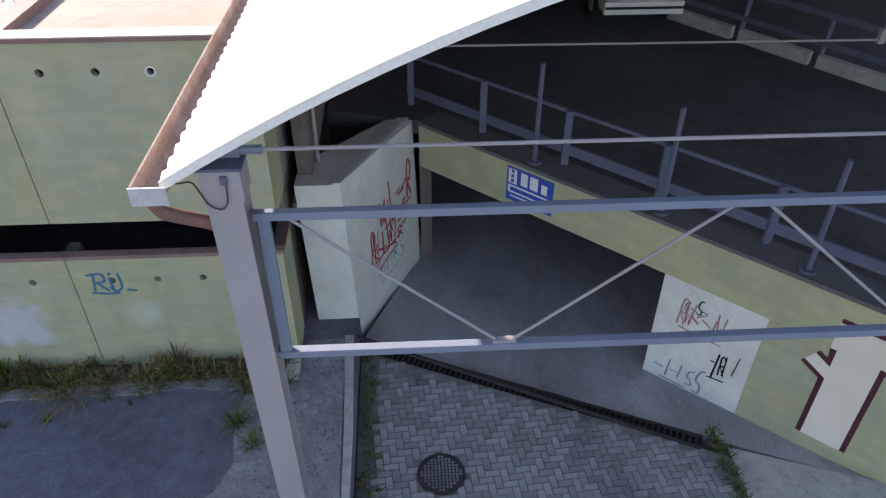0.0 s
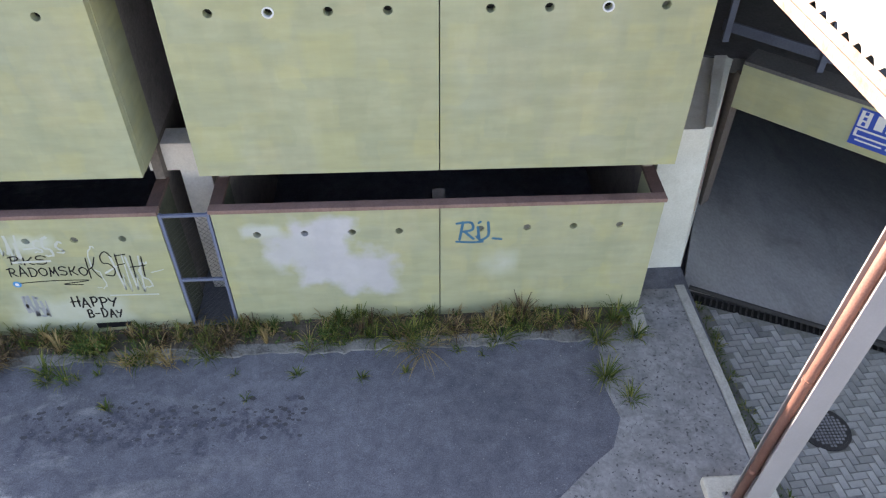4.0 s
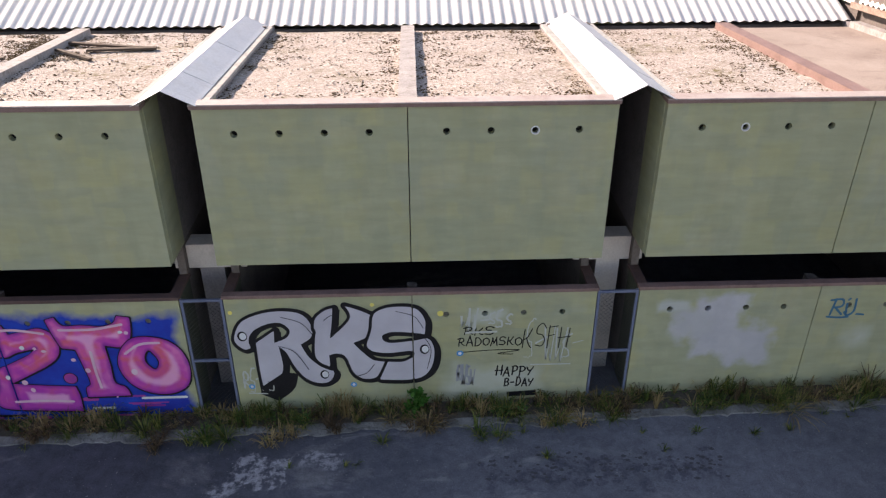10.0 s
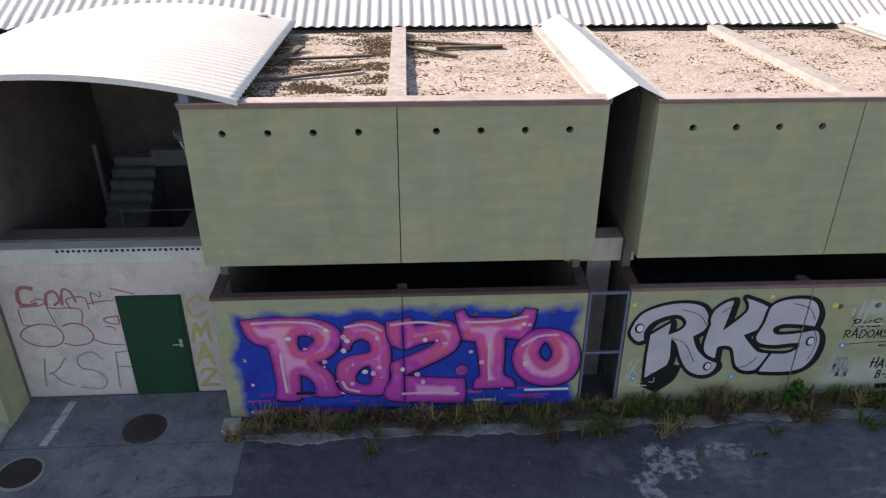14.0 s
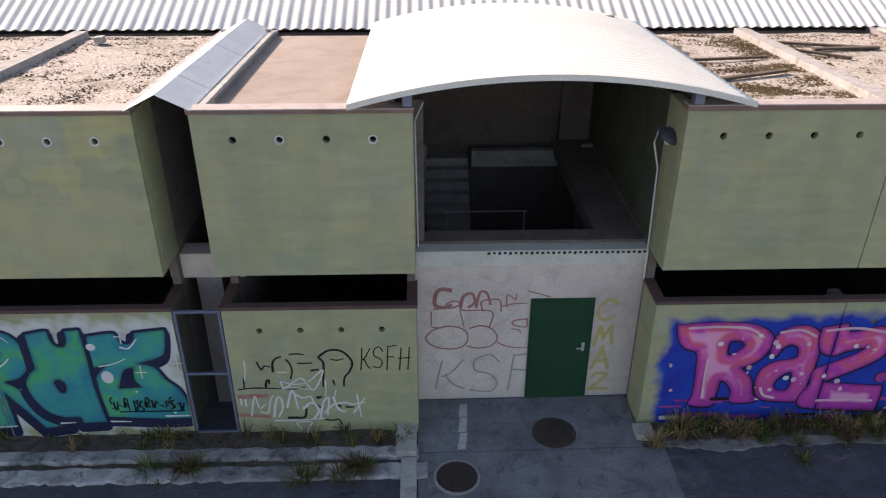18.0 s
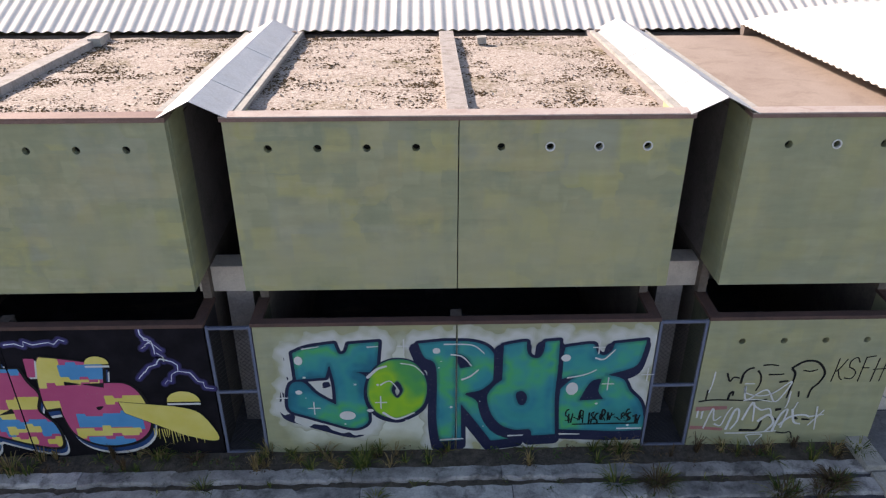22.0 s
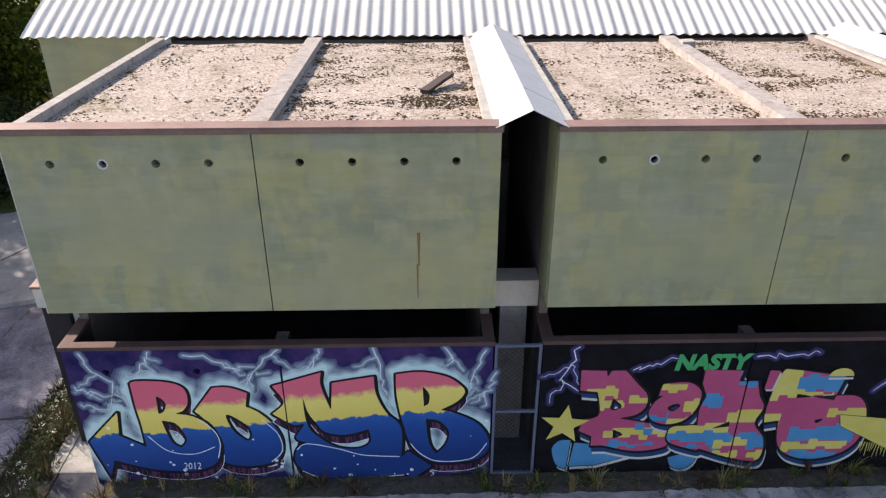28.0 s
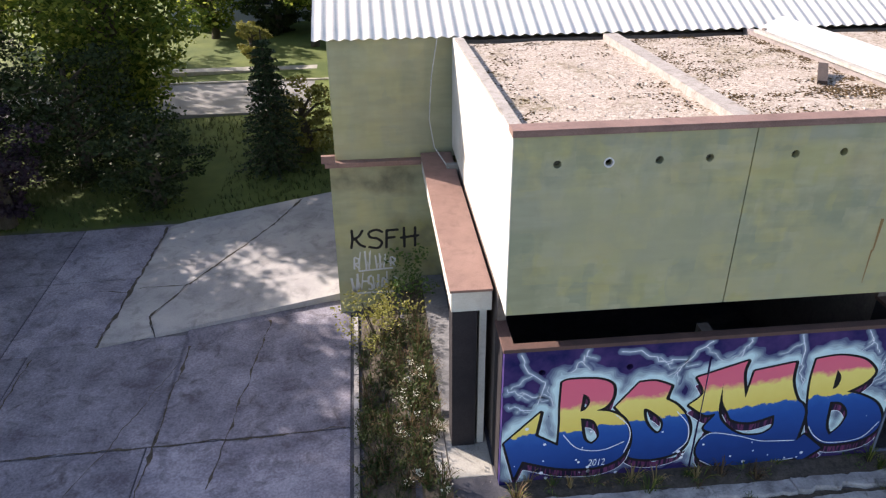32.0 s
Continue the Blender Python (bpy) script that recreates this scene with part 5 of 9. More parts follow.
def ribbon(bm, pts, width, lay, wall=FRONT, round_ends=True, taper=0.0):
    """A painted stroke on a wall: pts are (along, up); lay is its coat in millimetres."""
    pts = [Vector((p[0], p[1])) for p in pts]
    n = len(pts)
    d = -lay / 1000
    left, right = [], []
    for i, p in enumerate(pts):
        way = pts[min(i + 1, n - 1)] - pts[max(i - 1, 0)]
        if way.length < 1e-9:
            way = Vector((1, 0))
        way.normalize()
        w = width / 2 * (1 - taper * i / max(1, n - 1))
        s = Vector((-way.y, way.x)) * w
        left.append(bm.verts.new(wall @ Vector((*(p + s), d))))
        right.append(bm.verts.new(wall @ Vector((*(p - s), d))))
    for i in range(n - 1):
        bm.faces.new((left[i], left[i + 1], right[i + 1], right[i]))
    if round_ends and width > 0.03:
        ends = [(pts[0], width / 2, 0.0002), (pts[-1], width / 2 * (1 - taper), 0.0004)]
        for p, w, up in ends[: 1 if (pts[0] - pts[-1]).length < 1e-4 else 2]:
            bm.faces.new([bm.verts.new(wall @ Vector((p.x + w * math.cos(math.tau * k / 18), p.y + w * math.sin(math.tau * k / 18), d - up))) for k in range(18)])
    return bm


GLYPH = {
    "R": [[(0.12, 0.0), (0.16, 0.5), (0.2, 0.95)], [(-0.08, 0.86), (0.2, 0.98), (0.62, 1.0), (0.86, 0.8), (0.68, 0.56), (0.26, 0.48)], [(0.42, 0.5), (0.66, 0.24), (1.0, 0.06)]],
    "a": [[(0.06, 0.84), (0.4, 1.0), (0.78, 0.86), (0.84, 0.5), (0.84, 0.03), (1.0, 0.02)], [(0.8, 0.52), (0.42, 0.58), (0.1, 0.3), (0.36, 0.02), (0.8, 0.2)]],
    "Z": [[(0.05, 0.8), (0.3, 0.96), (0.9, 0.94)], [(0.9, 0.94), (0.55, 0.5), (0.08, 0.08)], [(0.08, 0.08), (0.6, 0.1), (1.0, 0.06)]],
    "2": [[(0.04, 0.74), (0.3, 0.97), (0.72, 0.98), (0.95, 0.78), (0.62, 0.48), (0.1, 0.12)], [(0.06, 0.08), (0.5, 0.1), (1.0, 0.07)]],
    "T": [[(-0.04, 1.0), (0.25, 0.88), (0.72, 0.93), (1.04, 1.06)], [(0.5, 0.9), (0.47, 0.4), (0.5, 0.0)]],
    "O": [[(0.5, 1.0), (0.08, 0.78), (0.06, 0.3), (0.5, 0.0), (0.93, 0.28), (0.94, 0.74), (0.5, 1.0)]],
    "K": [[(0.16, 0.98), (0.12, 0.5), (0.06, 0.04)], [(0.9, 0.98), (0.55, 0.62), (0.2, 0.48)], [(0.36, 0.52), (0.66, 0.2), (1.0, 0.06)]],
    "S": [[(0.98, 0.82), (0.6, 1.0), (0.12, 0.86), (0.14, 0.6), (0.62, 0.5), (0.98, 0.3), (0.7, 0.04), (0.05, 0.06)]],
    "J": [[(0.0, 0.9), (0.4, 0.98), (1.0, 0.96)], [(0.72, 0.94), (0.7, 0.5), (0.62, 0.14), (0.3, 0.02), (0.04, 0.3)]],
    "d": [[(0.76, 1.0), (0.78, 0.5), (0.92, 0.02)], [(0.74, 0.56), (0.3, 0.62), (0.1, 0.3), (0.36, 0.03), (0.76, 0.2)]],
    "Y": [[(0.02, 1.0), (0.2, 0.62), (0.6, 0.56)], [(0.98, 1.0), (0.62, 0.5), (0.3, 0.0)]],
    "B": [[(0.14, 0.0), (0.15, 0.5), (0.12, 0.97)], [(0.1, 0.96), (0.6, 0.98), (0.84, 0.78), (0.6, 0.56), (0.22, 0.5)], [(0.24, 0.5), (0.72, 0.46), (0.98, 0.24), (0.66, 0.03), (0.14, 0.04)]],
    "M": [[(0.02, 0.0), (0.12, 0.5), (0.24, 0.96)], [(0.24, 0.96), (0.38, 0.6), (0.5, 0.34)], [(0.5, 0.34), (0.64, 0.66), (0.82, 1.0)], [(0.82, 1.0), (0.88, 0.5), (1.0, 0.04)]],
    "I": [[(0.5, 1.0), (0.5, 0.0)]],
}


GLYPH.update({
    "F": [[(0.1, 0.0), (0.12, 0.98)], [(0.12, 0.96), (0.95, 1.0)], [(0.12, 0.55), (0.7, 0.56)]],
    "H": [[(0.08, 0.0), (0.12, 1.0)], [(0.9, 0.02), (0.94, 1.0)], [(-0.1, 0.5), (1.1, 0.54)]],
    "A": [[(0.0, 0.0), (0.45, 1.0), (0.5, 1.0), (0.95, 0.0)], [(0.15, 0.36), (0.85, 0.38)]],
    "D": [[(0.1, 0.0), (0.12, 1.0)], [(0.02, 1.0), (0.6, 0.95), (0.95, 0.5), (0.6, 0.05), (0.02, 0.0)]],
    "P": [[(0.12, 0.0), (0.14, 1.0)], [(0.0, 0.95), (0.6, 1.0), (0.9, 0.75), (0.6, 0.48), (0.14, 0.45)]],
    "C": [[(0.95, 0.85), (0.5, 1.0), (0.06, 0.6), (0.2, 0.1), (0.6, 0.0), (0.95, 0.2)]],
    "-": [[(0.15, 0.5), (0.85, 0.52)]],
    "N": [[(0.08, 0.0), (0.1, 1.0)], [(0.1, 1.0), (0.88, 0.0)], [(0.88, 0.0), (0.92, 1.0)]],
    " ": [],
})


def coat_mesh(lines, half, wall, lay, cell=0.016):
    """One flat coat of paint: everything within half a stroke's width of the given lines."""
    segs = np.array([(*a, *b) for line in lines for a, b in zip(line, line[1:])], float)
    x0, y0 = segs[:, [0, 2]].min() - half - cell, segs[:, [1, 3]].min() - half - cell
    nx = int((segs[:, [0, 2]].max() + half + cell - x0) / cell) + 2
    ny = int((segs[:, [1, 3]].max() + half + cell - y0) / cell) + 2
    gx, gy = np.meshgrid(x0 + cell * np.arange(nx), y0 + cell * np.arange(ny), indexing="ij")
    best = np.full(gx.shape, 1e9)
    for ax, ay, bx, by in segs:
        dx, dy = bx - ax, by - ay
        t = np.clip(((gx - ax) * dx + (gy - ay) * dy) / (dx * dx + dy * dy + 1e-12), 0, 1)
        best = np.minimum(best, (gx - ax - t * dx) ** 2 + (gy - ay - t * dy) ** 2)
    return field_mesh(half - np.sqrt(best), x0, y0, cell, wall, lay)


def field_mesh(f, x0, y0, cell, wall, lay, soft=False):
    """The flat patch of paint where the field f is above nought; soft keeps the depth inside the edge for airbrushed shading."""
    nx, ny = f.shape
    verts, faces, depth = [], [], []

    def add(poly):
        faces.append(range(len(verts), len(verts) + len(poly)))
        verts.extend(wall @ Vector((q[0], q[1], -lay / 1000)) for q in poly)
        depth.extend(q[2] if len(q) > 2 else 0.0 for q in poly)

    ins = f > 0
    full = ins[:-1, :-1] & ins[1:, :-1] & ins[1:, 1:] & ins[:-1, 1:]
    some = (ins[:-1, :-1] | ins[1:, :-1] | ins[1:, 1:] | ins[:-1, 1:]) & ~full
    for jj in range(ny - 1):
        row = full[:, jj]
        ii = 0
        while ii < nx - 1:
            if row[ii] and soft:
                add([(x0 + cell * p, y0 + cell * q, f[p, q]) for p, q in ((ii, jj), (ii + 1, jj), (ii + 1, jj + 1), (ii, jj + 1))])
                ii += 1
            elif row[ii]:
                k = ii
                while k < nx - 1 and row[k]:
                    k += 1
                add([(x0 + cell * ii, y0 + cell * jj), (x0 + cell * k, y0 + cell * jj), (x0 + cell * k, y0 + cell * (jj + 1)), (x0 + cell * ii, y0 + cell * (jj + 1))])
                ii = k
            else:
                ii += 1
    for ii, jj in zip(*np.nonzero(some)):
        ring = ((ii, jj), (ii + 1, jj), (ii + 1, jj + 1), (ii, jj + 1))
        poly = []
        for a, b in zip(ring, ring[1:] + ring[:1]):
            fa, fb = f[a], f[b]
            if fa > 0:
                poly.append((x0 + cell * a[0], y0 + cell * a[1], fa))
            if (fa > 0) != (fb > 0):
                t = fa / (fa - fb)
                poly.append((x0 + cell * (a[0] + t * (b[0] - a[0])), y0 + cell * (a[1] + t * (b[1] - a[1]))))
        if len(poly) > 2:
            add(poly)
    me = bpy.data.meshes.new("coat")
    me.from_pydata([tuple(v) for v in verts], [], [list(q) for q in faces])
    if soft:
        me.attributes.new("edge_depth", "FLOAT", "POINT").data.foreach_set("value", depth)
    return me


def coat(name, lines, half, material, parent, lay, wall=FRONT, label="", cell=0.016):
    me = coat_mesh(lines, half, wall, lay, cell)
    me.materials.append(material)
    ob = new(name, me)
    ob.parent = parent
    return tagged(ob, label) if label else ob


letter_count = 0

# fat letters, drawn as outlines in a box of 100 by 100; "!" marks a sharp corner, "/" parts a hole
FAT = {
    "B_R": "9,51 1,59 0,69 9,87 29,97 52,100 72,95 81,79 79,65 68,56! 74,41 84,29 96,25! 100,16 94,5 82,3 69,10 59,25 51,46 45,53! 47,30 45,18! 22,0! 21,28 21,60! 42,76! 41,60! 53,66 57,75 49,84 35,83 21,75 15,64 16,53!",
    "B_K": "2,73 6,85 19,94 31,97! 28,76 24,58! 43,73 52,83 51,92 45,100! 65,94 82,87! 81,72 75,58 56,50! 68,38 82,27 100,24! 89,6 80,0 64,1 52,10 43,31 32,36 21,34! 21,18! 6,25 0,36 2,57 4,66",
    "B_S": "12,90 28,98 53,100 75,96 87,81 86,62! 63,65 37,66 24,61 33,53 70,55 91,57 100,42 97,20 84,5 61,0 22,1 17,3! 30,27! 54,27 68,34 65,40 32,38 9,41 0,49 4,61 8,71",
    "B_foot": "0,60! 63,100! 100,93! 85,42 42,0! 0,25!",
    "C_R": "0,98! 25,100 58,100 83,96 99,85 100,71 93,58 82,50 74,47! 87,34 93,15 97,5 72,4 69,19 62,29 55,32! 54,13 51,0 27,2 29,17 27,55 24,67! 12,71! 4,81 / 57,78 66,79 73,74 68,68 60,62 56,66",
    "C_a": "13,65! 16,86 34,97 63,100 86,94 97,82 100,52 95,24 91,1 39,0 10,6 0,22 2,41 22,53 54,57 64,60! 61,71 47,76 33,71 26,61! / 34,25 44,35 61,39 63,19 51,14 37,18",
    "C_Z": "5,96! 34,100! 39,90! 56,93 76,96 91,87 91,70 79,58 52,46 24,35! 62,32 98,30! 100,18 99,0! 54,2 6,6 0,19 9,33 9,49 31,58 54,67 64,74! 42,70 27,65 11,70 5,83",
    "C_T": "0,97! 11,100! 19,90 41,90 63,88 79,92 85,100! 100,98! 97,79 88,63 62,65! 63,41 63,19 75,12 79,1! 25,0! 26,12 33,19 29,45 26,61! 10,63! 4,80",
    "C_O": "45,100 75,93 94,73 100,42 91,13 63,0 32,5 10,22 0,50 6,75 23,95 / 48,77 58,58 51,44 40,55 40,68",
    "E_J": "10,89! 26,95 54,99! 58,88 65,89 69,98! 100,100! 96,66! 74,67! 86,58 85,20 83,6 68,0 41,8 18,16 1,23 0,38 5,54 18,56 31,42 51,29! 51,53 47,76! 42,61! 11,59!",
    "E_O": "51,100 78,94 95,74 100,49 91,21 66,5 43,0 15,10 0,32 0,59 12,82 28,95 / 50,64 59,49 49,36 40,50",
    "E_R": "0,98! 24,100! 51,99 67,93 75,79 73,64 61,53 45,49 56,42 69,21 81,10 100,8! 100,3! 72,0! 55,22 41,39! 42,1! 20,0! 17,24 17,75 6,85 / 35,88 46,84 51,76! 40,74!",
    "E_d": "20,96! 44,99 51,99! 52,90 58,84 68,83 74,88 76,99! 95,100! 96,72 95,42 100,1! 66,0! 62,7 41,7 20,13 6,26 0,43 8,54 20,61! / 40,46 49,49 56,43 53,35 45,35",
    "E_Z": "3,94! 29,97 34,94 37,88 45,85 52,90 54,97! 87,100! 86,91 82,76 73,70 50,64! 68,59 77,46 90,34 96,19 100,1! 68,0 4,3! 1,15 0,34 1,47 7,55 17,63! 0,60! 0,78 / 23,36! 33,56 45,60! 43,46 50,37!",
    "F_B": "0,100! 26,99! 27,92! 31,99! 45,99! 58,84 70,70 70,55 61,46 45,42! 74,36 96,28 100,17 96,5 66,0 31,8! 18,8! 18,20! 4,27! 7,41! 23,47 19,74! 1,76! / 36,66! 45,57 39,52! 34,55 / 40,28! 50,22 41,17!",
    "F_O": "20,97! 70,100 99,80 100,47 81,13 46,0 13,8 0,28 9,55 23,68 14,68! / 38,41 52,49 62,45 49,32",
    "F_Y": "25,100! 62,99! 60,88! 78,88! 83,73 90,60 85,43 97,27 100,10 94,0 68,4 35,15! 29,14 3,23 0,35 6,41 28,42! 27,59 31,73! 25,86! / 44,38! 59,45! 60,40!",
    "F_S": "0,55 2,79 7,98 16,100 67,92! 62,67! 26,74! 26,70! 68,72 85,70 95,59 100,38 96,18 81,5 56,0 34,5 21,16 16,33 15,45! 1,43! / 50,45 57,46 52,42",
    "F_apostrophe": "12,100! 100,97! 65,0! 0,0!",
    "F_foot": "0,70 38,98 100,100! 88,0! 31,16",
    "F_foot2": "4,100! 34,87! 100,78! 61,39! 28,4! 0,0!",
    "F_foot3": "0,61! 100,100! 93,37 58,0 16,16",
    "F_beam": "0,100! 59,87! 84,70 100,14 93,0 62,16! 4,73!",
    "G_B": "42,98! 46,100 59,100 72,98 81,92 82,79 77,70 70,67! 83,64 94,55 100,37 99,22 92,11 77,5 60,5 42,8 15,18! 9,0! 0,39! 27,69! 24,45! 43,32! 43,56 42,75 / 59,85! 63,82 65,76 62,69 58,67! / 59,60! 69,57 74,47 75,38 70,31! 63,38",
    "G_O": "0,72! 26,100! 46,100 66,93! 62,77! 77,69 92,54 100,35 96,13 82,4 56,0 33,3 21,9! 23,31 18,50 8,64 / 37,67 49,62 62,51 64,40 58,34 47,42 39,54",
    "G_M": "2,89! 33,100! 32,89 37,67! 39,91! 65,96! 66,80 72,64 78,57 81,49 81,36 80,23! 85,29! 100,14! 85,0! 82,6 56,3 32,1 18,9 11,20 13,33 20,38! 13,43 19,55 12,55 0,65! 8,75 / 20,83! 22,67 27,56 32,48 45,45 60,50! 61,40 58,35 51,32 39,34 28,43 21,56",
    "G_B2": "0,98! 26,100 53,95 68,86 73,78 64,68 47,60! 66,55 88,44 100,27 99,13 85,3 61,0 40,1 23,10 11,28 4,53 0,77 / 28,85! 35,77 34,67 29,64! / 31,50! 45,48 56,36 53,22 42,11! 34,24",
}


def outline(key, x0, x1, z0, z1, round_n=6):
    loops = []
    for loop in FAT[key].split("/"):
        pts = []
        for item in loop.split():
            u, v = item.rstrip("!").split(",")
            p = (x0 + (x1 - x0) * float(u) / 100, z0 + (z1 - z0) * float(v) / 100)
            pts += [p, p] if item.endswith("!") else [p]
        n, line = len(pts), []
        for i in range(n):
            a, b, c, d = (Vector(pts[(i + k) % n]) for k in (-1, 0, 1, 2))
            if (b - c).length < 1e-6:
                continue
            for k in range(round_n):
                t = k / round_n
                q = 0.5 * ((2 * b) + (c - a) * t + (2 * a - 5 * b + 4 * c - d) * t * t + (3 * b - a - 3 * c + d) * t ** 3)
                line.append((q.x, q.y))
        loops.append(line + line[:1])
    return loops


def fat_coats(key, box4, coats, parent, name="letter", label="", wall=FRONT, cell=0.014, order=0, ragged=0.0, soft=False, bands=()):
    """One sprayed letter with its outlines: coats of (extra width, material, shift along, shift up)."""
    global letter_count
    letter_count += 1
    segs = []
    for loop in outline(key, *box4):
        segs += [(*a, *b) for a, b in zip(loop, loop[1:]) if (a[0] - b[0]) ** 2 + (a[1] - b[1]) ** 2 > 1e-9]
    segs = np.array(segs, float)
    most = max(c[0] for c in coats) + 2 * cell
    x0, y0 = segs[:, [0, 2]].min() - most, segs[:, [1, 3]].min() - most
    nx = int((segs[:, [0, 2]].max() + most - x0) / cell) + 2
    ny = int((segs[:, [1, 3]].max() + most - y0) / cell) + 2
    gx, gy = np.meshgrid(x0 + cell * np.arange(nx), y0 + cell * np.arange(ny), indexing="ij")
    best, odd = np.full(gx.shape, 1e9), np.zeros(gx.shape, bool)
    for ax, ay, bx, by in segs:
        dx, dy = bx - ax, by - ay
        t = np.clip(((gx - ax) * dx + (gy - ay) * dy) / (dx * dx + dy * dy), 0, 1)
        best = np.minimum(best, (gx - ax - t * dx) ** 2 + (gy - ay - t * dy) ** 2)
        if ay != by:
            odd ^= ((ay > gy) != (by > gy)) & (gx < ax + (gy - ay) * dx / dy)
    field = np.sqrt(best) * np.where(odd, 1, -1)
    if ragged:
        field += ragged * (np.sin(gx * 9.1 + 2.2 * np.sin(gy * 5.3)) * np.sin(gy * 8.3 + 1.7 * np.sin(gx * 4.1)) + 0.45 * np.sin(gx * 27 + gy * 13) * np.sin(gy * 23 - gx * 7))
    bay0 = LEFT[key[0]] + 0.012
    bay1 = LEFT[key[0]] + WIDE[key[0]] * PANEL - 0.012
    lay = 3.0 + 3.6 * order + 0.12 * (letter_count % 5)
    for k, (extra, material, sx, sz) in enumerate(coats):
        last = k == len(coats) - 1
        inside = np.minimum(np.minimum(gx + sx - bay0, bay1 - gx - sx), 2.19 - gy - sz)
        if WIDE[key[0]] == 2:
            inside = np.minimum(inside, np.abs(gx + sx - LEFT[key[0]] - PANEL) - 0.5 * cell - 0.003)
        me = field_mesh(np.minimum(field + extra, inside), x0 + sx, y0 + sz, cell, wall, lay, soft and last)
        me.materials.append(material)
        ob = new(name if last else "letter_coat", me)
        ob.parent = parent
        if last and label:
            tagged(ob, label)
        lay += 0.9
    step = random.Random(order * 7 + 1)
    for k, (material, u0, u1, v0, v1) in enumerate(bands):
        # a colour patch with stepped edges, kept inside the letter
        xa, xb = (box4[0] + (box4[1] - box4[0]) * e / 100 for e in (u0, u1))
        za, zb = (box4[2] + (box4[3] - box4[2]) * e / 100 for e in (v0, v1))
        cols = np.clip(((gx - xa) / 0.13).astype(int), 0, 40)
        up = np.array([step.choice((-0.05, 0.0, 0.0, 0.05)) for _ in range(41)])[cols]
        dn = np.array([step.choice((-0.05, 0.0, 0.0, 0.05)) for _ in range(41)])[cols]
        f = np.minimum(np.minimum(gx - xa, xb - gx), np.minimum(gy - za - dn, zb + up - gy))
        f = np.minimum(np.minimum(f, field - 0.004), np.abs(gx - LEFT[key[0]] - PANEL) - 0.5 * cell - 0.003)
        if (f > 0).any():
            me = field_mesh(f, x0, y0, cell, wall, lay - 0.78 + 0.1 * k)
            me.materials.append(material)
            new("colour_band", me).parent = parent



def letter(ch, x0, x1, z0, z1, width, coats, parent, name="letter", wall=FRONT, slant=0.0, label=""):
    """One sprayed letter in the box x0..x1, z0..z1: coats of (extra width, material, shift along, shift up)."""
    global letter_count
    letter_count += 1
    w, h = x1 - x0, z1 - z0
    inset = width / 2
    lay = 4.0 + 0.23 * (letter_count % 7)
    for k, (extra, material, sx, sz) in enumerate(coats):
        lines = [smooth_line([(x0 + inset + (w - width) * u + slant * h * v + sx, z0 + inset + (h - width) * v + sz) for u, v in stroke], 8) for stroke in GLYPH[ch]]
        coat("letter_coat" if k < len(coats) - 1 else name, lines, max(0.01, (width + extra) / 2), material, parent, lay, wall, label if k == len(coats) - 1 else "")
        lay += 3.0


def hand(text, x, z, height, width, material, parent, advance=0.8, lay=5.0, wall=FRONT, seed=1, lean=0.06, name="tag_writing"):
    """Words written freehand with a marker or can."""
    rnd = random.Random(seed)
    lines = []
    for k, ch in enumerate(text):
        w = height * advance * 0.8
        bx, bz, sc = x + k * height * advance + rnd.uniform(-0.03, 0.03) * height, z + rnd.uniform(-0.07, 0.07) * height, rnd.uniform(0.85, 1.1)
        for stroke in GLYPH[ch]:
            lines.append(smooth_line([(bx + w * u + lean * height * v + rnd.uniform(-0.04, 0.04) * w, bz + height * sc * v + rnd.uniform(-0.03, 0.03) * height) for u, v in stroke], 6))
    return coat(name, lines, width / 2, material, parent, lay, wall, cell=max(0.006, width * 0.4))


def words(text, x, z, height, material, parent, name="tag_writing", wall=FRONT, lay=4.0, shear=0.15, stretch=1.0, weight=0.0, turn=0.0):
    """Hand-sprayed words from the built-in font, starting at x, z."""
    cu = bpy.data.curves.new(name, "FONT")
    cu.body, cu.size, cu.shear, cu.offset, cu.resolution_u = text, height * 1.4, shear, weight, 3
    tmp = bpy.data.objects.new(name, cu)
    scene.collection.objects.link(tmp)
    me = bpy.data.meshes.new_from_object(tmp.evaluated_get(bpy.context.evaluated_depsgraph_get()))
    bpy.data.objects.remove(tmp)
    c, s = math.cos(turn), math.sin(turn)
    for v in me.vertices:
        u, w = v.co.x * stretch, v.co.y
        v.co = wall @ Vector((x + u * c - w * s, z + u * s + w * c, -lay / 1000))
    me.materials.append(material)
    ob = new(name, me)
    ob.parent = parent
    return ob


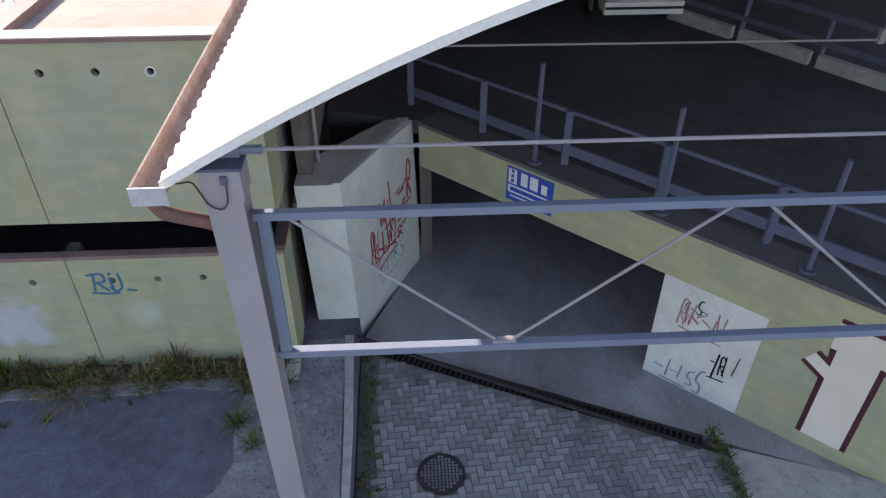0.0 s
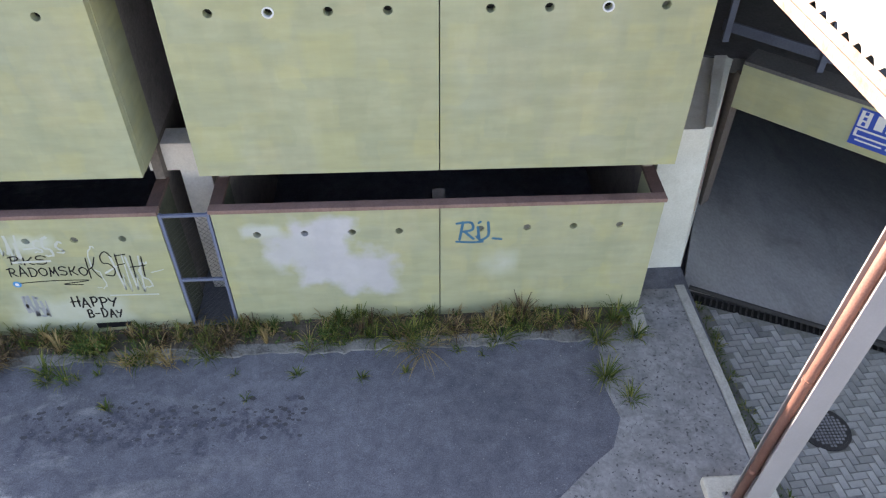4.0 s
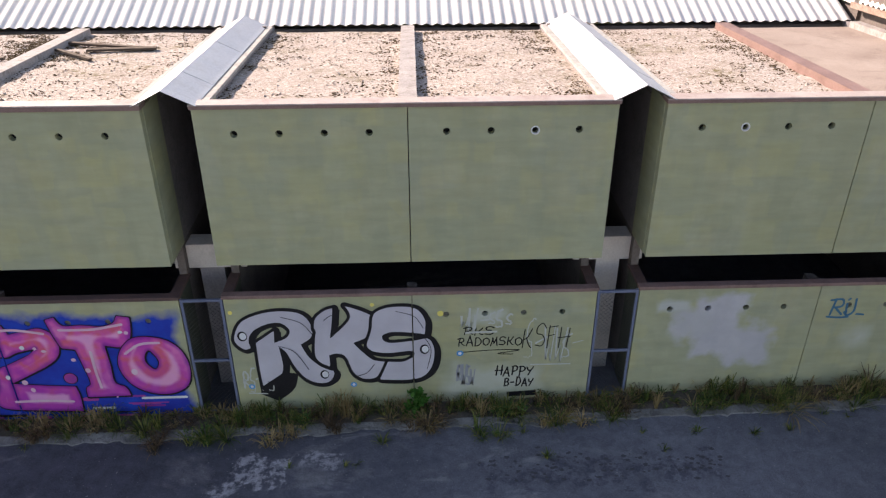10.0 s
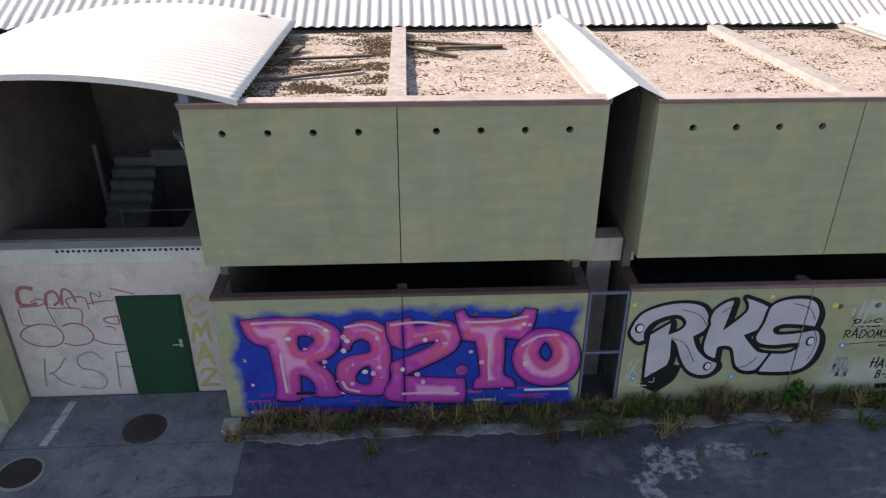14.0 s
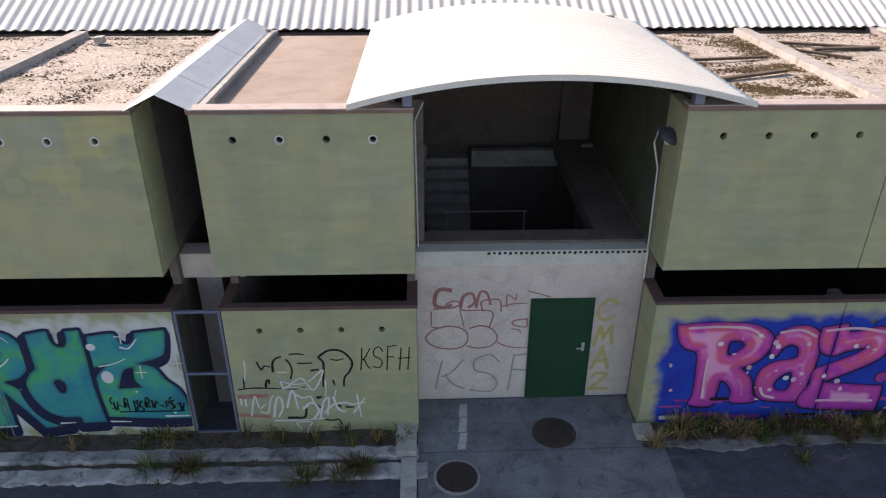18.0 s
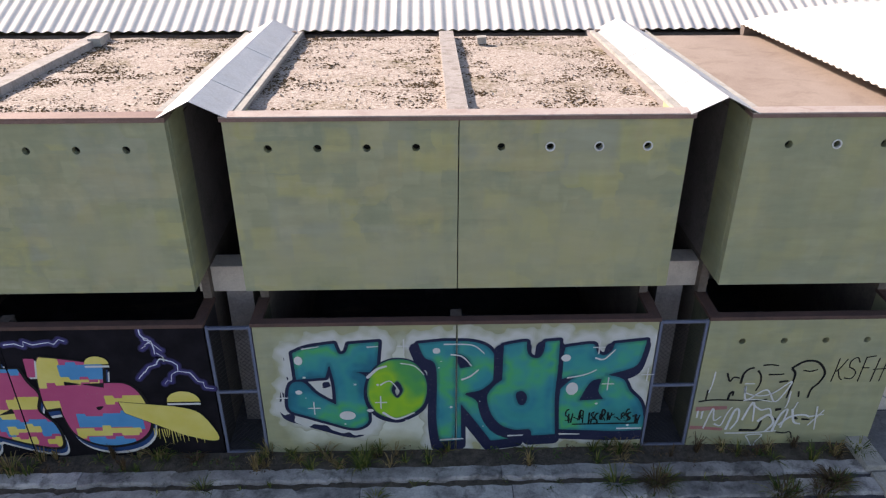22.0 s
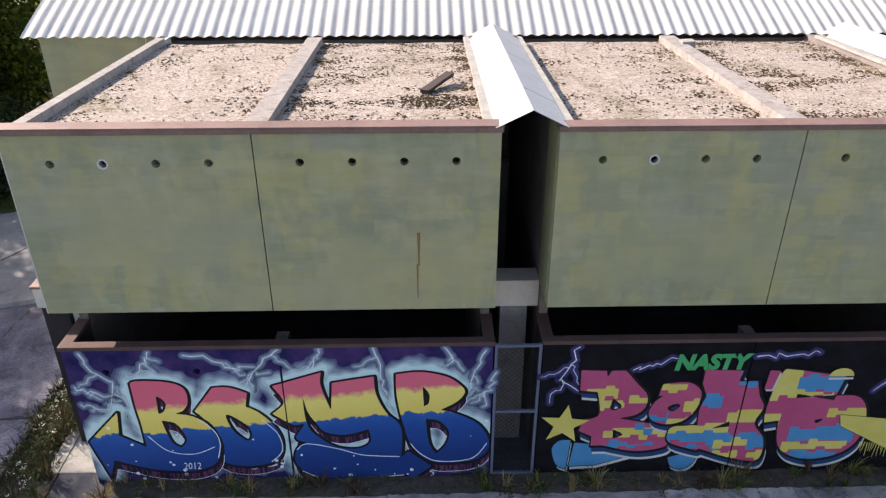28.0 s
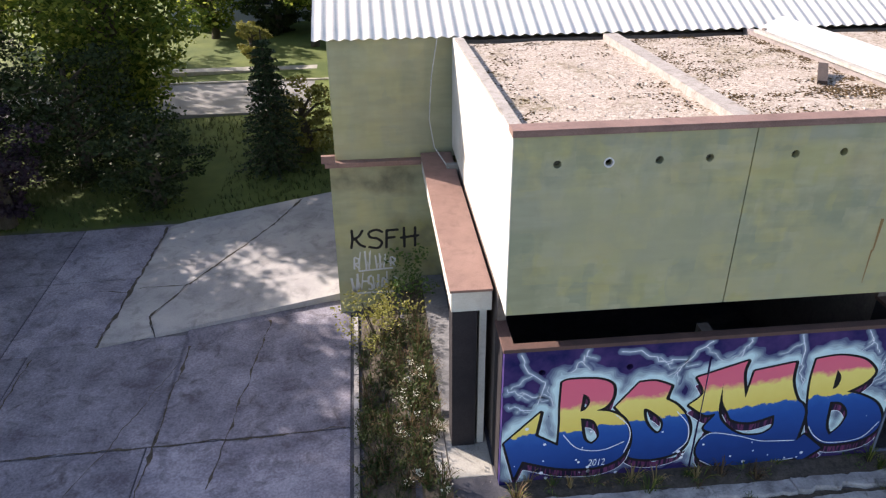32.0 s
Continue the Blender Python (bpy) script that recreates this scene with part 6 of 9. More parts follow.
def scrawl(x0, x1, z0, z1, n, width, material, parent, seed, wall=FRONT, lay=4.0, name="tag_scrawl"):
    """A tag that cannot be read: quick jagged and hooked strokes of uneven height, with an underline now and then."""
    rnd = random.Random(seed)
    bm = bmesh.new()
    wide, h = (x1 - x0) / n, z1 - z0
    for s in range(n):
        a = x0 + wide * (s + rnd.uniform(-0.3, 0.3))
        lo, hi = rnd.uniform(0.0, 0.35), rnd.uniform(0.6, 1.0)
        mid = (lo + hi) / 2
        kind = rnd.randint(0, 4)
        lean = rnd.uniform(-0.15, 0.45)
        if kind == 0:
            pts = [(0.1, lo), (0.2, hi)]
        elif kind == 1:
            pts = [(0.0, hi), (0.25, lo), (0.55, mid), (0.8, lo), (1.1, hi)]
        elif kind == 2:
            pts = smooth_line([(0.9, hi), (0.3, hi - 0.05), (0.1, mid), (0.7, mid - 0.1), (0.8, lo), (0.0, lo)], 5)
        elif kind == 3:
            pts = smooth_line([(0.1, lo), (0.15, hi), (0.9, hi - 0.1), (0.7, mid), (0.2, mid), (1.1, lo)], 5)
        else:
            pts = [(-0.1, mid), (1.2, mid + rnd.uniform(-0.2, 0.2))]
        pts = [(a + wide * (p[0] + lean * p[1]) + rnd.uniform(-0.05, 0.05) * wide, z0 + h * (p[1] + rnd.uniform(-0.03, 0.03))) for p in pts]
        ribbon(bm, pts, width * rnd.uniform(0.6, 1.15), lay + 0.3 * s, wall, False, rnd.uniform(0, 0.5))
    if n > 4:
        zz = z0 + h * rnd.uniform(-0.08, 0.05)
        ribbon(bm, [(x0 + 0.1 * (x1 - x0), zz), (x1 - rnd.uniform(0, 0.3) * (x1 - x0), zz + rnd.uniform(-0.05, 0.1) * h)], width * 0.8, lay + 0.3 * n, wall, False)
    return part(name, bm, material, parent)


def blob(x, z, r, material, parent, lay, name="spot", squash=1.0, wall=FRONT):
    bm = bmesh.new()
    bm.faces.new([bm.verts.new(wall @ Vector((x + r * math.cos(math.tau * k / 16), z + r * squash * math.sin(math.tau * k / 16), -lay / 1000))) for k in range(16)])
    return part(name, bm, material, parent)


def bolt(x, z, dx, dz, seed, parent, width=0.016, glow=(), forks=2, lay=3.0):
    """A lightning stroke with side forks: a thin pale line in a soft sprayed glow."""
    rnd = random.Random(seed)

    def jag(a, b, n, spread):
        return [(a[0] + (b[0] - a[0]) * i / n + (rnd.uniform(-spread, spread) if 0 < i < n else 0), a[1] + (b[1] - a[1]) * i / n + (rnd.uniform(-spread, spread) if 0 < i < n else 0)) for i in range(n + 1)]
    size = math.hypot(dx, dz)
    main = jag((x, z), (x + dx, z + dz), 10, 0.05 * size + 0.012)
    lines = [main]
    for f in range(forks):
        s = main[rnd.randint(2, 7)]
        lines.append(jag(s, (s[0] + rnd.uniform(-0.4, 0.4) * size, s[1] + dz * rnd.uniform(0.15, 0.45)), 6, 0.03 * size + 0.008))
    for k, m in enumerate(glow):
        coat("lightning_glow", lines, 0.06 - 0.018 * k, m, parent, lay - 1.2 + 0.3 * k, cell=0.014)
    bm = bmesh.new()
    for k, l in enumerate(lines):
        ribbon(bm, l, width if k == 0 else width * 0.65, lay + 0.1 * k, FRONT, False, 0.4)
    return part("lightning", bm, BOLT, parent, "pale lightning stroke")


HAZE_DARK = paint("dark_violet_haze_spray", (0.016, 0.014, 0.05), (0.022, 0.02, 0.07), scale=6, wear=0.05)
HAZE = paint("violet_haze_spray", (0.035, 0.03, 0.13), (0.05, 0.045, 0.17), scale=6)

# bay A: a tag that cannot be read
tag_lines = [smooth_line(p, 6) for p in ([(-4.16, 1.66), (-4.12, 1.95)], [(-4.2, 1.93), (-4.02, 1.94), (-4.0, 1.82), (-4.13, 1.79)], [(-4.1, 1.79), (-3.98, 1.66)], [(-3.93, 1.86), (-3.91, 1.68)], [(-3.92, 1.93), (-3.90, 1.95)], [(-3.80, 1.94), (-3.79, 1.72), (-3.88, 1.64), (-3.94, 1.70)], [(-4.2, 1.62), (-4.0, 1.60), (-3.86, 1.61)], [(-3.73, 1.66), (-3.62, 1.645)])]
coat("tag_scrawl", tag_lines, 0.018, BLUE_TAG, low_panels["A", 1], 5, cell=0.01)
# bay B: silver letters with black outline, small writing
pb0, pb1 = low_panels["B", 0], low_panels["B", 1]
SIL = [(0.0, BLACK, 0.10, -0.03), (0.062, BLACK, 0.02, -0.01), (-0.008, SILVER, 0, 0)]
fat_coats("B_foot", (-13.19, -12.60, 0.23, 0.78), [(0.02, BLACK, 0, 0)], pb0, "letter_shadow", order=0)
fat_coats("B_R", (-13.50, -12.00, 0.51, 1.97), SIL, pb0, label="silver letter with black outline", order=1)
fat_coats("B_K", (-12.29, -11.17, 0.62, 2.05), SIL, pb0, label="silver letter with black outline", order=2)
fat_coats("B_S", (-11.47, -10.40, 0.58, 2.01), SIL, pb0, label="silver letter with black outline", order=3)
for xx, zz, rr in ((-13.37, 1.52, 0.075), (-12.16, 0.74, 0.07), (-10.56, 1.19, 0.075)):
    blob(xx, zz, rr, BLACK, pb0, 19, squash=1.25)
    blob(xx + 0.01, zz, rr * 0.72, WHITE, pb0, 20, squash=1.25)
for xx, zz, mat, rr in ((-13.5, 1.95, YELLOW, 0.035), (-11.35, 2.04, YELLOW, 0.035), (-10.31, 1.85, YELLOW, 0.05), (-13.34, 0.52, SKY_BLUE, 0.05), (-11.71, 0.51, SKY_BLUE, 0.05), (-10.0, 1.08, SKY_BLUE, 0.055)):
    blob(xx, zz, rr, mat, pb0 if xx < -10.3 else pb1, 5, "dot")
    if mat is SKY_BLUE:
        blob(xx, zz, rr * 0.5, WHITE, pb0 if xx < -10.3 else pb1, 7, "dot")
for pts in (((-12.75, 1.86), (-12.45, 1.74), (-12.28, 1.5)), ((-13.08, 0.62), (-12.9, 0.66), (-12.76, 0.80)), ((-12.1, 1.78), (-12.0, 1.86), (-11.86, 1.9)), ((-11.72, 0.68), (-11.5, 0.74), (-11.36, 0.92)), ((-11.0, 1.92), (-10.72, 1.82), (-10.58, 1.6)), ((-10.62, 1.5), (-10.46, 1.2), (-10.52, 0.8)), ((-12.84, 1.32), (-12.6, 1.2), (-12.4, 0.84))):
    bm = bmesh.new()
    ribbon(bm, smooth_line(pts), 0.011, 19, FRONT, False)
    part("crease_line", bm, BLACK, pb0)
FAINT = paint("faint_pale_spray", (0.42, 0.43, 0.38), (0.46, 0.47, 0.43), scale=6)
scrawl(-10.0, -9.2, 1.5, 2.0, 7, 0.045, FAINT, pb1, 71, lay=3)
scrawl(-8.95, -8.1, 0.8, 1.7, 6, 0.03, FAINT, pb1, 72, lay=3)
scrawl(-13.45, -13.0, 0.4, 0.9, 5, 0.03, FAINT, pb0, 73, lay=2.4)
hand("RKS", -9.95, 1.43, 0.16, 0.018, BLACK, pb1, 1.05, 5, seed=2)
hand("RADOMSKO", -10.03, 1.22, 0.16, 0.018, BLACK, pb1, 0.80, 5.6, seed=3)
hand("KSFH", -9.02, 1.16, 0.42, 0.016, BLACK, pb1, 0.46, 6.2, seed=4)
hand("HAPPY", -9.42, 0.61, 0.19, 0.024, BLACK, pb1, 0.66, 5, seed=5)
hand("B-DAY", -9.28, 0.39, 0.16, 0.024, BLACK, pb1, 0.62, 5, seed=6)
bm = bmesh.new()
ribbon(bm, [(-9.22, 0.22), (-8.74, 0.24)], 0.10, 4, FRONT, False)
part("name_bar", bm, BLACK, pb1)
bm = bmesh.new()
ribbon(bm, smooth_line([(-9.95, 1.1), (-9.5, 1.13), (-9.05, 1.12), (-9.4, 1.06), (-9.15, 1.04)]), 0.014, 4, FRONT, False)
part("underline", bm, BLACK, pb1)
scrawl(-10.04, -9.78, 0.4, 0.9, 4, 0.05, GREY_TAG, pb1, 21)

# bay C: pink letters on a blue field
pc0, pc1 = low_panels["C", 0], low_panels["C", 1]
BUBBLE = airbrush("pink_airbrushed_spray", [(0.50, 0.05, 0.36), (0.66, 0.10, 0.36), (0.66, 0.11, 0.17), (0.60, 0.08, 0.36), (0.70, 0.17, 0.42)], [(0.13, 0.22, (0.86, 0.46, 0.66), 0.62), (0.075, 0.0, (0.22, 0.02, 0.26), 0.85)], 1.7, 0.09, (0.15, 1.15, (0.36, 0.035, 0.36), 0.85))
CO = [(0.022, BLACK, 0.006, -0.008), (0.0, BUBBLE, 0, 0)]
fat_coats("C_R", (-19.54, -18.04, 0.26, 1.86), CO, pc0, label="pink letter with thin black outline", soft=True, cell=0.018, order=0)
fat_coats("C_a", (-18.14, -17.27, 0.34, 1.79), CO, pc0, label="pink letter with thin black outline", soft=True, cell=0.018, order=1)
fat_coats("C_Z", (-17.39, -16.08, 0.11, 1.82), CO, pc1, label="pink letter with thin black outline", soft=True, cell=0.018, order=2)
fat_coats("C_T", (-16.27, -15.01, 0.40, 1.95), CO, pc1, label="pink letter with thin black outline", soft=True, cell=0.018, order=3)
fat_coats("C_O", (-15.35, -14.26, 0.43, 1.56), CO, pc1, label="pink letter with thin black outline", soft=True, cell=0.018, order=4)
blob(-16.15, 0.78, 0.115, BLACK, pc1, 4)
blob(-16.15, 0.78, 0.10, PINK_2, pc1, 6)
rc = random.Random(5)
for k in range(70):
    xx = -19.6 + (4.5 if k < 36 else 4.6) * rc.random()
    zz = -0.08 + 0.5 * rc.random() if k < 36 else 0.4 + 1.3 * rc.random()
    bm = bmesh.new()
    if k < 36:
        ribbon(bm, [(xx, zz), (xx + rc.uniform(0.15, 0.7), zz)], rc.uniform(0.02, 0.08), 3.2 + 0.05 * k, FRONT, True)
        part("paint_streak", bm, WHITE if k % 9 == 4 else BLACK if k % 7 == 3 else PINK_1 if k % 2 else PINK_2, pc0 if xx < -17.3 else pc1)
    else:
        bm.free()
        blob(xx, zz, rc.uniform(0.015, 0.05), PINK_LIGHT if k % 3 else WHITE, pc0 if xx < -17.1 else pc1, 26, "sparkle", rc.uniform(0.5, 1.3))

for pts in (((-19.35, 1.78), (-18.9, 1.80), (-18.45, 1.76), (-18.2, 1.6)), ((-18.98, 1.2), (-18.97, 0.8), (-18.95, 0.45)), ((-17.95, 1.68), (-17.65, 1.72), (-17.4, 1.6)), ((-18.05, 0.62), (-17.98, 0.48), (-17.8, 0.42)), ((-17.25, 1.7), (-16.8, 1.74), (-16.35, 1.66)), ((-17.1, 0.35), (-16.6, 0.36), (-16.2, 0.33)), ((-16.1, 1.72), (-15.6, 1.72), (-15.15, 1.8)), ((-15.72, 1.3), (-15.72, 0.9), (-15.7, 0.6)), ((-15.2, 1.25), (-14.95, 1.42), (-14.65, 1.44))):
    coat("gloss_stroke", [smooth_line(pts)], 0.022, PINK_LIGHT, pc0 if pts[0][0] < -17.3 else pc1, 25, cell=0.012)

# bay D: overlapping tags
pd = low_panels["D", 0]
for k, (colour, width, pts) in enumerate((
        (BLACK, 0.04, ((-26.09, 0.96), (-26.10, 0.77))),
        (BLACK, 0.035, ((-26.20, 0.74), (-25.99, 0.77), (-25.69, 0.76), (-25.34, 0.74), (-25.17, 0.77))),
        (BLACK, 0.04, ((-25.86, 1.27), (-25.80, 1.12), (-25.75, 1.19), (-25.66, 1.17))),
        (BLACK, 0.05, ((-25.63, 1.07), (-25.62, 1.24), (-25.56, 1.33), (-25.48, 1.36))),
        (BLACK, 0.04, ((-25.42, 1.31), (-25.36, 1.22), (-25.34, 1.08), (-25.38, 0.93))),
        (BLACK, 0.05, ((-25.77, 0.78), (-25.75, 0.89), (-25.71, 0.92), (-25.71, 0.84))),
        (BLACK, 0.035, ((-25.36, 1.40), (-25.24, 1.41), (-25.13, 1.39))),
        (BLACK, 0.035, ((-25.25, 1.23), (-25.09, 1.23), (-25.02, 1.24))),
        (BLACK, 0.05, ((-24.93, 1.34), (-24.86, 1.25), (-24.86, 1.10), (-24.89, 0.78))),
        (BLACK, 0.05, ((-24.93, 1.34), (-24.77, 1.46), (-24.60, 1.46), (-24.48, 1.36), (-24.42, 1.22), (-24.47, 1.06), (-24.55, 0.95), (-24.57, 0.78))),
        (BLACK, 0.03, ((-24.75, 1.30), (-24.64, 1.28), (-24.54, 1.31))),
        (BLACK, 0.05, ((-25.06, 1.09), (-24.93, 1.11))),
        (BLACK, 0.04, ((-24.73, 0.91), (-24.71, 0.80))),
        (BLACK, 0.07, ((-25.01, 0.56), (-24.92, 0.58))),
        (BLACK, 0.06, ((-25.06, 0.43), (-24.94, 0.36))),
        (BLACK, 0.06, ((-24.70, 0.42), (-24.63, 0.37))),
        (BLACK, 0.05, ((-24.57, 0.37), (-24.44, 0.36))),
        (BLACK, 0.06, ((-25.49, 0.17), (-25.35, 0.17), (-25.22, 0.18), (-25.18, 0.36))),
        (BLACK, 0.035, ((-24.91, 0.12), (-24.78, 0.10), (-24.69, 0.12), (-24.64, 0.00))),
        (RED_FAINT, 0.11, ((-26.22, 0.60), (-26.05, 0.61), (-25.75, 0.62))),
        (RED_FAINT, 0.09, ((-26.26, 0.24), (-26.06, 0.23), (-25.75, 0.19))),
        (WHITE, 0.03, ((-26.04, 1.30), (-26.05, 1.07), (-26.08, 0.91))),
        (WHITE, 0.03, ((-25.57, 1.07), (-25.42, 1.07))),
        (WHITE, 0.035, ((-25.54, 1.02), (-25.49, 0.77), (-25.22, 0.95), (-25.04, 0.72), (-24.87, 1.10), (-25.12, 0.88), (-25.34, 0.84), (-25.53, 0.91), (-25.54, 1.02))),
        (WHITE, 0.025, ((-25.53, 0.75), (-25.34, 0.77), (-25.09, 0.72))),
        (WHITE, 0.04, ((-26.18, 0.57), (-26.18, 0.43))),
        (WHITE, 0.04, ((-26.11, 0.56), (-26.11, 0.41))),
        (WHITE, 0.035, ((-26.05, 0.22), (-25.96, 0.61), (-25.91, 0.38), (-25.81, 0.45))),
        (WHITE, 0.035, ((-25.90, 0.31), (-25.79, 0.28), (-25.73, 0.51), (-25.67, 0.63))),
        (WHITE, 0.05, ((-25.70, 0.19), (-25.63, 0.55), (-25.56, 0.57), (-25.55, 0.37), (-25.63, 0.19))),
        (WHITE, 0.045, ((-25.48, 0.37), (-25.40, 0.67), (-25.35, 0.68), (-25.31, 0.34))),
        (WHITE, 0.04, ((-25.37, 0.68), (-25.23, 0.57), (-25.10, 0.59), (-25.05, 0.45))),
        (WHITE, 0.06, ((-25.24, 0.34), (-25.09, 0.47), (-24.99, 0.31), (-25.09, 0.13))),
        (WHITE, 0.05, ((-24.98, 0.13), (-24.91, 0.47), (-24.82, 0.56), (-24.86, 0.21))),
        (WHITE, 0.05, ((-24.75, 0.58), (-24.68, 0.33), (-24.57, 0.28))),
        (WHITE, 0.05, ((-24.90, 0.26), (-24.76, 0.42), (-24.56, 0.46), (-24.45, 0.41))),
        (WHITE, 0.035, ((-25.70, 0.12), (-25.31, 0.12), (-24.91, 0.15))),
        (WHITE, 0.03, ((-25.35, 0.07), (-25.12, 0.08), (-25.19, -0.06), (-25.22, -0.17), (-25.32, -0.01), (-25.35, 0.07))),
        (WHITE, 0.035, ((-24.38, 0.62), (-24.33, 0.16))),
        (WHITE, 0.035, ((-24.48, 0.42), (-24.25, 0.46))),
        (WHITE, 0.035, ((-24.45, 0.25), (-24.26, 0.55))),
        (WHITE, 0.03, ((-24.85, 0.92), (-24.85, 0.72), (-24.87, 0.60))),
        (WHITE, 0.03, ((-24.70, 0.71), (-24.73, 0.58))),
        )):
    bm = bmesh.new()
    ribbon(bm, smooth_line(pts) if len(pts) > 2 else pts, width * 0.8, 4 + 0.25 * k, FRONT, False, 0.3)
    part("tag_stroke", bm, colour, pd)
hand("KSFH", -24.30, 1.10, 0.42, 0.018, BLACK, pd, 0.46, 5, seed=7)

# door bay wall
DW_WALL = Matrix.Translation((0, 0.78, 0)) @ FRONT
pw = next(o for o in mid.children if o.name.startswith("plaster_wall"))
for k, (colour, width, pts) in enumerate((
        (RED_FAINT, 0.03, ((-23.21, 1.62), (-23.21, 1.47), (-23.18, 1.31), (-22.92, 1.33))),
        (RED_FAINT, 0.035, ((-23.18, 1.66), (-22.88, 1.68), (-22.75, 1.73), (-22.70, 1.63), (-22.25, 1.60), (-22.28, 1.29))),
        (RED_FAINT, 0.035, ((-22.92, 1.33), (-23.19, 1.25), (-23.30, 1.09), (-23.15, 0.93), (-22.87, 0.88), (-22.69, 0.94), (-22.62, 1.08), (-22.68, 1.25), (-22.92, 1.33))),
        (RED_FAINT, 0.035, ((-22.60, 1.28), (-22.42, 1.33), (-22.24, 1.27), (-22.14, 1.09), (-22.23, 0.94), (-22.46, 0.89), (-22.64, 0.94))),
        (RED_FAINT, 0.03, ((-22.99, 1.74), (-22.88, 1.80), (-22.77, 1.78), (-22.74, 1.57), (-22.68, 1.30))),
        (RED_FAINT, 0.035, ((-22.38, 1.60), (-22.42, 1.78), (-22.26, 1.83), (-22.12, 1.80), (-22.10, 1.59))),
        (RED_FAINT, 0.03, ((-22.09, 1.70), (-21.90, 1.74), (-21.68, 1.75))),
        (RED_FAINT, 0.035, ((-21.66, 1.45), (-21.88, 1.42), (-21.89, 1.34), (-21.69, 1.30), (-21.68, 1.45))),
        (RED_FAINT, 0.03, ((-21.92, 1.26), (-21.80, 1.24), (-21.76, 1.17))),
        (RED_FAINT, 0.03, ((-22.14, 1.00), (-21.95, 0.91), (-21.63, 0.88))),
        (RED_FAINT, 0.09, ((-22.88, 2.00), (-23.04, 2.03), (-23.13, 1.95), (-23.15, 1.74), (-23.01, 1.69), (-22.88, 1.74))),
        (RED_FAINT, 0.07, ((-22.75, 1.68), (-22.70, 1.89), (-22.57, 1.94), (-22.52, 1.78), (-22.63, 1.68))),
        (RED_FAINT, 0.06, ((-22.50, 1.68), (-22.44, 1.96), (-22.33, 1.94), (-22.27, 1.73))),
        (RED_FAINT, 0.03, ((-22.01, 1.67), (-22.01, 1.91), (-21.88, 1.82), (-21.87, 1.93))),
        (RED_FAINT, 0.03, ((-21.69, 1.98), (-21.50, 1.92), (-21.32, 1.86))),
        )):
    bm = bmesh.new()
    ribbon(bm, smooth_line(pts), width * 0.8, 4 + 0.25 * k, DW_WALL, False, 0.2)
    part("outline_stroke", bm, colour, pw)
hand("KSF", -23.15, -0.02, 0.72, 0.03, GREY_TAG, pw, 0.82, 4, DW_WALL, seed=8)
for ch, zz in (("C", 1.42), ("M", 0.93), ("A", 0.46), ("Z", -0.02)):
    hand(ch, -20.56, zz, 0.42, 0.06, YELLOW_TAG, pw, 0.9, 4, DW_WALL, seed=9)

# bay E: teal letters on a pale field
pe0, pe1 = low_panels["E", 0], low_panels["E", 1]
TE = [(0.10, NAVY, -0.03, -0.09), (0.05, NAVY, 0, 0), (0.0, TEAL, 0, 0)]
LIME_BALL = airbrush("lime_airbrushed_spray", [(0.025, 0.22, 0.16), (0.07, 0.34, 0.08), (0.28, 0.52, 0.03), (0.10, 0.40, 0.06)], [(0.04, 0.0, (0.01, 0.16, 0.14), 0.7)], 0.9, 0.05)
CLOUD = [paint("white_mist_spray", (0.43 + 0.035 * i, 0.44 + 0.035 * i, 0.35 + 0.05 * i), wear=0.1) for i in range(6)]
for key, bx4 in (("E_J", (-32.27, -30.91, 0.34, 1.92)), ("E_R", (-30.36, -28.86, 0.05, 1.92)), ("E_d", (-29.36, -28.31, 0.15, 1.91)), ("E_Z", (-28.31, -26.95, 0.21, 1.89))):
    fat_coats(key, bx4, [(0.25 - 0.026 * i, m, 0, -0.02) for i, m in enumerate(CLOUD)], pe0 if bx4[0] < -30 else pe1, "white_mist", cell=0.025, ragged=0.075)
fat_coats("E_J", (-32.27, -30.91, 0.34, 1.92), TE, pe0, label="teal letter with dark outline", soft=True, cell=0.018, order=1)
fat_coats("E_R", (-30.36, -28.86, 0.05, 1.92), TE, pe0, label="teal letter with dark outline", soft=True, cell=0.018, order=2)
fat_coats("E_O", (-31.10, -30.24, 0.52, 1.62), [(0.05, NAVY, 0, -0.03), (0.0, LIME_BALL, 0, 0)], pe0, label="lime and teal letter with dark outline", soft=True, cell=0.018, order=3)
fat_coats("E_Z", (-28.31, -26.95, 0.21, 1.89), TE, pe1, label="teal letter with dark outline", soft=True, cell=0.018, order=4)
fat_coats("E_d", (-29.36, -28.31, 0.15, 1.91), TE, pe1, label="teal letter with dark outline", soft=True, cell=0.018, order=5)
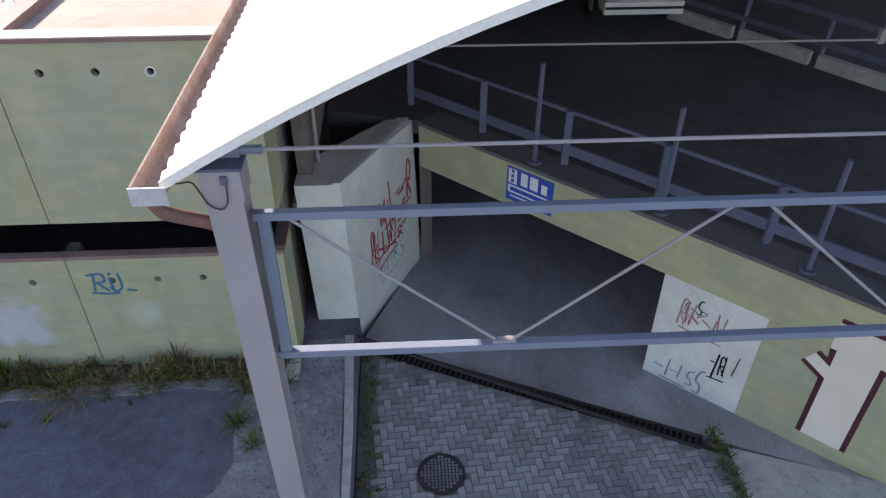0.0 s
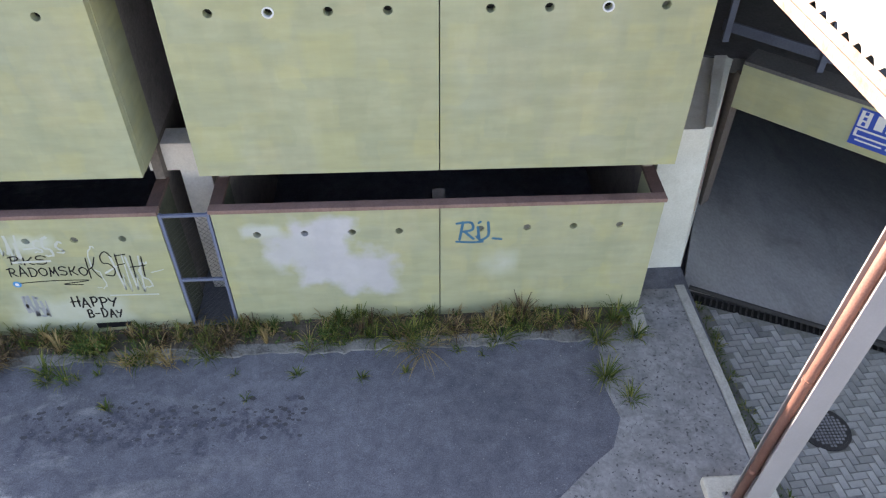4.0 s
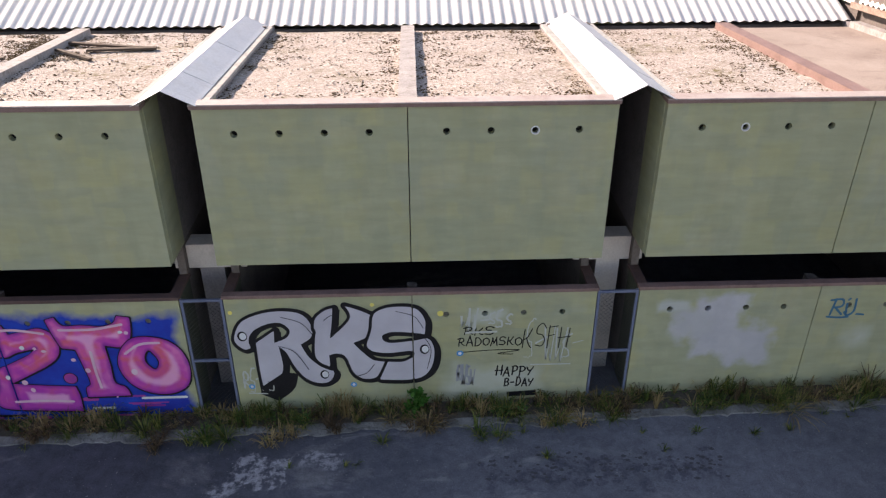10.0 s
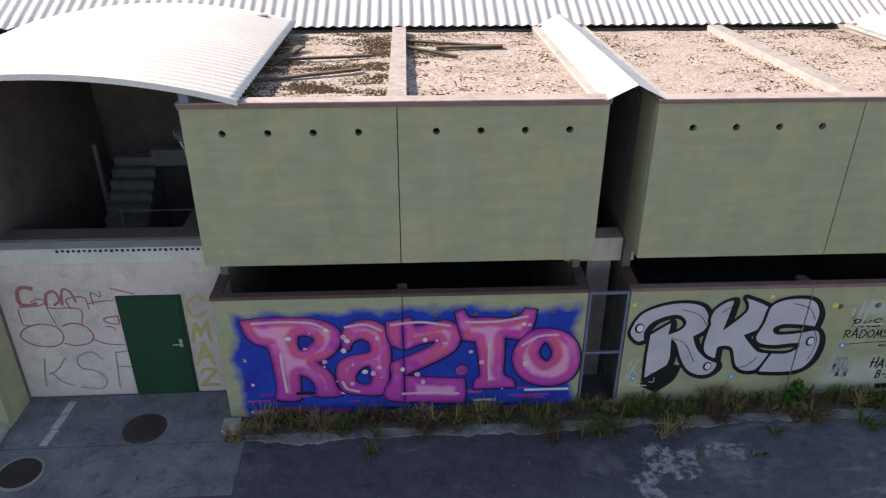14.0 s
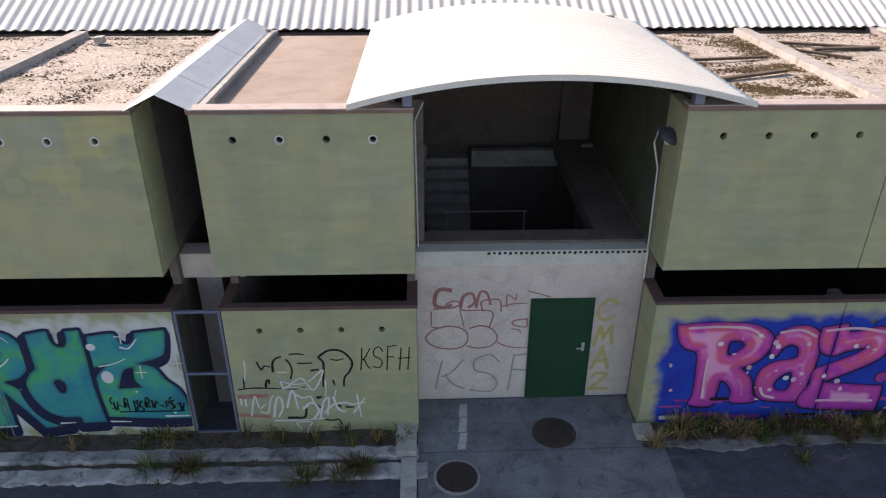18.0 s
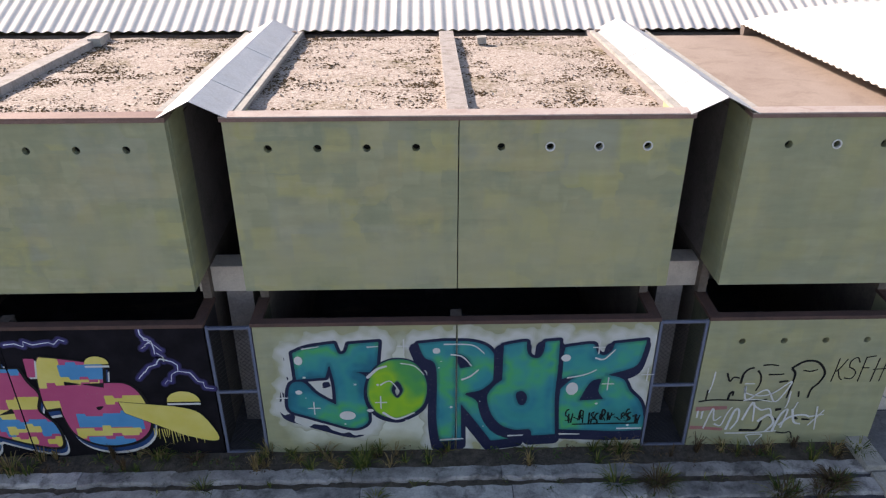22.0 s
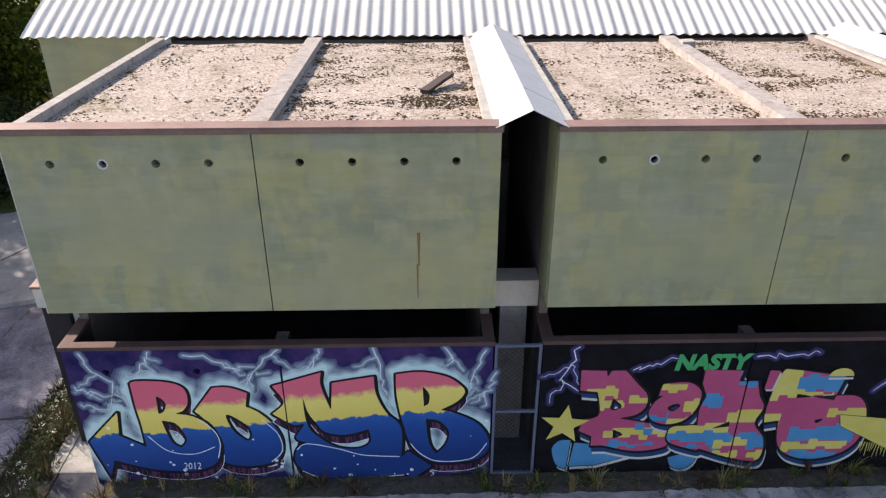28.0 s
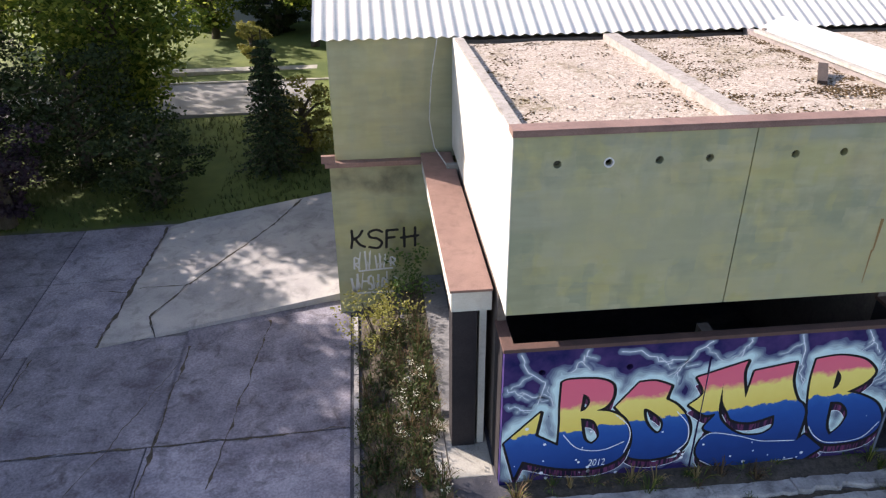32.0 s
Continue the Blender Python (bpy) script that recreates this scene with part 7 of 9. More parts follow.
for pts, w in ((((-30, 1.87), (-29.6, 1.85), (-29.42, 1.7)), 0.035), (((-29.9, 1.69), (-29.73, 1.65), (-29.6, 1.48)), 0.04), (((-29.73, 1.24), (-29.61, 1.3), (-29.5, 1.41)), 0.045), (((-28.78, 1.58), (-28.65, 1.54), (-28.55, 1.64)), 0.04), (((-29.29, 0.92), (-29.22, 1.11), (-29.07, 1.19)), 0.07), (((-28.78, 0.4), (-28.66, 0.4), (-28.58, 0.55)), 0.05), (((-27.82, 1.59), (-27.7, 1.57), (-27.56, 1.73)), 0.045), (((-28.21, 1.24), (-27.97, 1.29), (-27.79, 1.38)), 0.035), (((-27.37, 0.26), (-27.01, 0.26)), 0.045), (((-28.24, 0.17), (-27.94, 0.16)), 0.045), (((-29.02, 0.15), (-28.8, 0.16)), 0.045), (((-30.92, 1.16), (-30.77, 1.23), (-30.64, 1.04)), 0.035), (((-30.89, 0.64), (-30.7, 0.52), (-30.44, 0.63)), 0.06), (((-31.09, 1.31), (-30.95, 1.45), (-30.82, 1.5)), 0.07), (((-30.04, 0.09), (-29.71, 0.11)), 0.05), (((-31.08, 1.84), (-30.92, 1.85)), 0.03), (((-30.62, 1.55), (-30.42, 1.5), (-30.28, 1.34)), 0.03), (((-32, 1.82), (-31.75, 1.86)), 0.03)):
    bm = bmesh.new()
    ribbon(bm, smooth_line(pts), w * 0.7, 22, FRONT, True, 0.4)
    part("highlight", bm, WHITE, pe0 if pts[0][0] < -29.9 else pe1)
for xx, zz, rr, sq in ((-28.12, 1.04, 0.09, 1.3), (-28.25, 1.6, 0.07, 0.9), (-29.08, 1.78, 0.06, 0.7), (-30.1, 1.76, 0.055, 0.9), (-28.51, 1.8, 0.04, 1.3), (-31.42, 0.6, 0.12, 0.7), (-31.08, 0.69, 0.05, 0.6), (-32.06, 1.62, 0.06, 1.3), (-32.1, 1.05, 0.05, 0.8)):
    blob(xx, zz, rr, WHITE, pe0 if xx < -29.9 else pe1, 22.5, "highlight", sq)
re_ = random.Random(7)
for k in range(16):
    xx, zz = -32.2 + 5.1 * re_.random(), 0.25 + 1.6 * re_.random()
    blob(xx, zz, re_.uniform(0.01, 0.028), WHITE, pe0 if xx < -29.9 else pe1, 22, "sparkle", re_.uniform(0.5, 1.0))
for xx, zz in ((-27.6, 1.12), (-27.04, 1.28), (-30.92, 0.84), (-30.56, 1.85), (-27.79, 1.78), (-31.9, 0.75), (-32.35, 0.95)):
    bm = bmesh.new()
    ribbon(bm, [(xx - 0.09, zz), (xx + 0.09, zz)], 0.018, 23, FRONT, False)
    ribbon(bm, [(xx, zz - 0.12), (xx, zz + 0.12)], 0.018, 23.3, FRONT, False)
    part("star_sparkle", bm, WHITE, pe0 if xx < -29.9 else pe1)
scrawl(-28.18, -27.06, 0.36, 0.64, 20, 0.03, BLACK, pe1, 17, lay=22)

# bay F: patchwork letters on black
pf0, pf1 = low_panels["F", 0], low_panels["F", 1]
ROSE = paint("rose_pink_spray", (0.50, 0.075, 0.19), (0.56, 0.10, 0.22), scale=1.5)
FO = [(0.012, WHITE, 0.05, -0.15), (0.012, NAVY_BLUE, 0.035, -0.105), (0.03, BLACK, 0.012, -0.012), (-0.004, ROSE, 0, 0)]
BLUE_FOOT = [(0.0, WHITE, 0.02, -0.06), (0.012, BLACK, 0, 0), (-0.002, SKY_BLUE, 0, 0)]
fat_coats("F_foot", (-38.76, -38.50, -0.04, 0.52), BLUE_FOOT, pf0, "blue_foot", order=0)
fat_coats("F_foot2", (-38.50, -37.11, 0.01, 0.47), BLUE_FOOT, pf0, "blue_foot", order=0)
fat_coats("F_foot3", (-37.06, -36.63, -0.08, 0.30), BLUE_FOOT, pf0, "blue_foot", order=0)
fat_coats("F_B", (-38.46, -37.09, 0.29, 1.77), FO, pf0, label="pink, yellow and blue letter", bands=[(YELLOW, 8, 40, 66, 78), (YELLOW, 18, 48, 55, 64), (YELLOW, 52, 74, 60, 70), (YELLOW, 30, 100, 18, 30), (SKY_BLUE, 62, 100, 24, 32), (SKY_BLUE, 28, 84, 4, 12), (ROSE, 60, 90, 12, 17)], order=1)
fat_coats("F_O", (-37.45, -36.76, 0.79, 1.54), FO, pf0, label="pink, yellow and blue letter", bands=[(YELLOW, 14, 70, 82, 102), (YELLOW, 70, 100, 30, 62), (SKY_BLUE, 0, 42, 2, 24), (YELLOW, 40, 80, 0, 14)], order=2)
fat_coats("F_Y", (-37.13, -35.69, 0.07, 1.75), FO, pf0, label="pink, yellow and blue letter", bands=[(SKY_BLUE, 26, 48, 60, 76), (SKY_BLUE, 60, 84, 84, 102), (YELLOW, 0, 60, 33, 44), (YELLOW, 56, 100, 44, 58), (SKY_BLUE, 0, 100, 16, 33), (YELLOW, 48, 82, 18, 25), (ROSE, 4, 40, 18, 23), (YELLOW, 30, 100, 4, 10)], order=3)
fat_coats("F_S", (-35.80, -34.31, 0.09, 1.74), FO, pf1, label="pink, yellow and blue letter", bands=[(YELLOW, 0, 26, 70, 102), (SKY_BLUE, 24, 70, 76, 95), (YELLOW, 24, 60, 70, 76), (YELLOW, 0, 16, 40, 56), (YELLOW, 60, 100, 48, 58), (SKY_BLUE, 28, 92, 22, 38), (YELLOW, 24, 88, 12, 21), (SKY_BLUE, 34, 80, 0, 8)], order=4)
fat_coats("F_apostrophe", (-35.90, -35.73, 1.40, 1.73), [(0.0, WHITE, 0.02, -0.03), (0.0, ROSE, 0, 0)], pf0, "apostrophe", order=5)
fat_coats("F_beam", (-34.72, -33.37, 0.16, 0.93), [(0.008, BLACK, 0, 0), (0.0, YELLOW, 0, 0)], pf1, "yellow_beam", order=6)
words("NASTY", -37.2, 1.77, 0.24, NEON_GREEN, pf0, stretch=0.93, weight=0.02, lay=24)
bm = bmesh.new()
sv = [(-38.62 + (0.36 if k % 2 == 0 else 0.15) * math.cos(math.pi / 2 + math.pi * k / 5 - 0.1), 0.82 + (0.36 if k % 2 == 0 else 0.15) * math.sin(math.pi / 2 + math.pi * k / 5 - 0.1)) for k in range(10)]
cv = bm.verts.new((-38.62, -0.024, 0.82))
rv = [bm.verts.new((a, -0.024, b)) for a, b in sv]
for k in range(10):
    bm.faces.new((cv, rv[k], rv[(k + 1) % 10]))
part("star", bm, YELLOW, pf0, "yellow painted star")
for xx, zz, rr in ((-34.88, 1.62, 0.17), (-33.78, 0.92, 0.24)):
    bm = bmesh.new()
    bm.faces.new([bm.verts.new((xx + rr * math.cos(math.pi * k / 12), -0.030, zz + rr * 0.8 * math.sin(math.pi * k / 12))) for k in range(13)])
    part("dome", bm, YELLOW, pf1)
    bm = bmesh.new()
    ribbon(bm, [(xx - rr, zz - 0.04), (xx + rr, zz - 0.04)], 0.035, 31, FRONT, False)
    part("dome_rim", bm, WHITE, pf1)
rf = random.Random(4)
bm = bmesh.new()
for k in range(26):
    xx = -34.3 + 0.95 * k / 26
    ribbon(bm, [(xx, 0.42 - 0.1 * k / 26), (xx + rf.uniform(-0.02, 0.02), 0.3 - rf.uniform(0.02, 0.2))], 0.016, 26 + 0.02 * k, FRONT, False, 0.7)
part("paint_drips", bm, YELLOW, pf1)
for xx, zz, dx, dz, sd, fk in ((-38.5, 2.15, -0.35, -0.95, 1, 2), (-37.75, 1.75, 0.6, 0.2, 2, 0), (-36.1, 1.95, 0.85, 0.05, 3, 0), (-34.2, 2.18, 0.25, -0.55, 4, 2), (-34.0, 1.68, 0.68, -0.55, 5, 1), (-38.75, 1.6, 0.3, -0.2, 6, 0), (-34.0, 1.68, -0.35, -0.35, 7, 0)):
    bolt(xx, zz, dx, dz, sd, pf0 if xx < -36 else pf1, 0.018, (HAZE_DARK, HAZE), fk)

# bay G: pink, yellow and blue letters on a night sky
pg0, pg1 = low_panels["G", 0], low_panels["G", 1]
GLOW = [paint("glow_spray", (0.035 + 0.50 * f, 0.04 + 0.70 * f, 0.14 + 0.66 * f), (0.055 + 0.58 * f, 0.065 + 0.76 * f, 0.20 + 0.66 * f), scale=3, wear=0.05) for f in (0.08, 0.2, 0.36, 0.56, 0.78, 1.0)]
GLOW_COATS = [(0.215 - 0.03 * i, m, 0.0, 0.03) for i, m in enumerate(GLOW)]
GL = [(0.022, BOLT, 0.01, -0.15), (0.012, PURPLE_EDGE, 0.01, -0.15), (0.04, BLACK, 0.008, -0.008), (0.0, SUNSET, 0, 0)]
GBOX = dict(G_B=(-45.28, -43.48, -0.03, 1.69), G_O=(-43.74, -42.6, 0.12, 1.56), G_M=(-42.68, -40.49, -0.21, 1.8), G_B2=(-40.96, -39.68, 0.13, 1.78))
for key, bx4 in GBOX.items():
    fat_coats(key, bx4, GLOW_COATS, pg0 if bx4[0] < -42.9 else pg1, "glow", cell=0.025, ragged=0.045)
for key, bx4 in GBOX.items():
    fat_coats(key, bx4, GL, pg0 if bx4[0] < -42.9 else pg1, label="pink, yellow and blue letter with dark outline", order={"G_B": 2, "G_O": 1, "G_M": 3, "G_B2": 2}[key], cell=0.012)
for pts in (((-44.45, 0.73), (-44.22, 0.45), (-43.87, 0.38), (-43.55, 0.51)), ((-43.72, 1.02), (-43.53, 0.82), (-43.47, 0.58), (-43.53, 0.3)), ((-42.84, 1.0), (-42.64, 0.73), (-42.61, 0.42), (-42.78, 0.21)), ((-42.4, 0.43), (-42.25, 0.54), (-41.83, 0.44), (-41.46, 0.31), (-40.95, 0.27)), ((-42.36, 0.02), (-41.98, -0.17), (-41.45, -0.14), (-40.89, -0.09)), ((-40.79, 0.52), (-40.65, 0.32), (-40.4, 0.17), (-39.92, 0.21), (-39.7, 0.5))):
    bm = bmesh.new()
    ribbon(bm, smooth_line(pts), 0.014, 18, FRONT, False)
    part("white_contour", bm, BOLT, pg0 if pts[0][0] < -42.5 else pg1)
words("2012", -44.05, 0.10, 0.13, BOLT, pg0, stretch=0.7, lay=26)
rg = random.Random(11)
for k, (xx, zz, xe, ze) in enumerate(((-45.1, 2.15, -44.62, 1.25), (-45.27, 1.6, -44.7, 1.36), (-45.25, 1.3, -44.72, 1.1), (-44.2, 2.16, -44.42, 1.78), (-43.75, 2.1, -42.65, 1.8), (-42.5, 2.17, -43.1, 1.55), (-41.95, 2.17, -42.1, 1.8), (-41.25, 2.18, -41.08, 1.25), (-40.3, 2.17, -40.05, 1.78), (-39.75, 2.12, -39.98, 1.4), (-39.6, 1.75, -39.78, 1.15))):
    bolt(xx, zz, xe - xx, ze - zz, 30 + k, pg0 if xx < -42.5 else pg1, 0.014, GLOW[:3], 3, 6.5)
for k in range(34):
    xx, zz = -45.2 + 5.5 * rg.random(), -0.08 + 1.0 * rg.random() ** 2
    blob(xx, zz, rg.uniform(0.008, 0.03), BOLT, pg0 if xx < -42.5 else pg1, 19, "sparkle")

# west wall writing
pk = [o for o in hall.children if o.name.startswith("hall_wall")][1]
W_WALL = Matrix.Translation((0, 5.96, 0)) @ FRONT
hand("KSFH", -47.42, 0.62, 0.42, 0.055, BLACK, pk, 0.86, 4, W_WALL, seed=10, lean=0.0)
scrawl(-47.38, -46.5, 0.08, 0.55, 8, 0.05, WHITE, pk, 41, W_WALL)
scrawl(-47.45, -46.5, -0.45, 0.05, 9, 0.05, WHITE, pk, 42, W_WALL)

# ramp mouth writing
PIL = Matrix(((0.4286, -0.0407, 0.9034, -0.73), (0.9034, 0.0192, -0.4286, 0.80), (0, 1, 0, 0), (0, 0, 0, 1)))
pp = next(o for o in entry.children if o.name.startswith("left_pillar"))
PIL = PIL @ Matrix.Diagonal((1, 1, -1, 1))
scrawl(1.0, 2.15, 1.15, 2.0, 7, 0.06, RED_TAG, pp, 51, PIL)
scrawl(0.55, 1.9, 0.75, 1.45, 9, 0.05, RED_TAG, pp, 52, PIL)
scrawl(0.7, 1.7, 0.6, 1.1, 6, 0.04, RED_TAG, pp, 61, PIL)
scrawl(0.7, 1.7, 0.3, 0.7, 6, 0.02, BLUE_TAG, pp, 53, PIL)
DIAG = Matrix(((DW.x, 0, DN.x, DA.x), (DW.y, 0, DN.y, DA.y), (0, 1, 0, 0), (0, 0, 0, 1)))
ww = next(o for o in entry.children if o.name.startswith("white_side_wall"))
scrawl(4.7, 5.4, 1.0, 1.6, 7, 0.03, RED_FAINT, ww, 54, DIAG)
scrawl(4.8, 5.1, 1.2, 1.6, 4, 0.02, BLACK, ww, 55, DIAG)
scrawl(5.3, 5.7, 0.35, 0.95, 5, 0.028, BLACK, ww, 56, DIAG)
scrawl(4.6, 5.3, -0.1, 0.45, 6, 0.03, VIOLET_TAG, ww, 57, DIAG)
rw = next(o for o in entry.children if o.name.startswith("right_wall"))
for extra, mat, lay in ((0.14, MAROON, 4), (0.0, CREAM, 7)):
    bm = bmesh.new()
    ribbon(bm, [(6.62, 1.95), (7.9, 1.95)], 0.42 + extra, lay, DIAG, False)
    ribbon(bm, [(6.95, 1.74 + extra / 2), (6.95, 0.2)], 0.5 + extra, lay + 0.8, DIAG, False)
    ribbon(bm, [(6.45, 1.5), (6.95, 1.2)], 0.18 + extra, lay + 1.4, DIAG, False)
    part("block_letter", bm, mat, rw, "cream block letter with maroon outline" if lay == 7 else "")

sign = thing("address_sign", "blue and white enamel address sign fixed to the beam", "sign")
SB = paint("blue_enamel", (0.02, 0.06, 0.32), (0.025, 0.07, 0.36))
for nm, u0, u1, v0, v1, mat, lay in (("plate", 1.75, 2.56, 1.88, 2.46, SB, 12), ("white_field", 1.78, 2.53, 2.02, 2.15, WHITE, 14), ("white_field", 1.78, 1.93, 2.18, 2.43, WHITE, 14),
                                    ("bar", 2.0, 2.12, 2.2, 2.42, WHITE, 14), ("bar", 2.16, 2.3, 2.2, 2.42, WHITE, 14), ("bar", 2.36, 2.46, 2.2, 2.36, WHITE, 14), ("bar", 1.82, 2.5, 2.05, 2.12, SB, 16),
                                    ("bar", 1.83, 2.2, 1.95, 1.975, WHITE, 14), ("bar", 2.25, 2.48, 1.95, 1.975, WHITE, 14), ("bar", 1.83, 1.88, 2.2, 2.26, SB, 16), ("bar", 1.83, 1.88, 2.29, 2.34, SB, 16), ("bar", 1.83, 1.88, 2.37, 2.42, SB, 16)):
    bm = bmesh.new()
    vs = []
    for d in ((0.0 if nm == "plate" else lay / 1000 - 0.002), lay / 1000):
        vs.append([bm.verts.new(DIAG @ Vector((a, b, -d))) for a, b in ((u0, v0), (u1, v0), (u1, v1), (u0, v1))])
    bm.faces.new(vs[0][::-1])
    bm.faces.new(vs[1])
    for k in range(4):
        bm.faces.new((vs[0][k], vs[0][(k + 1) % 4], vs[1][(k + 1) % 4], vs[1][k]))
    part(nm, bm, mat, sign)

# ---- on the ground: beds, kerbs, pavings ----
rk = random.Random(2)
bed = thing("planting_bed", "narrow bed of dry soil and litter along the wall", "bed", kind="structure")
for a, b in ((-45.2, -23.6), (-19.75, -1.95)):
    bm = bmesh.new()
    n = int((b - a) / 0.25)
    rows = []
    for i in range(n + 1):
        x = a + (b - a) * i / n
        rows.append([bm.verts.new((x, y, ground_z(x, y) + 0.05 + 0.05 * noise.noise((x * 2, y * 6, 3)) - (0.06 if y < -0.4 else 0))) for y in (-0.46, -0.34, -0.2, -0.08, 0.012)])
    for p, q in zip(rows, rows[1:]):
        for j in range(4):
            bm.faces.new((p[j], q[j], q[j + 1], p[j + 1]))
    part("soil", bm, SOIL, bed, "dry soil", True)

KERB = surface("crumbling_pale_kerb", (0.46, 0.44, 0.445), (0.16, 0.152, 0.158), 1.9, 30, 0.95, dirt=(0.04, 0.038, 0.036), dirt_amount=0.95, relief=0.7, dist=0.02, per_piece=0.3)
STRIP = surface("broken_dirty_concrete_edge", (0.27, 0.26, 0.25), (0.10, 0.095, 0.092), 2.0, 26, 0.97, dirt=(0.045, 0.042, 0.038), dirt_amount=0.95, relief=0.8, dist=0.03)


def rough_stone(x0, x1, y0, y1, z0, z1):
    """A kerb stone with chipped, crumbling edges."""
    n = max(4, int((x1 - x0) / 0.07))
    near = [(x0 + (x1 - x0) * i / n, y0 + 0.05 * noise.noise((x0 + i * 0.31, y0 * 7, 1)) + max(0, rk.gauss(-0.02, 0.03))) for i in range(n + 1)]
    far = [(x0 + (x1 - x0) * i / n, y1 + 0.04 * noise.noise((x0 + i * 0.27, y1 * 5, 4)) - max(0, rk.gauss(-0.03, 0.03))) for i in range(n + 1)]
    rows = [[(px, py - 0.015, z0) for px, py in near], [(px, py, z1 - 0.012 - 0.02 * rk.random()) for px, py in near], [(px, py + 0.025, z1) for px, py in near], [(px, py, z1 - 0.008 * rk.random()) for px, py in far], [(px, py, z0) for px, py in far]]
    bm = bmesh.new()
    vs = [[bm.verts.new(p) for p in row] for row in rows]
    for a, b in zip(vs, vs[1:]):
        for i in range(n):
            bm.faces.new((a[i], a[i + 1], b[i + 1], b[i]))
    for i in (0, n):
        bm.faces.new([row[i] for row in vs])
    return bm


kerb = thing("kerb_row", "row of worn pale concrete kerb stones", "kerb", kind="structure")
x = -45.4
while x < -2.2:
    ln = rk.uniform(1.4, 2.4)
    if not -24.6 < x < -2.2:
        z = ground_z(x + ln / 2, -0.5)
        west_side = x < -24
        y0 = -0.62 if west_side else -0.60
        y1 = -0.38 if west_side else -0.34
        h = 0.07 if west_side else 0.03
        bm = rough_stone(x + 0.005, x + ln - 0.005, y0, y1, z - 0.2, z + h + rk.uniform(-0.02, 0.012))
        part("kerb_stone", bm, KERB, kerb)
        if west_side:
            bm = rough_stone(x + 0.14, x + ln + 0.13, -1.02, -0.72, z - 0.2, z + 0.035 + rk.uniform(-0.012, 0.012))
            part("kerb_stone", bm, KERB, kerb)
    x += ln
edge = thing("kerb_strip", "crumbling pale concrete strip along the asphalt", "kerb", kind="structure")
bm = bmesh.new()
rows = []
x = -19.7
while x < -2.0:
    w0 = -0.36 + 0.05 * noise.noise((x * 1.7, 4, 0))
    w1 = -0.58 + 0.16 * noise.noise((x * 1.1, 9, 0)) + 0.07 * noise.noise((x * 6, 2, 0))
    rows.append([bm.verts.new((x, yy, ground_z(x, yy) + dz)) for yy, dz in ((w0, 0.03), (w0 - 0.03, 0.035), ((w0 + w1) / 2, 0.025 + 0.02 * noise.noise((x * 3, 1, 1))), (w1 + 0.02, 0.016), (w1, -0.01))])
    x += 0.09
for p, q in zip(rows, rows[1:]):
    for j in range(4):
        bm.faces.new((p[j], q[j], q[j + 1], p[j + 1]))
part("strip", bm, STRIP, edge)
gut = thing("gutter_strip", "dark gritty gutter strip between the kerb rows", "gutter", kind="structure")
part("strip", prism([(-45.4, -0.73), (-24.6, -0.73), (-24.6, -0.60), (-45.4, -0.60)], lambda px, py: ground_z(px, py) - 0.1, lambda px, py: ground_z(px, py) + 0.008), SOIL, gut)

STAINED = surface("stained_grey_concrete", (0.21, 0.21, 0.225), (0.13, 0.13, 0.145), 1.8, 30, 0.88, dirt=(0.06, 0.06, 0.066), dirt_amount=0.8, relief=0.5)
door_pave = thing("pavement_door", "worn concrete paving in front of the green door", "pavement", kind="structure")
part("slab", prism([(-23.44, -0.48), (-19.93, -0.48), (-19.93, 0.735), (-23.44, 0.735)], -0.4, lambda px, py: ground_z(px, py) + 0.016), STAINED, door_pave)
part("slab", prism([(-23.44, -1.6), (-19.6, -1.6), (-19.6, -0.50), (-23.44, -0.50)], -0.4, lambda px, py: ground_z(px, py) + 0.008), STAINED, door_pave)
part("edge_block", box(-23.78, -23.46, -0.62, 0.05, -0.4, 0.0, 0.02), PALE_CONC, door_pave)
part("edge_block", box(-23.70, -23.46, -1.7, -0.64, -0.4, -0.09, 0.02), PALE_CONC, door_pave)
part("edge_block", box(-20.0, -19.72, -0.35, -0.05, -0.4, -0.02, 0.02), PALE_CONC, door_pave)
stripe = thing("road_marking", "worn white painted line on the concrete", "marking")
bm = bmesh.new()
for y0, y1, wob in ((0.60, 0.30, 0), (0.28, -0.06, 0.015), (-0.08, -0.45, 0.03)):
    bm.faces.new([bm.verts.new((xx, yy, ground_z(xx, yy) + 0.021)) for xx, yy in ((-22.74 - wob, y0), (-22.62 - wob, y0), (-22.64 - wob * 2, y1), (-22.77 - wob * 2, y1))])
part("line", bm, CHALK, stripe)


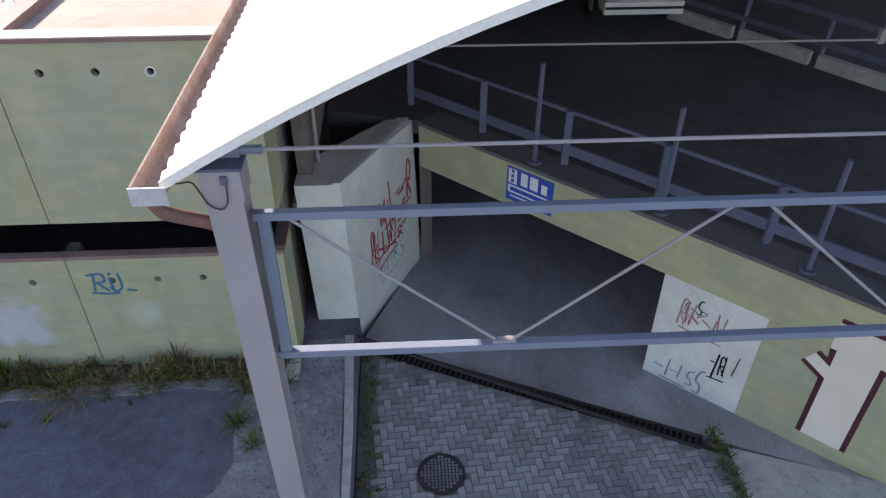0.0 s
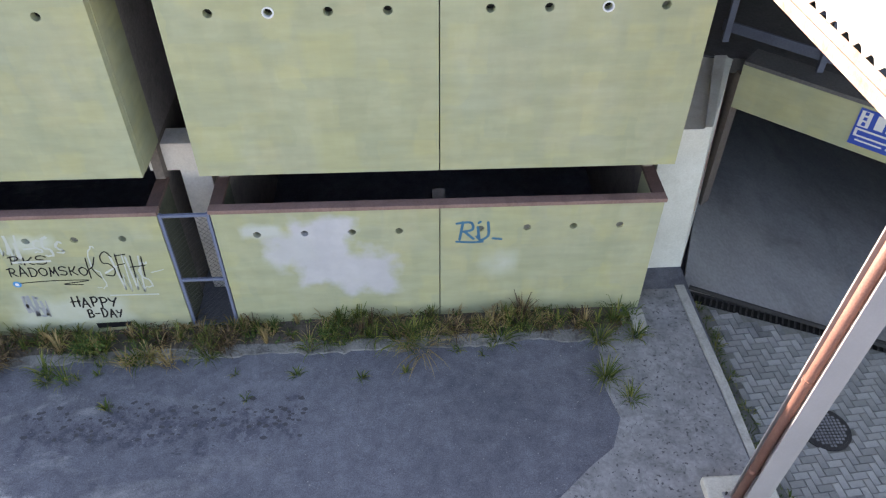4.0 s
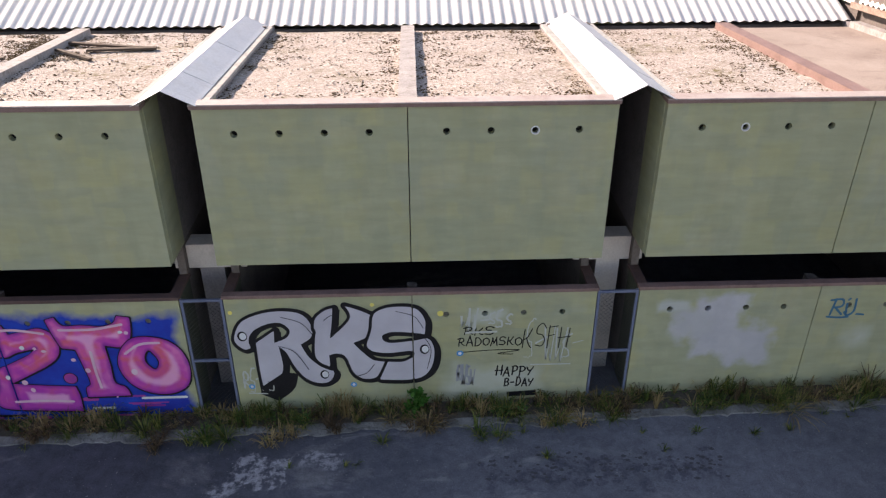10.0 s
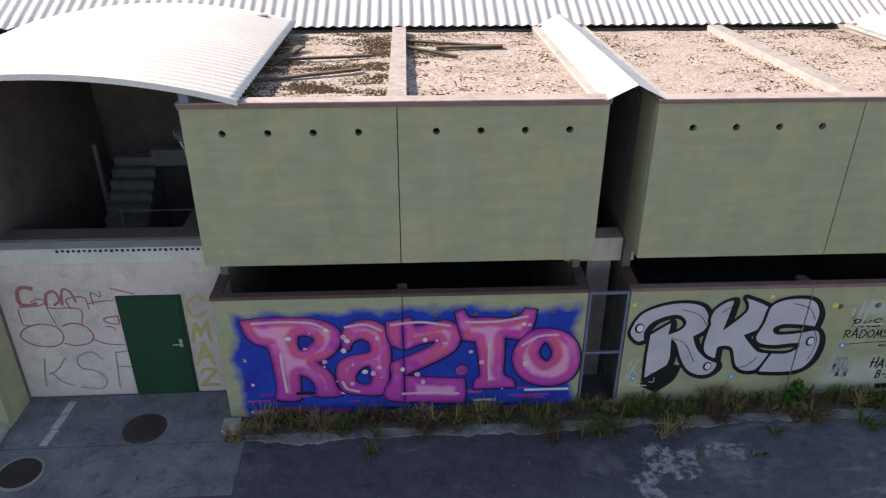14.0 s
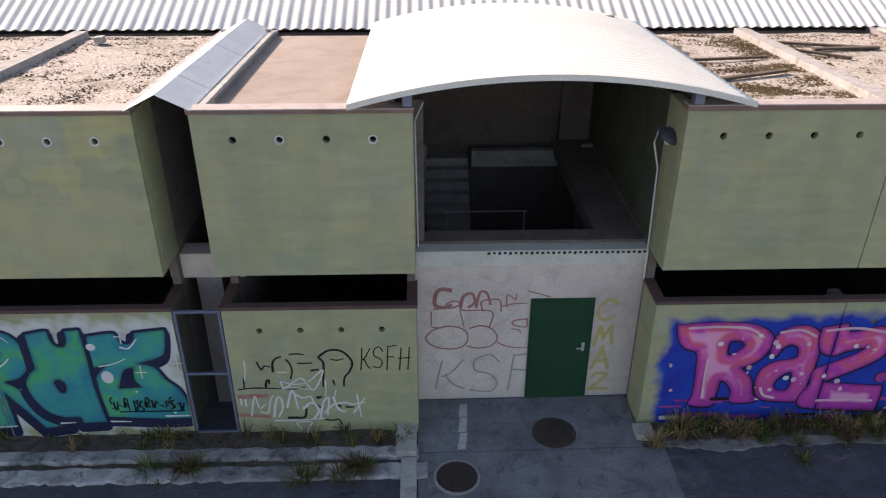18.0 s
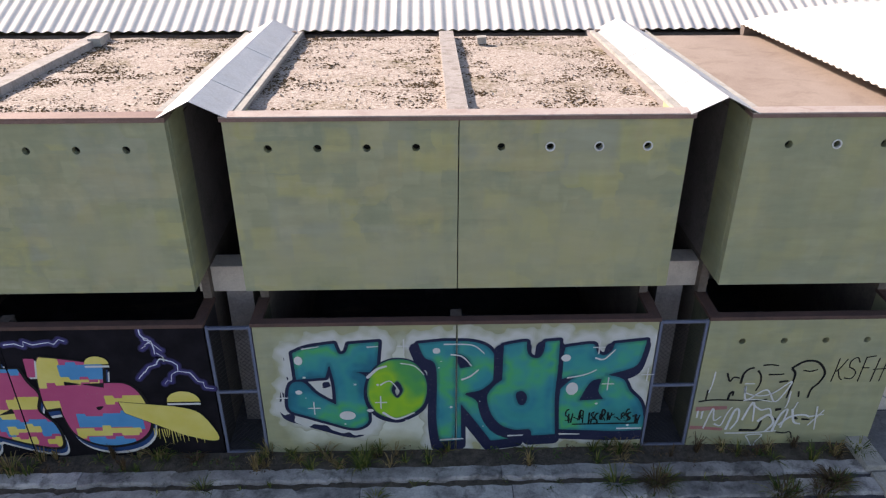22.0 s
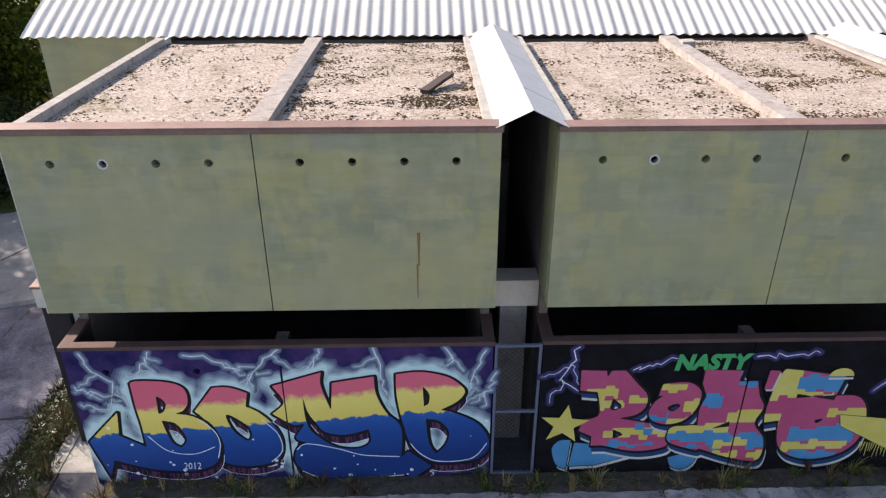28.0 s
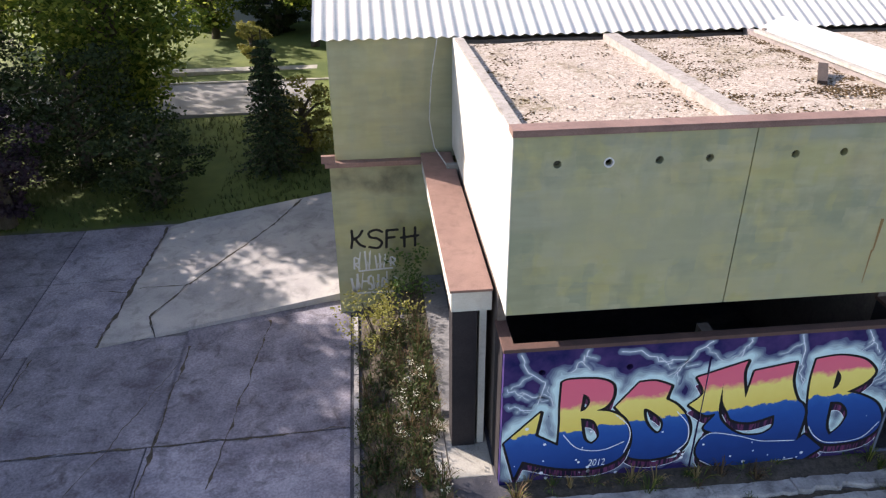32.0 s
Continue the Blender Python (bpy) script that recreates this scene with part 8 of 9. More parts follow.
def manhole(x, y, r, material, squares, z=None):
    z = (ground_z(x, y) + 0.016) if z is None else z
    mh = thing("manhole_cover", "round cast iron manhole cover with raised squares set in the paving", "manhole", "manholes")
    bm = bmesh.new()
    bmesh.ops.create_cone(bm, cap_ends=True, segments=40, radius1=r * 0.93, radius2=r * 0.93, depth=0.03, matrix=Matrix.Translation((x, y, z)))
    part("plate", bm, material, mh)
    bm = bmesh.new()
    rim = r * 1.06
    rows = [(r * 0.94, z - 0.02), (r * 0.94, z + 0.016), (rim, z + 0.012), (rim, z - 0.02)]
    rings = [[bm.verts.new((x + q * math.cos(math.tau * k / 40), y + q * math.sin(math.tau * k / 40), h)) for k in range(40)] for q, h in rows]
    for a, b in zip(rings, rings[1:]):
        for k in range(40):
            bm.faces.new((a[k], a[(k + 1) % 40], b[(k + 1) % 40], b[k]))
    part("frame", bm, CONCRETE if squares and x < 0 else material, mh)
    bm = bmesh.new()
    step = r / 6.5
    for i in range(-7, 8):
        for j in range(-7, 8):
            px, py = (i + 0.5) * step, (j + 0.5) * step
            if px * px + py * py < (r * 0.85) ** 2:
                box(x + px - step * 0.33, x + px + step * 0.33, y + py - step * 0.33, y + py + step * 0.33, z + 0.01, z + 0.024, 0, bm)
    part("raised_pattern", bm, STAINED if x > 0 else IRON if squares else material, mh)


manhole(-21.27, -0.13, 0.33, IRON, False)
manhole(-22.86, -1.02, 0.33, GRATE, True)
manhole(0.41, -1.97, 0.30, GRATE, True, ground_z(0.41, -1.97) + 0.055)

# ramp forecourt: concrete apron, drain channel, herringbone pavers
APRON_CONC = surface("pitted_grey_concrete", (0.27, 0.265, 0.27), (0.165, 0.162, 0.17), 3.4, 20, 0.92, dirt=(0.07, 0.068, 0.072), dirt_amount=0.7, spots=(24, 0.64, (0.07, 0.068, 0.075)), relief=0.6)
apron = thing("pavement_apron", "weathered pale concrete apron beside the ramp", "pavement", kind="structure")
part("slab", paving([(-2.28, -0.62), (-1.45, 0.35), (-0.93, 0.35), (-0.80, -4.9), (-7.2, -4.9), (-5.9, -3.9), (-5.0, -3.55), (-4.6, -3.33), (-3.9, -3.2), (-3.16, -2.92), (-2.75, -2.55), (-2.42, -2.3), (-2.24, -1.87), (-2.33, -1.4), (-2.3, -0.9)], 0.014), APRON_CONC, apron)
part("edge_strip", prism([(-0.935, 0.4), (-0.80, 0.4), (-0.74, -1.5), (-0.73, -4.9), (-0.80, -4.9), (-0.86, -1.5)], -0.3, lambda px, py: ground_z(-0.9, py) + 0.03), PALE_CONC, apron)
part("block", box(-1.75, -1.55, -0.45, -0.1, -0.3, 0.32, 0.015), PALE_CONC, apron)
drain = thing("drain_channel", "dark iron drain channel across the ramp mouth", "drain")
d0, d1 = Vector((-0.70, 0.43)), Vector((3.98, -1.65))
dd = (d1 - d0).normalized()
for off in (-0.10, 0.10):
    nrm = Vector((-dd.y, dd.x)) * off
    a, b = d0 + nrm, d1 + nrm
    part("frame", bar((a.x, a.y, ground_z(a.x, a.y) + 0.04), (b.x, b.y, ground_z(b.x, b.y) + 0.04), 0.03, 0.06), GRATE, drain)
bm = bmesh.new()
ln = (d1 - d0).length
k = 0.03
while k < ln:
    p = d0 + dd * k
    nrm = Vector((-dd.y, dd.x)) * 0.085
    zz = ground_z(p.x, p.y) + 0.045
    part("slat", bar((*(p - nrm), zz), (*(p + nrm), zz), 0.025, 0.02), GRATE, drain)
    k += 0.085
bm.free()
part("bed", bar((d0.x, d0.y, ground_z(d0.x, d0.y) + 0.012), (d1.x, d1.y, ground_z(d1.x, d1.y) + 0.012), 0.18, 0.02), BORE, drain)

side_slab = thing("pavement_side", "pale concrete slab beside the paved forecourt", "pavement", kind="structure")
part("slab", paving([(4.30, -1.75), (6.2, -2.45), (6.2, -4.85), (4.25, -4.85)], 0.06), PALE_CONC, side_slab)
# ramp floor behind the drain
rampf = thing("floor_ramp", "worn grey concrete ramp floor", "floor", kind="structure")
part("ramp_slab", paving([(-0.70, 0.56), (4.1, -1.57), (6.4, -2.55), (8.9, 12), (0.3, 12), (0.25, 2.9)], 0.03), RAMP_CONC, rampf)

# ---- roof clutter ----
moss_bm, stone_bm = bmesh.new(), bmesh.new()
rr_ = random.Random(9)
MOSS = surface("dry_brown_moss", (0.062, 0.036, 0.018), (0.10, 0.066, 0.028), 6, 40, 1.0, relief=0.6, per_piece=0.5)
STONE = surface("loose_pale_stones", (0.50, 0.42, 0.36), (0.36, 0.29, 0.25), 9, 50, 0.95, per_piece=0.6)


def chip(bm, x, y, z, s, flat):
    vs = [bm.verts.new((x + s * rr_.uniform(0.5, 1) * math.cos(a), y + s * rr_.uniform(0.5, 1) * math.sin(a), z)) for a in (0.3, 1.6, 2.9, 4.2, 5.4)]
    top = bm.verts.new((x, y, z + s * flat))
    for i in range(5):
        bm.faces.new((vs[i], vs[(i + 1) % 5], top))


for key in FIRST:
    for i in range(WIDE[key]):
        if key == "D" or (key == "A" and i == 1):
            continue
        a = LEFT[key] + i * PANEL + 0.16
        dense = {"C0": 6.0, "C1": 1.3, "G1": 2.4, "E0": 1.4, "E1": 1.3, "F1": 1.9, "F0": 0.8, "G0": 0.6}.get(key + str(i), 0.9)
        count = 0
        while count < 900 * dense:
            x, y = a + (PANEL - 0.34) * rr_.random(), 0.28 + 5.3 * rr_.random()
            edge = min(x - a, a + PANEL - 0.34 - x, y - 0.28, 5.6 - y)
            if rr_.random() < 0.006 + (0.9 + 1.6 * noise.noise((x * 0.8, y * 0.8, 9))) * math.exp(-edge * 3.0) + 1.5 * max(0, noise.noise((x * 0.9, y * 0.9, 5)) - 0.15) * dense:
                for _ in range(8):
                    chip(moss_bm, x + rr_.gauss(0, 0.085), y + rr_.gauss(0, 0.085), roof_z(y) - 0.05, rr_.uniform(0.008, 0.034), 0.4)
            count += 1
        for _ in range(260):
            x, y = a + (PANEL - 0.34) * rr_.random(), 0.28 + 5.3 * rr_.random()
            chip(stone_bm, x, y, roof_z(y) - 0.045, rr_.uniform(0.012, 0.035), 0.6)
tagged(link("roof_moss", moss_bm, MOSS), "clumps of dry brown moss on the gravel roofs", "moss", kind="stuff")
tagged(link("roof_stones", stone_bm, STONE), "loose pale stones on the gravel roofs", "gravel", kind="stuff")


def plank(x, y, length, turn, w=0.09, h=0.04, lift=0.0, material=TIMBER, label="broken weathered timber batten lying on the gravel roof"):
    t = thing("timber_batten", label, "timber", "roof timbers")
    c, s = math.cos(turn) * length / 2, math.sin(turn) * length / 2
    part("batten", bar((x - c, y - s, roof_z(y) - 0.03 + h / 2), (x + c, y + s, roof_z(y) - 0.02 + h / 2 + lift), w, h), material, t)


plank(-18.6, 1.9, 2.0, 0.35)
plank(-19.0, 3.4, 1.3, 1.25, 0.13)
plank(-18.3, 3.2, 1.6, 0.1, 0.06)
plank(-16.1, 4.3, 1.8, -0.3)
plank(-15.8, 4.0, 1.2, 0.05, 0.11)
plank(-16.5, 3.6, 1.1, -0.7, 0.07)
plank(-40.35, 2.35, 0.75, 1.05, 0.13, 0.05, 0.06, IRON, "rusty folded sheet strip lying on the gravel roof")
plank(-36.0, 4.9, 0.22, 0.0, 0.2, 0.14, 0, PALE_CONC, "pale broken concrete block lying on the gravel roof")
plank(-29.2, 4.9, 0.16, 0.0, 0.16, 0.12, 0, PALE_CONC, "pale broken concrete block lying on the gravel roof")

# hanging black cable at the west end
cable = thing("cable", "thin pale cable hanging down the west wall", "cable")
part("line", tube([(-45.6, 5.9, 4.9), (-45.72, 5.85, 4.2), (-45.78, 5.75, 3.4), (-45.70, 5.6, 2.9), (-45.5, 5.0, 2.72)], 0.012, 6), CHALK, cable)


# ---- plants ----
def leafy(name, c1, c2, c3, trans=0.25):
    m, nt, b = nodes_of(name, 0.6, 0, 0.25)
    g = nt.nodes.new("ShaderNodeNewGeometry")
    col = ramp(nt, g.outputs["Random Per Island"], [(0.0, c1), (0.55, c2), (1.0, c3)])
    nt.links.new(col, b.inputs["Base Color"])
    tr = nt.nodes.new("ShaderNodeBsdfTranslucent")
    nt.links.new(col, tr.inputs[0])
    mx = nt.nodes.new("ShaderNodeMixShader")
    mx.inputs[0].default_value = trans
    nt.links.new(b.outputs[0], mx.inputs[1])
    nt.links.new(tr.outputs[0], mx.inputs[2])
    nt.links.new(mx.outputs[0], nt.nodes["Material Output"].inputs[0])
    return m


GRASS = leafy("green_grass_blades", (0.035, 0.062, 0.014), (0.08, 0.115, 0.024), (0.25, 0.23, 0.06))
STRAW = leafy("dry_straw_blades", (0.26, 0.175, 0.075), (0.36, 0.265, 0.13), (0.15, 0.11, 0.045))
DEAD = leafy("dead_brown_weeds", (0.05, 0.035, 0.022), (0.095, 0.06, 0.034), (0.17, 0.11, 0.06), 0.15)
LEAF = leafy("tree_leaves", (0.045, 0.085, 0.015), (0.12, 0.18, 0.032), (0.34, 0.38, 0.08), 0.6)
NEEDLE = leafy("spruce_needles", (0.018, 0.035, 0.016), (0.03, 0.055, 0.025), (0.055, 0.075, 0.035), 0.1)
# Leaf colours kept near black to stand for deep tree shade.
HEDGE = leafy("shade_toned_hedge_leaves", (0.014, 0.026, 0.009), (0.026, 0.043, 0.014), (0.05, 0.07, 0.024), 0.15)
PURPLE = leafy("purple_leaves", (0.02, 0.012, 0.022), (0.04, 0.022, 0.04), (0.06, 0.05, 0.06), 0.2)
FRESH = leafy("fresh_green_leaves", (0.035, 0.12, 0.018), (0.05, 0.17, 0.025), (0.10, 0.23, 0.04), 0.35)
WEED = leafy("weed_leaves", (0.04, 0.085, 0.02), (0.07, 0.125, 0.03), (0.11, 0.16, 0.04), 0.3)
YELLOWISH = leafy("yellow_green_leaves", (0.16, 0.16, 0.035), (0.25, 0.24, 0.06), (0.32, 0.31, 0.12), 0.35)
BED_GRASS = leafy("dull_bed_grass", (0.022, 0.042, 0.012), (0.042, 0.066, 0.018), (0.095, 0.09, 0.035), 0.25)
FLOWER = leafy("white_flower_heads", (0.42, 0.42, 0.36), (0.52, 0.52, 0.46), (0.36, 0.38, 0.27), 0.2)
BARK = surface("grey_brown_bark", (0.09, 0.075, 0.06), (0.06, 0.05, 0.04), 6, 30, 0.95, relief=0.8, dist=0.03)
rp = random.Random(13)


def blades(bm, x, y, n, height, spread, z=None):
    z = ground_z(x, y) - 0.01 if z is None else z
    for _ in range(n):
        a = rp.uniform(0, math.tau)
        d = rp.random() ** 0.6 * spread * 0.3
        bx, by = x + d * math.cos(a), y + d * math.sin(a)
        a += rp.uniform(-0.5, 0.5)
        h, out = height * rp.uniform(0.5, 1.1), spread * rp.uniform(0.3, 1.1)
        w = rp.uniform(0.004, 0.009)
        sx, sy = -math.sin(a) * w, math.cos(a) * w
        pts = [(0, 0, 1.0), (out * 0.35, h * 0.7, 0.9), (out * 0.8, h, 0.6), (out * 1.15, h * 0.85, 0.1)]
        prev = None
        for u, v, s in pts:
            cx, cy = bx + math.cos(a) * u, by + math.sin(a) * u
            pair = (bm.verts.new((cx + sx * s, cy + sy * s, z + v)), bm.verts.new((cx - sx * s, cy - sy * s, z + v)))
            if prev:
                bm.faces.new((prev[0], prev[1], pair[1], pair[0]))
            prev = pair


def leaves(bm, cx, cy, cz, r, n, size, flat=1.0):
    """n small leaves in a ragged clump."""
    for _ in range(n):
        d = Vector((rp.gauss(0, 1), rp.gauss(0, 1), rp.gauss(0, 1))).normalized() * r * rp.random() ** 0.45
        p = Vector((cx + d.x, cy + d.y, cz + d.z * flat))
        u = Vector((rp.gauss(0, 1), rp.gauss(0, 1), rp.gauss(0, 0.6))).normalized()
        v = u.cross(Vector((rp.gauss(0, 1), rp.gauss(0, 1), rp.gauss(0, 1)))).normalized()
        s = size * rp.uniform(0.6, 1.3)
        bm.faces.new([bm.verts.new(p + q) for q in (-u * s, v * s * 0.55, u * s, -v * s * 0.55)])


grass_bm, straw_bm, weed_bm, dead_bm = (bmesh.new() for _ in range(4))
x = -45.2
while x < -1.9:
    if not -23.9 < x < -19.7:
        lush = 1.0 if x > -20 else 0.4
        thick = 0.5 + 0.5 * noise.noise((x * 1.3, 2.0, 8))
        for _ in range(3 + int(5 * thick * lush)):
            xx, yy = x + rp.uniform(0, 0.25), rp.uniform(-0.40, -0.03)
            if rp.random() < 0.85 * lush + 0.55 * lush * noise.noise((xx * 0.7, 0, 8)):
                dry = rp.random() < 0.35
                blades(straw_bm if dry else dead_bm if rp.random() < 0.3 else grass_bm, xx, yy, rp.randint(12, 34), rp.uniform(0.06, 0.30) * (0.6 + thick), rp.uniform(0.08, 0.26), ground_z(xx, yy) + 0.04)
            if rp.random() < 0.3 * lush:
                leaves(dead_bm, xx, yy - 0.05, ground_z(xx, yy) + 0.12, 0.12, 24, 0.022, 0.8)
            if rp.random() < 0.35 * lush:
                leaves(weed_bm, xx, yy, ground_z(xx, yy) + 0.10, 0.10, 22, 0.02, 0.6)
    x += 0.25
for xx, yy, n, h, s, dry in ((-4.95, -0.45, 90, 0.32, 0.42, 0), (-4.7, -0.55, 60, 0.2, 0.5, 1), (-2.25, -0.6, 60, 0.25, 0.28, 0), (-2.3, -1.25, 70, 0.22, 0.26, 0), (-2.05, -1.6, 50, 0.16, 0.2, 0), (-1.75, -0.55, 50, 0.2, 0.22, 0), (-7.6, -0.55, 60, 0.24, 0.26, 0), (-8.5, -0.6, 60, 0.26, 0.28, 0),
                          (-10.55, -0.55, 70, 0.24, 0.3, 1), (-11.25, -0.85, 30, 0.12, 0.16, 0), (-9.7, -0.85, 30, 0.13, 0.18, 0), (-8.75, -1.35, 26, 0.14, 0.12, 0), (-6.35, -0.95, 22, 0.1, 0.12, 0), (-5.5, -1.05, 22, 0.1, 0.12, 0), (-4.9, -1.0, 22, 0.1, 0.1, 0), (-13.7, -0.6, 60, 0.22, 0.3, 0), (-3.6, -0.5, 50, 0.25, 0.3, 0),
                          (-19.3, -0.3, 120, 0.42, 0.3, 1), (-19.75, -0.5, 60, 0.34, 0.25, 1), (-18.4, -0.35, 80, 0.34, 0.3, 1), (-17.6, -0.9, 40, 0.16, 0.2, 0), (-16.2, -0.4, 60, 0.25, 0.3, 0), (-15.0, -0.45, 70, 0.3, 0.3, 0), (-27.5, -0.75, 60, 0.2, 0.3, 0), (-25.2, -1.0, 60, 0.18, 0.3, 0), (-33.5, -0.7, 30, 0.16, 0.2, 0), (-31.0, -0.95, 30, 0.16, 0.2, 0),
                          (-1.55, -3.85, 110, 0.4, 0.4, 1), (-1.05, -3.9, 80, 0.35, 0.35, 1), (-1.9, -3.7, 60, 0.3, 0.3, 0), (-0.8, -3.85, 50, 0.3, 0.25, 0)):
    blades(straw_bm if dry else grass_bm, xx, yy, n, h, s)
for i in range(42):
    yy = 0.35 - 4.3 * i / 42
    if rp.random() < 0.85:
        blades(grass_bm, -0.62 + rp.uniform(-0.06, 0.1) + 0.012 * i * 0.3, yy, 16, rp.uniform(0.06, 0.16), rp.uniform(0.08, 0.16))
        leaves(weed_bm, -0.60 + rp.uniform(-0.05, 0.12), yy, ground_z(-0.6, yy) + 0.05, 0.09, 14, 0.018, 0.5)
for i in range(34):
    yy = -1.45 - 2.2 * i / 34
    blades(grass_bm, 4.2 + rp.uniform(-0.1, 0.1), yy, 14, rp.uniform(0.06, 0.16), rp.uniform(0.08, 0.16))
    leaves(weed_bm, 4.2 + rp.uniform(-0.1, 0.1), yy, ground_z(4.2, yy) + 0.06, 0.1, 14, 0.02, 0.5)
for i in range(60):
    xx = -45 + 43 * rp.random()
    if not -24 < xx < -19.5:
        blades(grass_bm, xx, -0.62 - rp.random() ** 3 * 0.8, 10, 0.09, 0.09)
for xx, yy, n, kind in ((-13.0, -0.66, 3, 1), (-14.06, -0.62, 4, 0), (-10.55, -0.6, 3, 2), (-9.31, -0.42, 5, 0), (-8.33, -0.62, 3, 1), (-11.98, -0.62, 2, 2), (-14.88, -0.72, 3, 2), (-9.82, -0.78, 2, 0), (-12.6, -0.4, 4, 0), (-7.4, -0.4, 4, 2), (-6.1, -0.4, 3, 0), (-16.6, -0.45, 4, 2), (-17.9, -0.5, 3, 0)):
    for k in range(n):
        px, py = xx + rp.gauss(0, 0.14), yy + rp.gauss(0, 0.07)
        leaves((weed_bm, straw_bm, dead_bm)[kind], px, py, ground_z(px, py) + 0.08 + 0.05 * k, 0.13, 34, 0.024, 0.7)
        blades((grass_bm, straw_bm, dead_bm)[kind], px, py, 26, 0.26, 0.24)
for xx, yy, n in ((-26.93, -0.77, 130), (-24.36, -0.84, 150), (-25.11, -1.02, 40), (-24.62, -0.99, 50)):
    blades(dead_bm, xx, yy, n, 0.22, 0.26)
    blades(grass_bm, xx + 0.12, yy, n // 2, 0.2, 0.24)
tagged(link("grass_tufts", grass_bm, GRASS), "green grass tufts growing along the wall and kerb", "grass", kind="stuff")
tagged(link("dry_grass", straw_bm, STRAW), "dry straw-coloured grass tufts along the wall", "grass", kind="stuff")
tagged(link("dead_weeds", dead_bm, DEAD), "rust-brown dead weeds and stalks along the wall", "weeds", kind="stuff")
tagged(link("low_weeds", weed_bm, WEED), "low leafy weeds in the bed", "weeds", kind="stuff")

weed = thing("tall_weed", "leafy green weed growing before the painted wall", "plant")
bm = bmesh.new()
for k in range(9):
    leaves(bm, -10.76 + rp.uniform(-0.18, 0.18), -0.24 + rp.uniform(-0.07, 0.07), 0.06 + 0.06 * k, 0.17 - 0.010 * k, 22, 0.06, 0.6)
part("foliage", bm, FRESH, weed)
part("stem", tube([(-10.72, -0.22, -0.15), (-10.71, -0.22, 0.5)], 0.01, 6), WEED, weed)

# ---- west yard: slab, kerb, bed, trees, street ----
yard = thing("pavement_yard", "raised cracked concrete slab in the west yard", "pavement", kind="structure")
PLATE = surface("cracked_yard_concrete", (0.45, 0.43, 0.435), (0.30, 0.29, 0.31), 0.9, 40, 0.93, dirt=(0.15, 0.14, 0.15), dirt_amount=0.7, relief=0.5, per_piece=0.15)
zs = lambda px, py: ground_z(px, py) + 0.04 + 0.14 * clamp((px + 52.7) / 5, 0, 1)
zl = lambda px, py: ground_z(px, py) - 0.3
BREAK = [(-51.6, 5.65), (-51.85, 6.35), (-51.25, 7.6), (-50.35, 9.0), (-49.5, 10.4), (-48.9, 11.8)]
part("slab", prism([(-52.7, 5.4)] + BREAK + [(-51.9, 11.0), (-52.3, 10.8)], zl, zs), PLATE, yard)
part("slab", prism([(x + 0.025, y) for x, y in BREAK[::-1]] + [(-47.75, 6.5), (-47.75, 12.1)], zl, zs), PLATE, yard)
YARD = surface("worn_grey_yard_concrete", (0.28, 0.265, 0.325), (0.135, 0.125, 0.165), 1.1, 22, 0.92, dirt=(0.065, 0.055, 0.065), dirt_amount=0.9, relief=0.5, per_piece=0.25, grain=0.7)
plates = thing("pavement_plates", "large worn concrete plates of the west yard", "pavement", kind="structure")
for i, (xa, xb) in enumerate(((-62, -57.6), (-57.57, -54.2), (-54.17, -51.0), (-50.97, -47.52))):
    for j, (ya, yb) in enumerate(((-3.5, -0.6), (-0.57, 2.3), (2.33, 5.3))):
        sh = 0.25 * (j - 1) * (0.3 if i == 3 else 1)
        yb = 6.45 if (i, j) == (3, 2) else 5.62 if (i, j) == (2, 2) else yb
        part("plate", prism([(xa + sh * 0.6, ya), (xb + (sh * 0.6 if i < 3 else 0), ya), (xb + (sh * 0.6 if i < 3 else 0), yb), (xa + sh * 0.6, yb)], zl, lambda px, py, q=0.004 * ((i * 3 + j) % 3): ground_z(px, py) + 0.012 + q), YARD, plates)
for i, (xa, xb) in enumerate(((-62, -57.6), (-57.57, -54.6), (-54.57, -52.45))):
    for j, (ya, yb) in enumerate(((5.33, 8.2), (8.23, 11.0))):
        part("plate", prism([(xa, ya), (xb, ya), (xb + 0.5 * (i == 2), yb), (xa, yb)], zl, lambda px, py, q=0.004 * ((i + j) % 2): ground_z(px, py) + 0.012 + q), YARD, plates)
stains = random.Random(6)
oil_bm = bmesh.new()
for k in range(150):
    ox, oy = -9.8 + 3.6 * stains.random(), -1.65 + stains.gauss(0, 0.16) + 0.25 * stains.random()
    r0 = stains.uniform(0.008, 0.032)
    oil_bm.faces.new([oil_bm.verts.new((ox + r0 * 1.5 * stains.uniform(0.6, 1.2) * math.cos(math.tau * j / 9), oy + r0 * stains.uniform(0.6, 1.2) * math.sin(math.tau * j / 9), ground_z(ox, oy) + 0.006)) for j in range(9)])
tagged(link("oil_spots", oil_bm, surface("old_oil_spots", (0.055, 0.053, 0.062), (0.065, 0.063, 0.072), 8, 50, 0.8)), "dark old oil spots on the asphalt", "stain", kind="stuff")
crk = random.Random(77)
cracks = bmesh.new()
